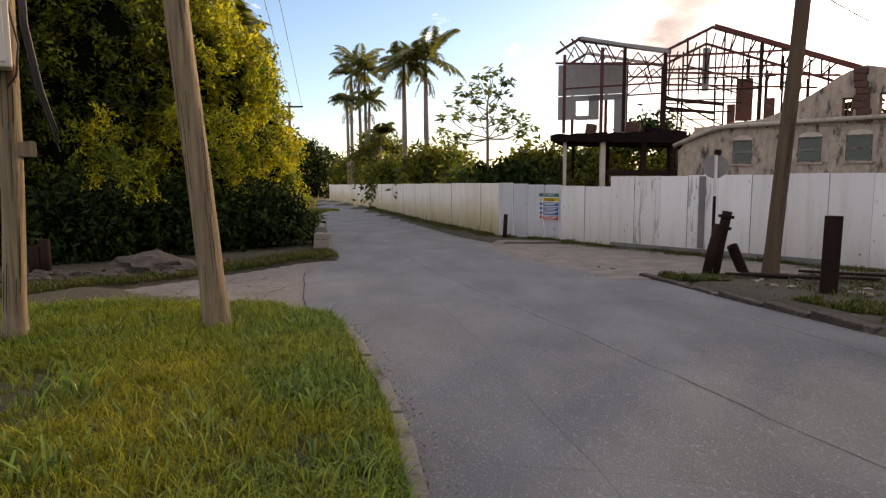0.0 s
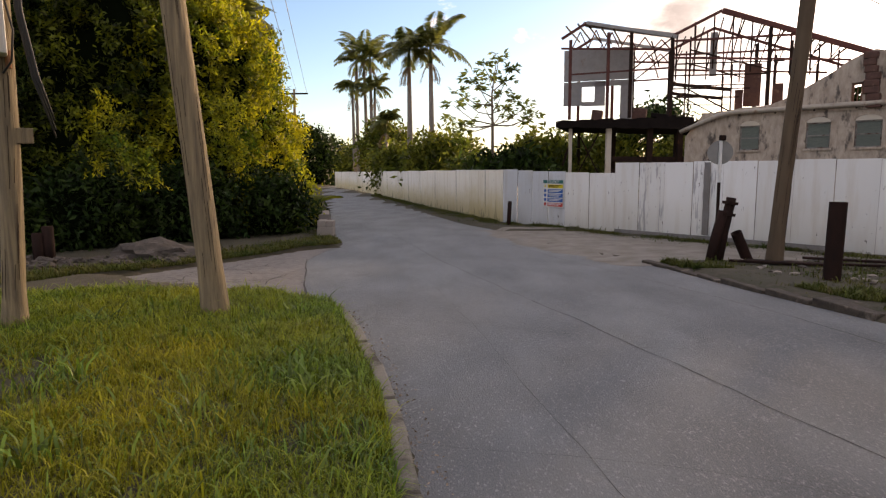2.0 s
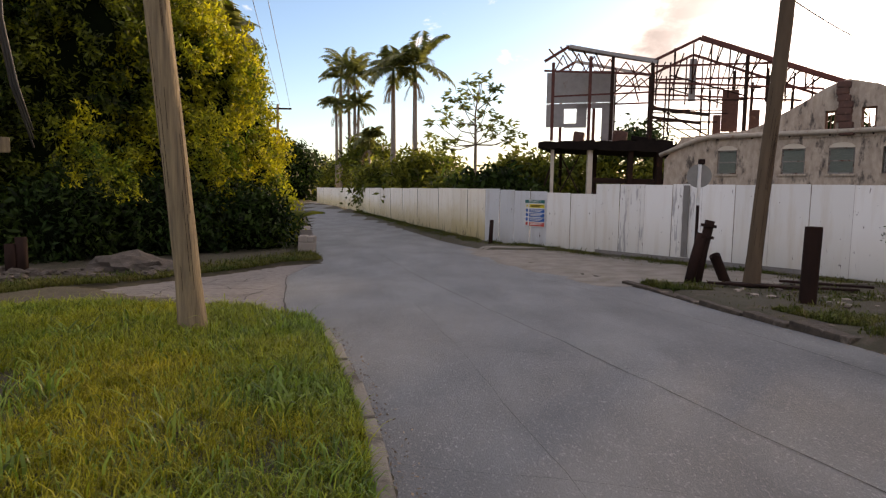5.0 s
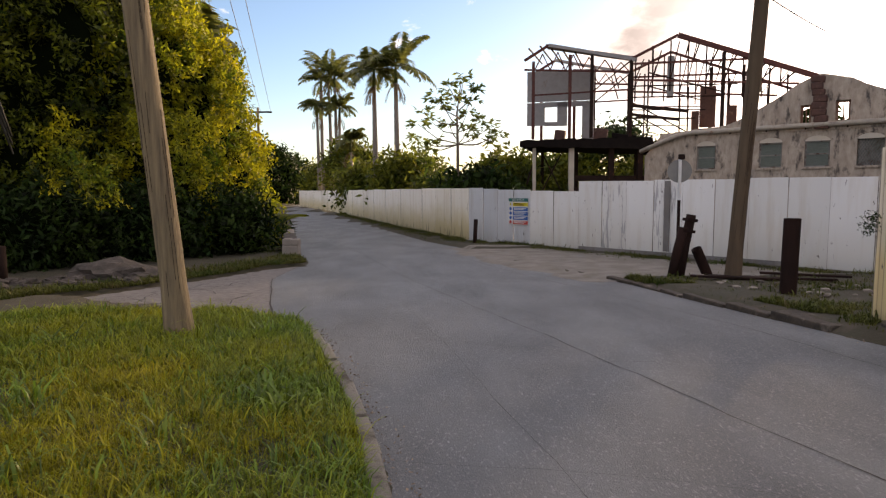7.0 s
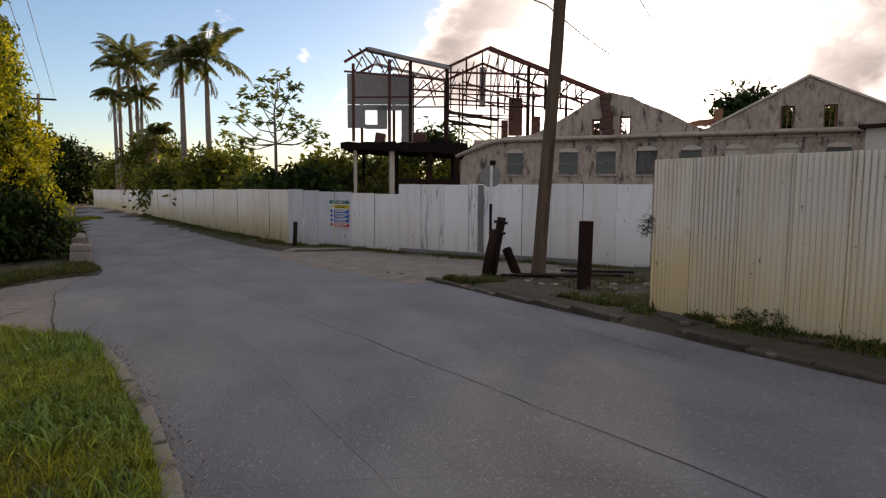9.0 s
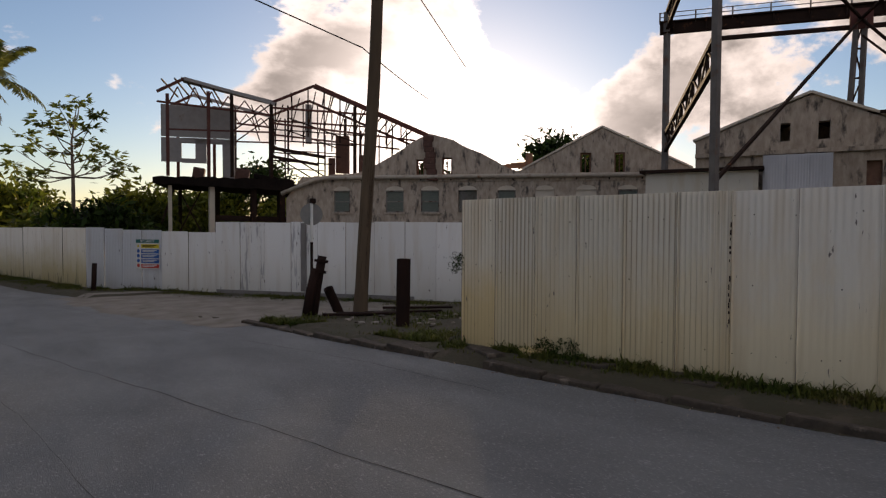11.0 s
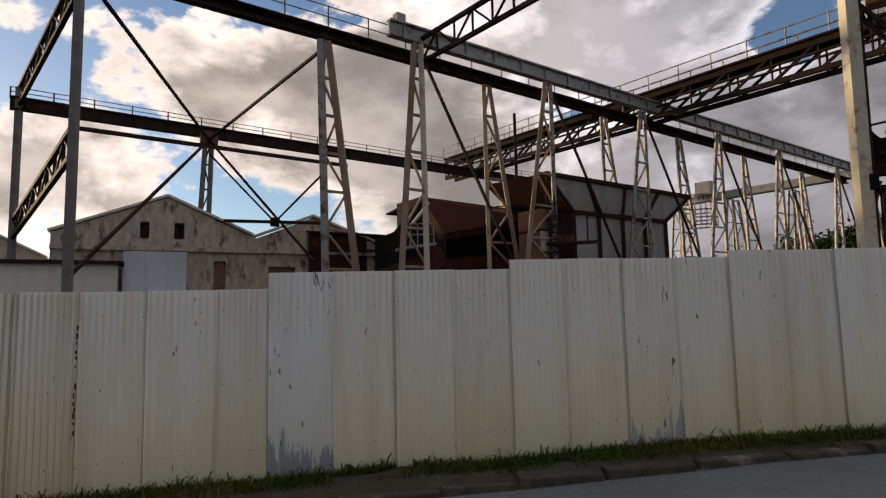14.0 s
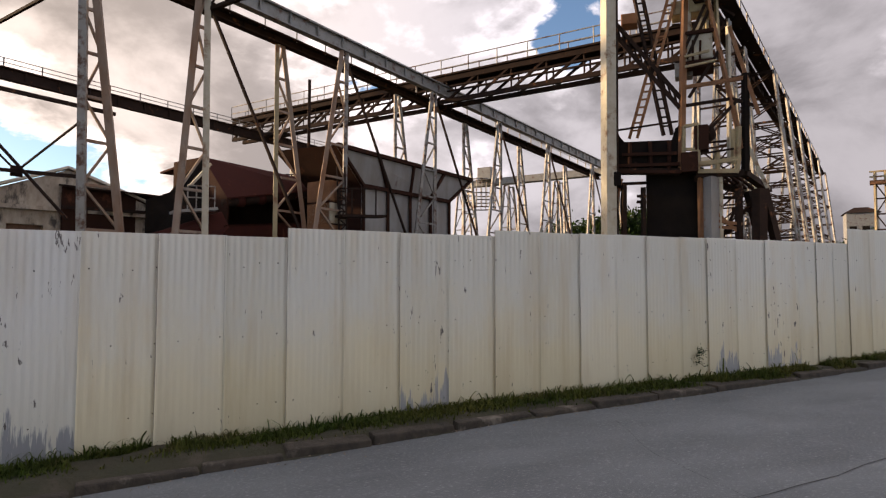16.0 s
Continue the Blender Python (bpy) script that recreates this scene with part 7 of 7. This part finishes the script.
# pole, posts and sign by the yard entrance
pf, pm = see(28.35, -0.139, 15.8, EA), see(29.42, 0.2485, 15.8, EA)
pf.z -= 0.1
pt = pf.lerp(pm, 1.55)
wood_pole("utility_pole", pf, pt, 0.168, 0.142, "tall dark-footed wooden utility pole at the yard entrance", mat("brown_pole_wood", (0.135, 0.098, 0.064), 0.9, spec=0.15, second=(0.055, 0.038, 0.027), scale=4, stretch=(1, 1, 0.15), third=(0.05, 0.035, 0.03), third_scale=1.0, third_at=0.6, bump=0.6, bump_scale=12), "utility poles", 11)
o12 = (0.48, 0.0, 1.78)
w0 = see(26.95, 0.287, 15.8, o12)
wires("power_line", "thin overhead service wire to the factory hall", w0, see(33.0, 0.2085, 23, o12), 0.05, 0.016, "power lines")
wires("power_line", "thin overhead service wire to the pole", w0, w0 + (see(19.9, 0.3344, 14.5, o12) - w0) * 4, 0.0, 0.016, "power lines")
wires("power_line", "slack overhead wire over the yard", pt - Vector((0, 0, 0.12)), see(36.4, 0.2607, 27, o12), 0.0, 0.018, "power lines")


def bollards():
    g = ground_z(7.08, 11.15)
    p = thing("bollard_post", "upright rusty dark steel tube post", "post", "entrance posts", at=(7.08, 11.15, g))
    bm = bmesh.new()
    tube(bm, [(7.08, 11.15, g - 0.2), (7.1, 11.14, g + 1.42)], 0.148, 16, False)
    tube(bm, [(7.1, 11.14, g + 1.42), (7.1, 11.14, g + 1.425), (7.1, 11.14, g + 1.40), (7.08, 11.15, g + 0.3)], [0.148, 0.12, 0.115, 0.105], 16, False)
    part("tube", bm, M_TARRED, p, smooth=True)
    bm = bmesh.new()
    bmesh.ops.create_cone(bm, cap_ends=True, segments=16, radius1=0.14, radius2=0.14, depth=0.02, matrix=Matrix.Translation((7.1, 11.14, g + 1.38)))
    part("cap", bm, M_ORANGE, p)
    x, y = 6.2, 14.36
    g = ground_z(x, y)
    p = thing("log_post", "two leaning dark timber logs bound together", "post", "entrance posts", at=(x, y, g))
    for k, (dx, dy, lx, h, r) in enumerate(((0, 0, 0.28, 1.16, 0.115), (0.2, 0.06, 0.28, 1.46, 0.115))):
        bm = bmesh.new()
        tube(bm, [(x + dx, y + dy, g - 0.2), (x + dx + lx * 0.5, y + dy, g + h * 0.5), (x + dx + lx, y + dy, g + h)], [r * 1.05, r, r * 0.95], 14)
        part("log", bm, M_TARRED, p, smooth=True)
    for k in range(2):
        bm = bmesh.new()
        box(bm, (x + 0.36 + 0.08 * k, y + 0.03, g + 1.08 + 0.26 * k), (0.31 - 0.06 * k, 0.26, 0.07), 0.1, 0.15)
        part("strap", bm, M_TARRED, p)
    x, y = 7.4, 14.85
    g = ground_z(x, y)
    p = thing("log_stub", "short hollow tarred log leaning over", "log", "entrance posts", at=(x, y, g))
    a, b = Vector((x, y, g - 0.1)), Vector((x - 0.42, y - 0.1, g + 0.72))
    bm = bmesh.new()
    tube(bm, [a, a.lerp(b, 0.5), b], 0.125, 14, False)
    tube(bm, [b, b + (a - b) * 0.02, b + (a - b) * 0.3], [0.125, 0.08, 0.07], 14, False)
    part("log", bm, M_TARRED, p, smooth=True)
    rng = random.Random(3)
    for k in range(5):
        x, y = 7.6 + rng.uniform(-0.5, 1.3), 13.75 - 0.35 * k * 0.4 + rng.uniform(-0.25, 0.2)
        bm = bmesh.new()
        box(bm, (x, y, ground_z(x, y) + 0.03 + 0.03 * (k % 3)), (rng.uniform(0.9, 2.0), 0.13, 0.05), -0.42 + rng.uniform(-0.2, 0.2), rng.uniform(-0.03, 0.03), bevel=0.01)
        tagged(part("plank", bm, M_TARRED), "old dark plank lying in the dirt", "plank", "fallen planks")
    s = see(23.77, -0.11, 17.2, EA)
    g = ground_z(s.x, s.y)
    p = thing("road_sign", "grey back of a round road sign on a thin post", "sign", at=(s.x, s.y, g))
    c = see(23.8, 0.0225, 17.2, EA)
    bm = bmesh.new()
    bar(bm, (c.x, c.y, g - 0.2), (c.x, c.y, c.z - 0.75), 0.06)
    part("post", bm, M_TARRED, p)
    bm = bmesh.new()
    bar(bm, (c.x, c.y, c.z - 0.75), (c.x, c.y, c.z + 0.33), 0.065)
    part("post_top", bm, M_WHITE, p, "white upper post")
    bm = bmesh.new()
    bmesh.ops.create_cone(bm, cap_ends=True, segments=28, radius1=0.30, radius2=0.30, depth=0.02, matrix=Matrix.LocRotScale((c.x + 0.02, c.y + 0.06, c.z), Euler((radians(90), 0, radians(-20))), None))
    part("disc", bm, M_SIGNBACK, p)
    bm = bmesh.new()
    box(bm, (c.x + 0.03, c.y - 0.02, c.z + 0.36), (0.16, 0.1, 0.14), 0.3, bevel=0.03)
    part("clamp", bm, M_TARRED, p)


bollards()


def safety_sign():
    tl, br = see(8.62, -0.0165, 26.1, EA), see(10.72, -0.0625, 25.2, EA)
    d = Vector((br.x - tl.x, br.y - tl.y, 0))
    w, hgt = d.length, tl.z - br.z
    d.normalize()
    n = Vector((d.y, -d.x, 0))
    if n.y > 0:
        n = -n
    # the far fence's line under the sign
    fa, fb = Vector((13.4, 12.2, 0)), Vector((2.6, 28.1, 0))
    d = (fa - fb).normalized()
    n = Vector((-d.y, d.x, 0))
    if n.dot(Vector((0, 1, 0))) > 0:
        n = -n
    s0 = (tl - fb).dot(d)
    org = fb + d * s0 + n * 0.05
    hgt, w = 1.12, 1.2
    z1 = tl.z
    t = thing("safety_sign", "site safety board with coloured instruction bands on the fence", "sign", at=(org.x, org.y, z1))

    def plate(name, x0, x1, za, zb, proud, m, label=""):
        bm = bmesh.new()
        c = org + d * ((x0 + x1) / 2 * w) + Vector((0, 0, z1 - (za + zb) / 2 * hgt - org.z)) + n * proud
        box(bm, c, ((x1 - x0) * w, 0.008, (zb - za) * hgt), math.atan2(d.y, d.x))
        return part(name, bm, m, t, label)

    plate("board", 0, 1, 0, 1, 0.0, M_WHITE)
    plate("header_band", 0.02, 0.98, 0.01, 0.13, 0.008, M_TEAL, "dark green header band")
    plate("band", 0.24, 0.97, 0.17, 0.30, 0.008, M_SYEL, "yellow warning band")
    for k in range(3):
        plate("band", 0.24, 0.97, 0.34 + 0.165 * k, 0.475 + 0.165 * k, 0.008, M_SBLUE, "blue instruction band")
    plate("band", 0.24, 0.97, 0.84, 0.97, 0.008, M_SRED, "red prohibition band")
    for k in range(5):
        bm = bmesh.new()
        c = org + d * (0.12 * w) + Vector((0, 0, z1 - (0.235 + 0.165 * k) * hgt - org.z)) + n * 0.008
        bmesh.ops.create_cone(bm, cap_ends=True, segments=16 if k else 3, radius1=0.07, radius2=0.07, depth=0.008, matrix=Matrix.LocRotScale(c, Euler((radians(90), 0, math.atan2(d.y, d.x))), None))
        part("pictogram", bm, (M_SYEL, M_SBLUE, M_SBLUE, M_SBLUE, M_SRED)[k], t)
        for j in range(2):
            plate("text_bar", 0.3, 0.88 - 0.1 * j, 0.20 + 0.165 * k + 0.045 * j, 0.225 + 0.165 * k + 0.045 * j, 0.014, M_WHITE if k else M_TARRED)
    cu = bpy.data.curves.new("sign_text", "FONT")
    cu.body = "SITE SAFETY"
    cu.size, cu.extrude, cu.align_x, cu.align_y = 0.13, 0.002, "CENTER", "CENTER"
    me = bpy.data.meshes.new("sign_text")
    tmp = bpy.data.objects.new("tmp_text", cu)
    scene.collection.objects.link(tmp)
    dg = bpy.context.evaluated_depsgraph_get()
    me = bpy.data.meshes.new_from_object(tmp.evaluated_get(dg))
    bpy.data.objects.remove(tmp)
    me.materials.clear()
    me.materials.append(M_WHITE)
    ob = new("header_text", me)
    c = org + d * (0.5 * w) + Vector((0, 0, z1 - 0.07 * hgt - org.z)) + n * 0.016
    ob.parent = t
    ob.matrix_basis = Matrix.LocRotScale(c - Vector(t.location), Euler((radians(90), 0, math.atan2(d.y, d.x))), None)


safety_sign()


def rubble():
    rng = random.Random(12)
    r = thing("rubble_heap", "heap of broken concrete rubble at the side road", "rubble", at=(-7.6, 15.7, ground_z(-7.6, 15.7)))

    def chunk(c, s, seed):
        bm = bmesh.new()
        bmesh.ops.create_icosphere(bm, subdivisions=3, radius=1.0)
        for v in bm.verts:
            q = v.co.normalized()
            k = 1 + 0.4 * noise.noise(q * 1.8 + Vector((seed, 0, 0))) + 0.24 * noise.noise(q * 4.5 + Vector((0, seed, 0))) + 0.1 * noise.noise(q * 11 + Vector((0, 0, seed)))
            v.co = Vector(c) + Vector((q.x * s[0], q.y * s[1], q.z * s[2])) * k
        return bm

    big = see(-25.6, -0.118, 17.2, EA)
    part("chunk", chunk((big.x, big.y, -0.36), (1.05, 0.6, 0.36), 1), M_ROCK, r)
    for k in range(34):
        az = rng.uniform(-36, -23.0)
        q = see(az, 0, rng.uniform(15.6, 17.6), EA)
        s = rng.uniform(0.07, 0.2)
        part("chunk", chunk((q.x, q.y, ground_z(q.x, q.y) + s * 0.2), (s * 1.4, s, s * 0.7), 3 + k), M_ROCK, r)
    w = thing("low_wall", "low broken stone wall ending in a rough pier", "wall", at=(-4.5, 21.6, ground_z(-4.5, 21.6)))
    a = see(-11.1, 0, 21.8, EA)
    g = road_z(a.y)
    for dx, z, sx, sz in ((0.0, 0.22, 0.56, 0.46), (-0.12, 0.56, 0.3, 0.24), (0.16, 0.55, 0.25, 0.22)):
        bm = bmesh.new()
        box(bm, (a.x + dx, a.y, g + z), (sx, 0.5, sz), rng.uniform(-0.06, 0.06), rng.uniform(-0.04, 0.04), bevel=0.05)
        part("stone", bm, M_STONE, w)
    bm = bmesh.new()
    box(bm, (lerp_table(LEFT, a.y + 2.1) - 0.35, a.y + 2.1, road_z(a.y + 2.1) + 0.58), (0.46, 3.4, 0.1), math.atan2(lerp_table(LEFT, a.y + 0.4) - lerp_table(LEFT, a.y + 3.8), 3.4), bevel=0.03)
    part("capping", bm, M_ROCK, w)
    for k in range(14):
        for j in range(3):
            y = a.y + 0.6 + k * 0.7
            bm = bmesh.new()
            box(bm, (lerp_table(LEFT, y) - 0.35, y, road_z(y) + 0.1 + 0.18 * j), (0.34, 0.68, 0.17), rng.uniform(-0.05, 0.05), bevel=0.025)
            part("stone", bm, M_STONE, w)
    for az, h in ((-33.8, 0.8), (-33.1, 0.95)):
        q = see(az, 0, 17.5, EA)
        bm = bmesh.new()
        tube(bm, [(q.x, q.y, -0.6), (q.x, q.y, -0.5 + h)], 0.13, 10)
        tagged(part("old_post", bm, M_TARRED, smooth=True), "rotten dark wooden post before the thicket", "post", "old posts")


rubble()


def banana_plant():
    x, y = -5.8, 25.8
    z = ground_z(x, y)
    t = thing("banana_plant", "bright green broad-leaved banana plant at the roadside", "plant", at=(x, y, z))
    rng = random.Random(8)
    for k in range(9):
        a = rng.uniform(0, 6.28)
        p, d = Vector((x, y, z + 0.3)), Vector((math.cos(a) * 0.4, math.sin(a) * 0.4, 1)).normalized()
        side = Vector((-math.sin(a), math.cos(a), 0))
        bm = bmesh.new()
        prev = None
        for j in range(8):
            w = 0.26 * math.sin(math.pi * min(1, 0.08 + j / 7.5))
            row = [bm.verts.new(p - side * w + Vector((0, 0, 0.06))), bm.verts.new(p), bm.verts.new(p + side * w + Vector((0, 0, 0.06)))]
            if prev:
                for i in range(2):
                    bm.faces.new((prev[i], prev[i + 1], row[i + 1], row[i]))
            prev = row
            p = p + d * 0.27
            d = (d + Vector((math.cos(a) * 0.16, math.sin(a) * 0.16, -0.16))).normalized()
        part("leaf", bm, M_LEAF2, t, smooth=True)


banana_plant()

# ---- kerbs, joints, litter ----


def kerbs():
    rng = random.Random(21)
    k1 = thing("kerb", "worn concrete kerb stones along the grass verge", "kerb", kind="structure")
    y = 1.0
    while y < 9.0:
        ln = rng.uniform(0.7, 1.0)
        x0, x1 = lerp_table(LEFT, y), lerp_table(LEFT, y + ln)
        bm = bmesh.new()
        box(bm, ((x0 + x1) / 2 - 0.05, y + ln / 2, road_z(y + ln / 2) + 0.03 + rng.uniform(-0.025, 0.015)), (0.13, ln * 0.985, 0.16), math.atan2(-(x1 - x0), ln) + rng.uniform(-0.02, 0.02), rng.uniform(-0.06, 0.06), bevel=0.02)
        part("kerb_stone", bm, M_KERB, k1)
        y += ln
    k2 = thing("kerb", "mossy broken concrete kerb before the iron fence", "kerb", kind="structure")
    y = -24.0
    while y < 14.0:
        ln = rng.uniform(0.8, 1.3)
        x0, x1 = lerp_table(RIGHT, y), lerp_table(RIGHT, y + ln)
        if 6.2 < y < 7.3:
            y += ln
            continue
        bm = bmesh.new()
        wide = 0.48 if 7.3 < y < 13.2 else rng.uniform(0.14, 0.26)
        box(bm, ((x0 + x1) / 2 + wide * 0.45, y + ln / 2, road_z(y + ln / 2) - 0.005 + rng.uniform(-0.05, 0.02)), (wide, ln * 0.98, 0.2), math.atan2(-(x1 - x0), ln) + rng.uniform(-0.04, 0.04), rng.uniform(-0.1, 0.06), bevel=0.025)
        part("kerb_stone", bm, M_KERB2, k2)
        y += ln
    f = along(NEAR_LINE, 1.5)
    c = thing("culvert_pier", "cream-painted concrete pier under the fence end", "pier", at=(f[0], f[1], -0.4))
    q = see(42.59, -0.19, 9.5, (0.48, 0, 1.78))
    bm = bmesh.new()
    box(bm, (q.x, q.y, -0.30), (0.3, 0.32, 0.42), -0.3, bevel=0.02)
    part("block", bm, M_YELLOWED, c)
    for k, (dx, dy, l, a) in enumerate(((-0.45, 0.55, 0.9, 1.3), (0.1, -0.75, 1.3, 1.75), (0.35, -2.2, 1.2, 1.8))):
        bm = bmesh.new()
        box(bm, (q.x + dx, q.y + dy, road_z(q.y) + 0.09), (l, 0.28, 0.14), a, 0.05, bevel=0.02)
        tagged(part("broken_slab", bm, M_KERB2), "broken concrete culvert slab lying by the fence", "slab", "broken slabs")


kerbs()


def ribbon(pts, width, seed, material=M_CRACK, lift=0.004, name="road_joint", label="dark open joint in the concrete road"):
    rng = random.Random(seed)
    V, F = [], []
    pts = [Vector(p) for p in pts]
    dense = []
    for p, q in zip(pts, pts[1:]):
        n = max(2, int((q - p).length / 0.3))
        dense += [p.lerp(q, k / n) for k in range(n)]
    dense.append(pts[-1])
    for i, p in enumerate(dense):
        t = (dense[min(i + 1, len(dense) - 1)] - dense[max(i - 1, 0)]).normalized()
        s = Vector((-t.y, t.x))
        c = p + s * 0.05 * noise.noise((p.x * 1.5, p.y * 1.5, seed))
        w = width * (0.35 + 0.9 * abs(noise.noise((p.x * 3, p.y * 3, seed + 5))) + 0.3 * rng.random())
        for sg in (-1, 1):
            x, y = c.x + s.x * w * sg, c.y + s.y * w * sg
            V.append((x, y, road_z(y) + lift))
        if i:
            F.append((2 * i - 2, 2 * i - 1, 2 * i + 1, 2 * i))
    return tagged(pydata(name, V, F, material), label, "road", kind="structure")


def joints():
    ribbon([(-4.2, 31), (-2.35, 24.6), (-0.6, 17.5), (1.17, 10.8), (2.16, 7.27), (3.09, 4.12), (4.0, 0), (4.8, -5), (6.6, -14)], 0.009, 1)
    ribbon([(0.6, 24), (1.94, 19.74), (4.09, 12.0), (4.85, 8.7), (5.3, 6.0)], 0.009, 2)
    ribbon([(-0.2, 11.5), (0.35, 8.5), (0.75, 6.0), (1.15, 3.6), (1.6, 1.0)], 0.003, 3)
    ribbon([(-3.62, 15.9), (-2.95, 12.8), (-2.35, 10.2)], 0.02, 4, lift=0.018)
    for k, (x0, x1, y0, y1) in enumerate(((-1.4, 2.2, 8.6, 7.2), (1.2, 5.3, 10.9, 10.2), (-2.6, 1.0, 13.2, 12.5), (2.2, 6.2, 6.9, 5.9), (-0.1, 3.3, 4.3, 3.2), (4.0, 7.0, 0.6, 0.2), (4.6, 7.6, -4.4, -5.0), (-3.4, 0.6, 19, 18.0))):
        ribbon([(x0, y0), ((x0 + x1) / 2, (y0 + y1) / 2 + 0.2), (x1, y1)], 0.0022, 20 + k)
    rng = random.Random(31)
    for k in range(60):  # crazing of the apron
        x, y = rng.uniform(-7.0, -3.0), rng.uniform(10.2, 15.5)
        if not in_apron(x, y):
            continue
        pts = [(x, y)]
        a = rng.uniform(0, 6.28)
        for j in range(3):
            a += rng.uniform(-0.8, 0.8)
            x, y = x + 0.45 * math.cos(a), y + 0.45 * math.sin(a)
            pts.append((x, y))
        if all(in_apron(*p) and p[0] < road_left(p[1]) for p in pts):
            ribbon(pts, 0.014, 50 + k, lift=0.017, name="apron_crack", label="dark crack in the apron concrete")
    # dirt bay before the yard entrance
    rows = []
    for k in range(92):
        y = 14.3 + k * 0.115
        xr = lerp_table(RIGHT, y)
        e = 0.5 * noise.noise((y * 0.7, 0, 0)) + 0.3 * noise.noise((y * 2.3, 0, 4)) + 0.16 * noise.noise((y * 7.0, 0, 2))
        far = 2.6 + (13.4 - 2.6) * (28.1 - y) / (28.1 - 12.2) - 0.7
        rows.append([(xr - 0.7 + e + (far - xr + 0.7 - e) * j / 12, y) for j in range(13)])
    V = [(x, y, max(road_z(y) + 0.012, ground_z(x, y) + 0.012) if j else road_z(y) + 0.003) for r in rows for j, (x, y) in enumerate(r)]
    F = [(j * 13 + i, j * 13 + i + 1, (j + 1) * 13 + i + 1, (j + 1) * 13 + i) for j in range(91) for i in range(12)]
    tagged(pydata("dirt_bay", V, F, M_DIRT, smooth=True), "bare packed dirt and gravel before the hoarding", "ground", kind="structure")
    # pebbles and leaf litter along the edges
    rng = np.random.default_rng(14)
    n = 1500
    side = rng.integers(0, 3, n)
    P = []
    for s in side:
        y = rng.uniform(-8, 20) if s else rng.uniform(2, 9)
        x = lerp_table(LEFT, y) + abs(rng.normal(0.05, 0.12)) if s == 0 else lerp_table(RIGHT, y) - abs(rng.normal(0.02, 0.15)) if s == 1 else rng.uniform(3.5, 9)
        if s == 2:
            y = rng.uniform(14.5, 22)
        P.append((x, y, road_z(y) + 0.012))
    A = unit(rng, n)
    A[:, 2] *= 0.4
    B = unit(rng, n)
    tagged(quads("litter", np.array(P), A * rng.uniform(0.006, 0.022, (n, 1)), B * rng.uniform(0.005, 0.016, (n, 1)), M_LITTER, None), "scattered gravel and dead leaves along the kerb", "litter", kind="stuff")


M_LITTER = mat("dead_leaf_gravel", (0.24, 0.17, 0.11), 0.9, second=(0.35, 0.3, 0.25), scale=9, island=0.5, bump=0)
joints()


def fence_details():
    rng = random.Random(40)
    # nails in rows and lapped joints on the near sheets
    V, F = [], []
    s = 0.0
    while s < 27:
        p = along(NEAR_LINE, s)
        base = lerp_table(BASE, p[1])
        for z in (0.35, 1.2, 2.05):
            if rng.random() < 0.5:
                zz = base + z + rng.uniform(-0.03, 0.03)
                c = Vector((p[0], p[1], zz))
                d = Vector((math.cos(p[2]), math.sin(p[2]), 0))
                n = Vector((-d.y, d.x, 0))
                if n.x > 0:
                    n = -n
                c += n * 0.018
                i = len(V)
                for a, b in ((-1, -1), (1, -1), (1, 1), (-1, 1)):
                    V.append(c + d * 0.007 * a + Vector((0, 0, 0.007 * b)))
                V.append(c + n * 0.012)
                F += [(i, i + 1, i + 4), (i + 1, i + 2, i + 4), (i + 2, i + 3, i + 4), (i + 3, i, i + 4)]
        s += rng.uniform(0.18, 0.34)
    tagged(pydata("fence_nails", [tuple(v) for v in V], F, M_TARRED), "rusty roofing nails in the iron fence", "nails", kind="stuff")
    for k, (s, z) in enumerate(((-0.05, 1.35), (1.75, 0.1), (2.1, 0.12), (16.5, 0.35))):
        p = along(NEAR_LINE, max(s, 0.02))
        c = Vector((p[0] - 0.07, p[1] + (0.06 if s < 0 else 0), lerp_table(BASE, p[1]) + z))
        b = thing("creeper", "small leafy creeper growing at the fence", "plant", "creepers", at=tuple(c))
        leaf_clump(c, (0.05, 0.07, 0.16) if s < 1 or s > 9 else (0.08, 0.2, 0.12), 26 if s < 9 else 12, 14, 0.024, 500 + k, "leaves", b, M_LEAF, core=False)
    p = along(NEAR_LINE, 4.29)
    bm = bmesh.new()
    for k in range(15):
        z = 0.62 + 0.085 * k + rng.uniform(-0.02, 0.02)
        if k not in (7, 8):
            box(bm, (p[0] - 0.033, p[1] + rng.uniform(-0.012, 0.012), z), (0.01, rng.uniform(0.006, 0.018), rng.uniform(0.03, 0.08)), p[2] + 1.57)
    tagged(part("torn_seam", bm, M_TARRED), "torn rusty seam in the iron fence", "seam", kind="structure")
    for k in range(70):
        x, y = rng.uniform(6.6, 9.6), rng.uniform(9.6, 15.2)
        if x > lerp_table(RIGHT, y) + 0.6:
            bm = bmesh.new()
            r = rng.uniform(0.025, 0.09)
            bmesh.ops.create_icosphere(bm, subdivisions=1, radius=r)
            for v in bm.verts:
                v.co = Vector((v.co.x * rng.uniform(0.7, 1.5), v.co.y * rng.uniform(0.7, 1.4), v.co.z * 0.5)) + Vector((x, y, ground_z(x, y) + r * 0.2))
            tagged(part("stone", bm, M_STONE if k % 3 else M_ROCK), "loose broken stone on the bare verge", "stone", "loose stones")
    # posts by the far fence
    q = see(5.75, -0.09, 26.6, EA)
    bm = bmesh.new()
    tube(bm, [(q.x, q.y, -0.75), (q.x + 0.05, q.y, 0.4)], 0.09, 8)
    tagged(part("old_post", bm, M_TARRED, smooth=True), "short rusted post before the hoarding", "post", "old posts")


fence_details()
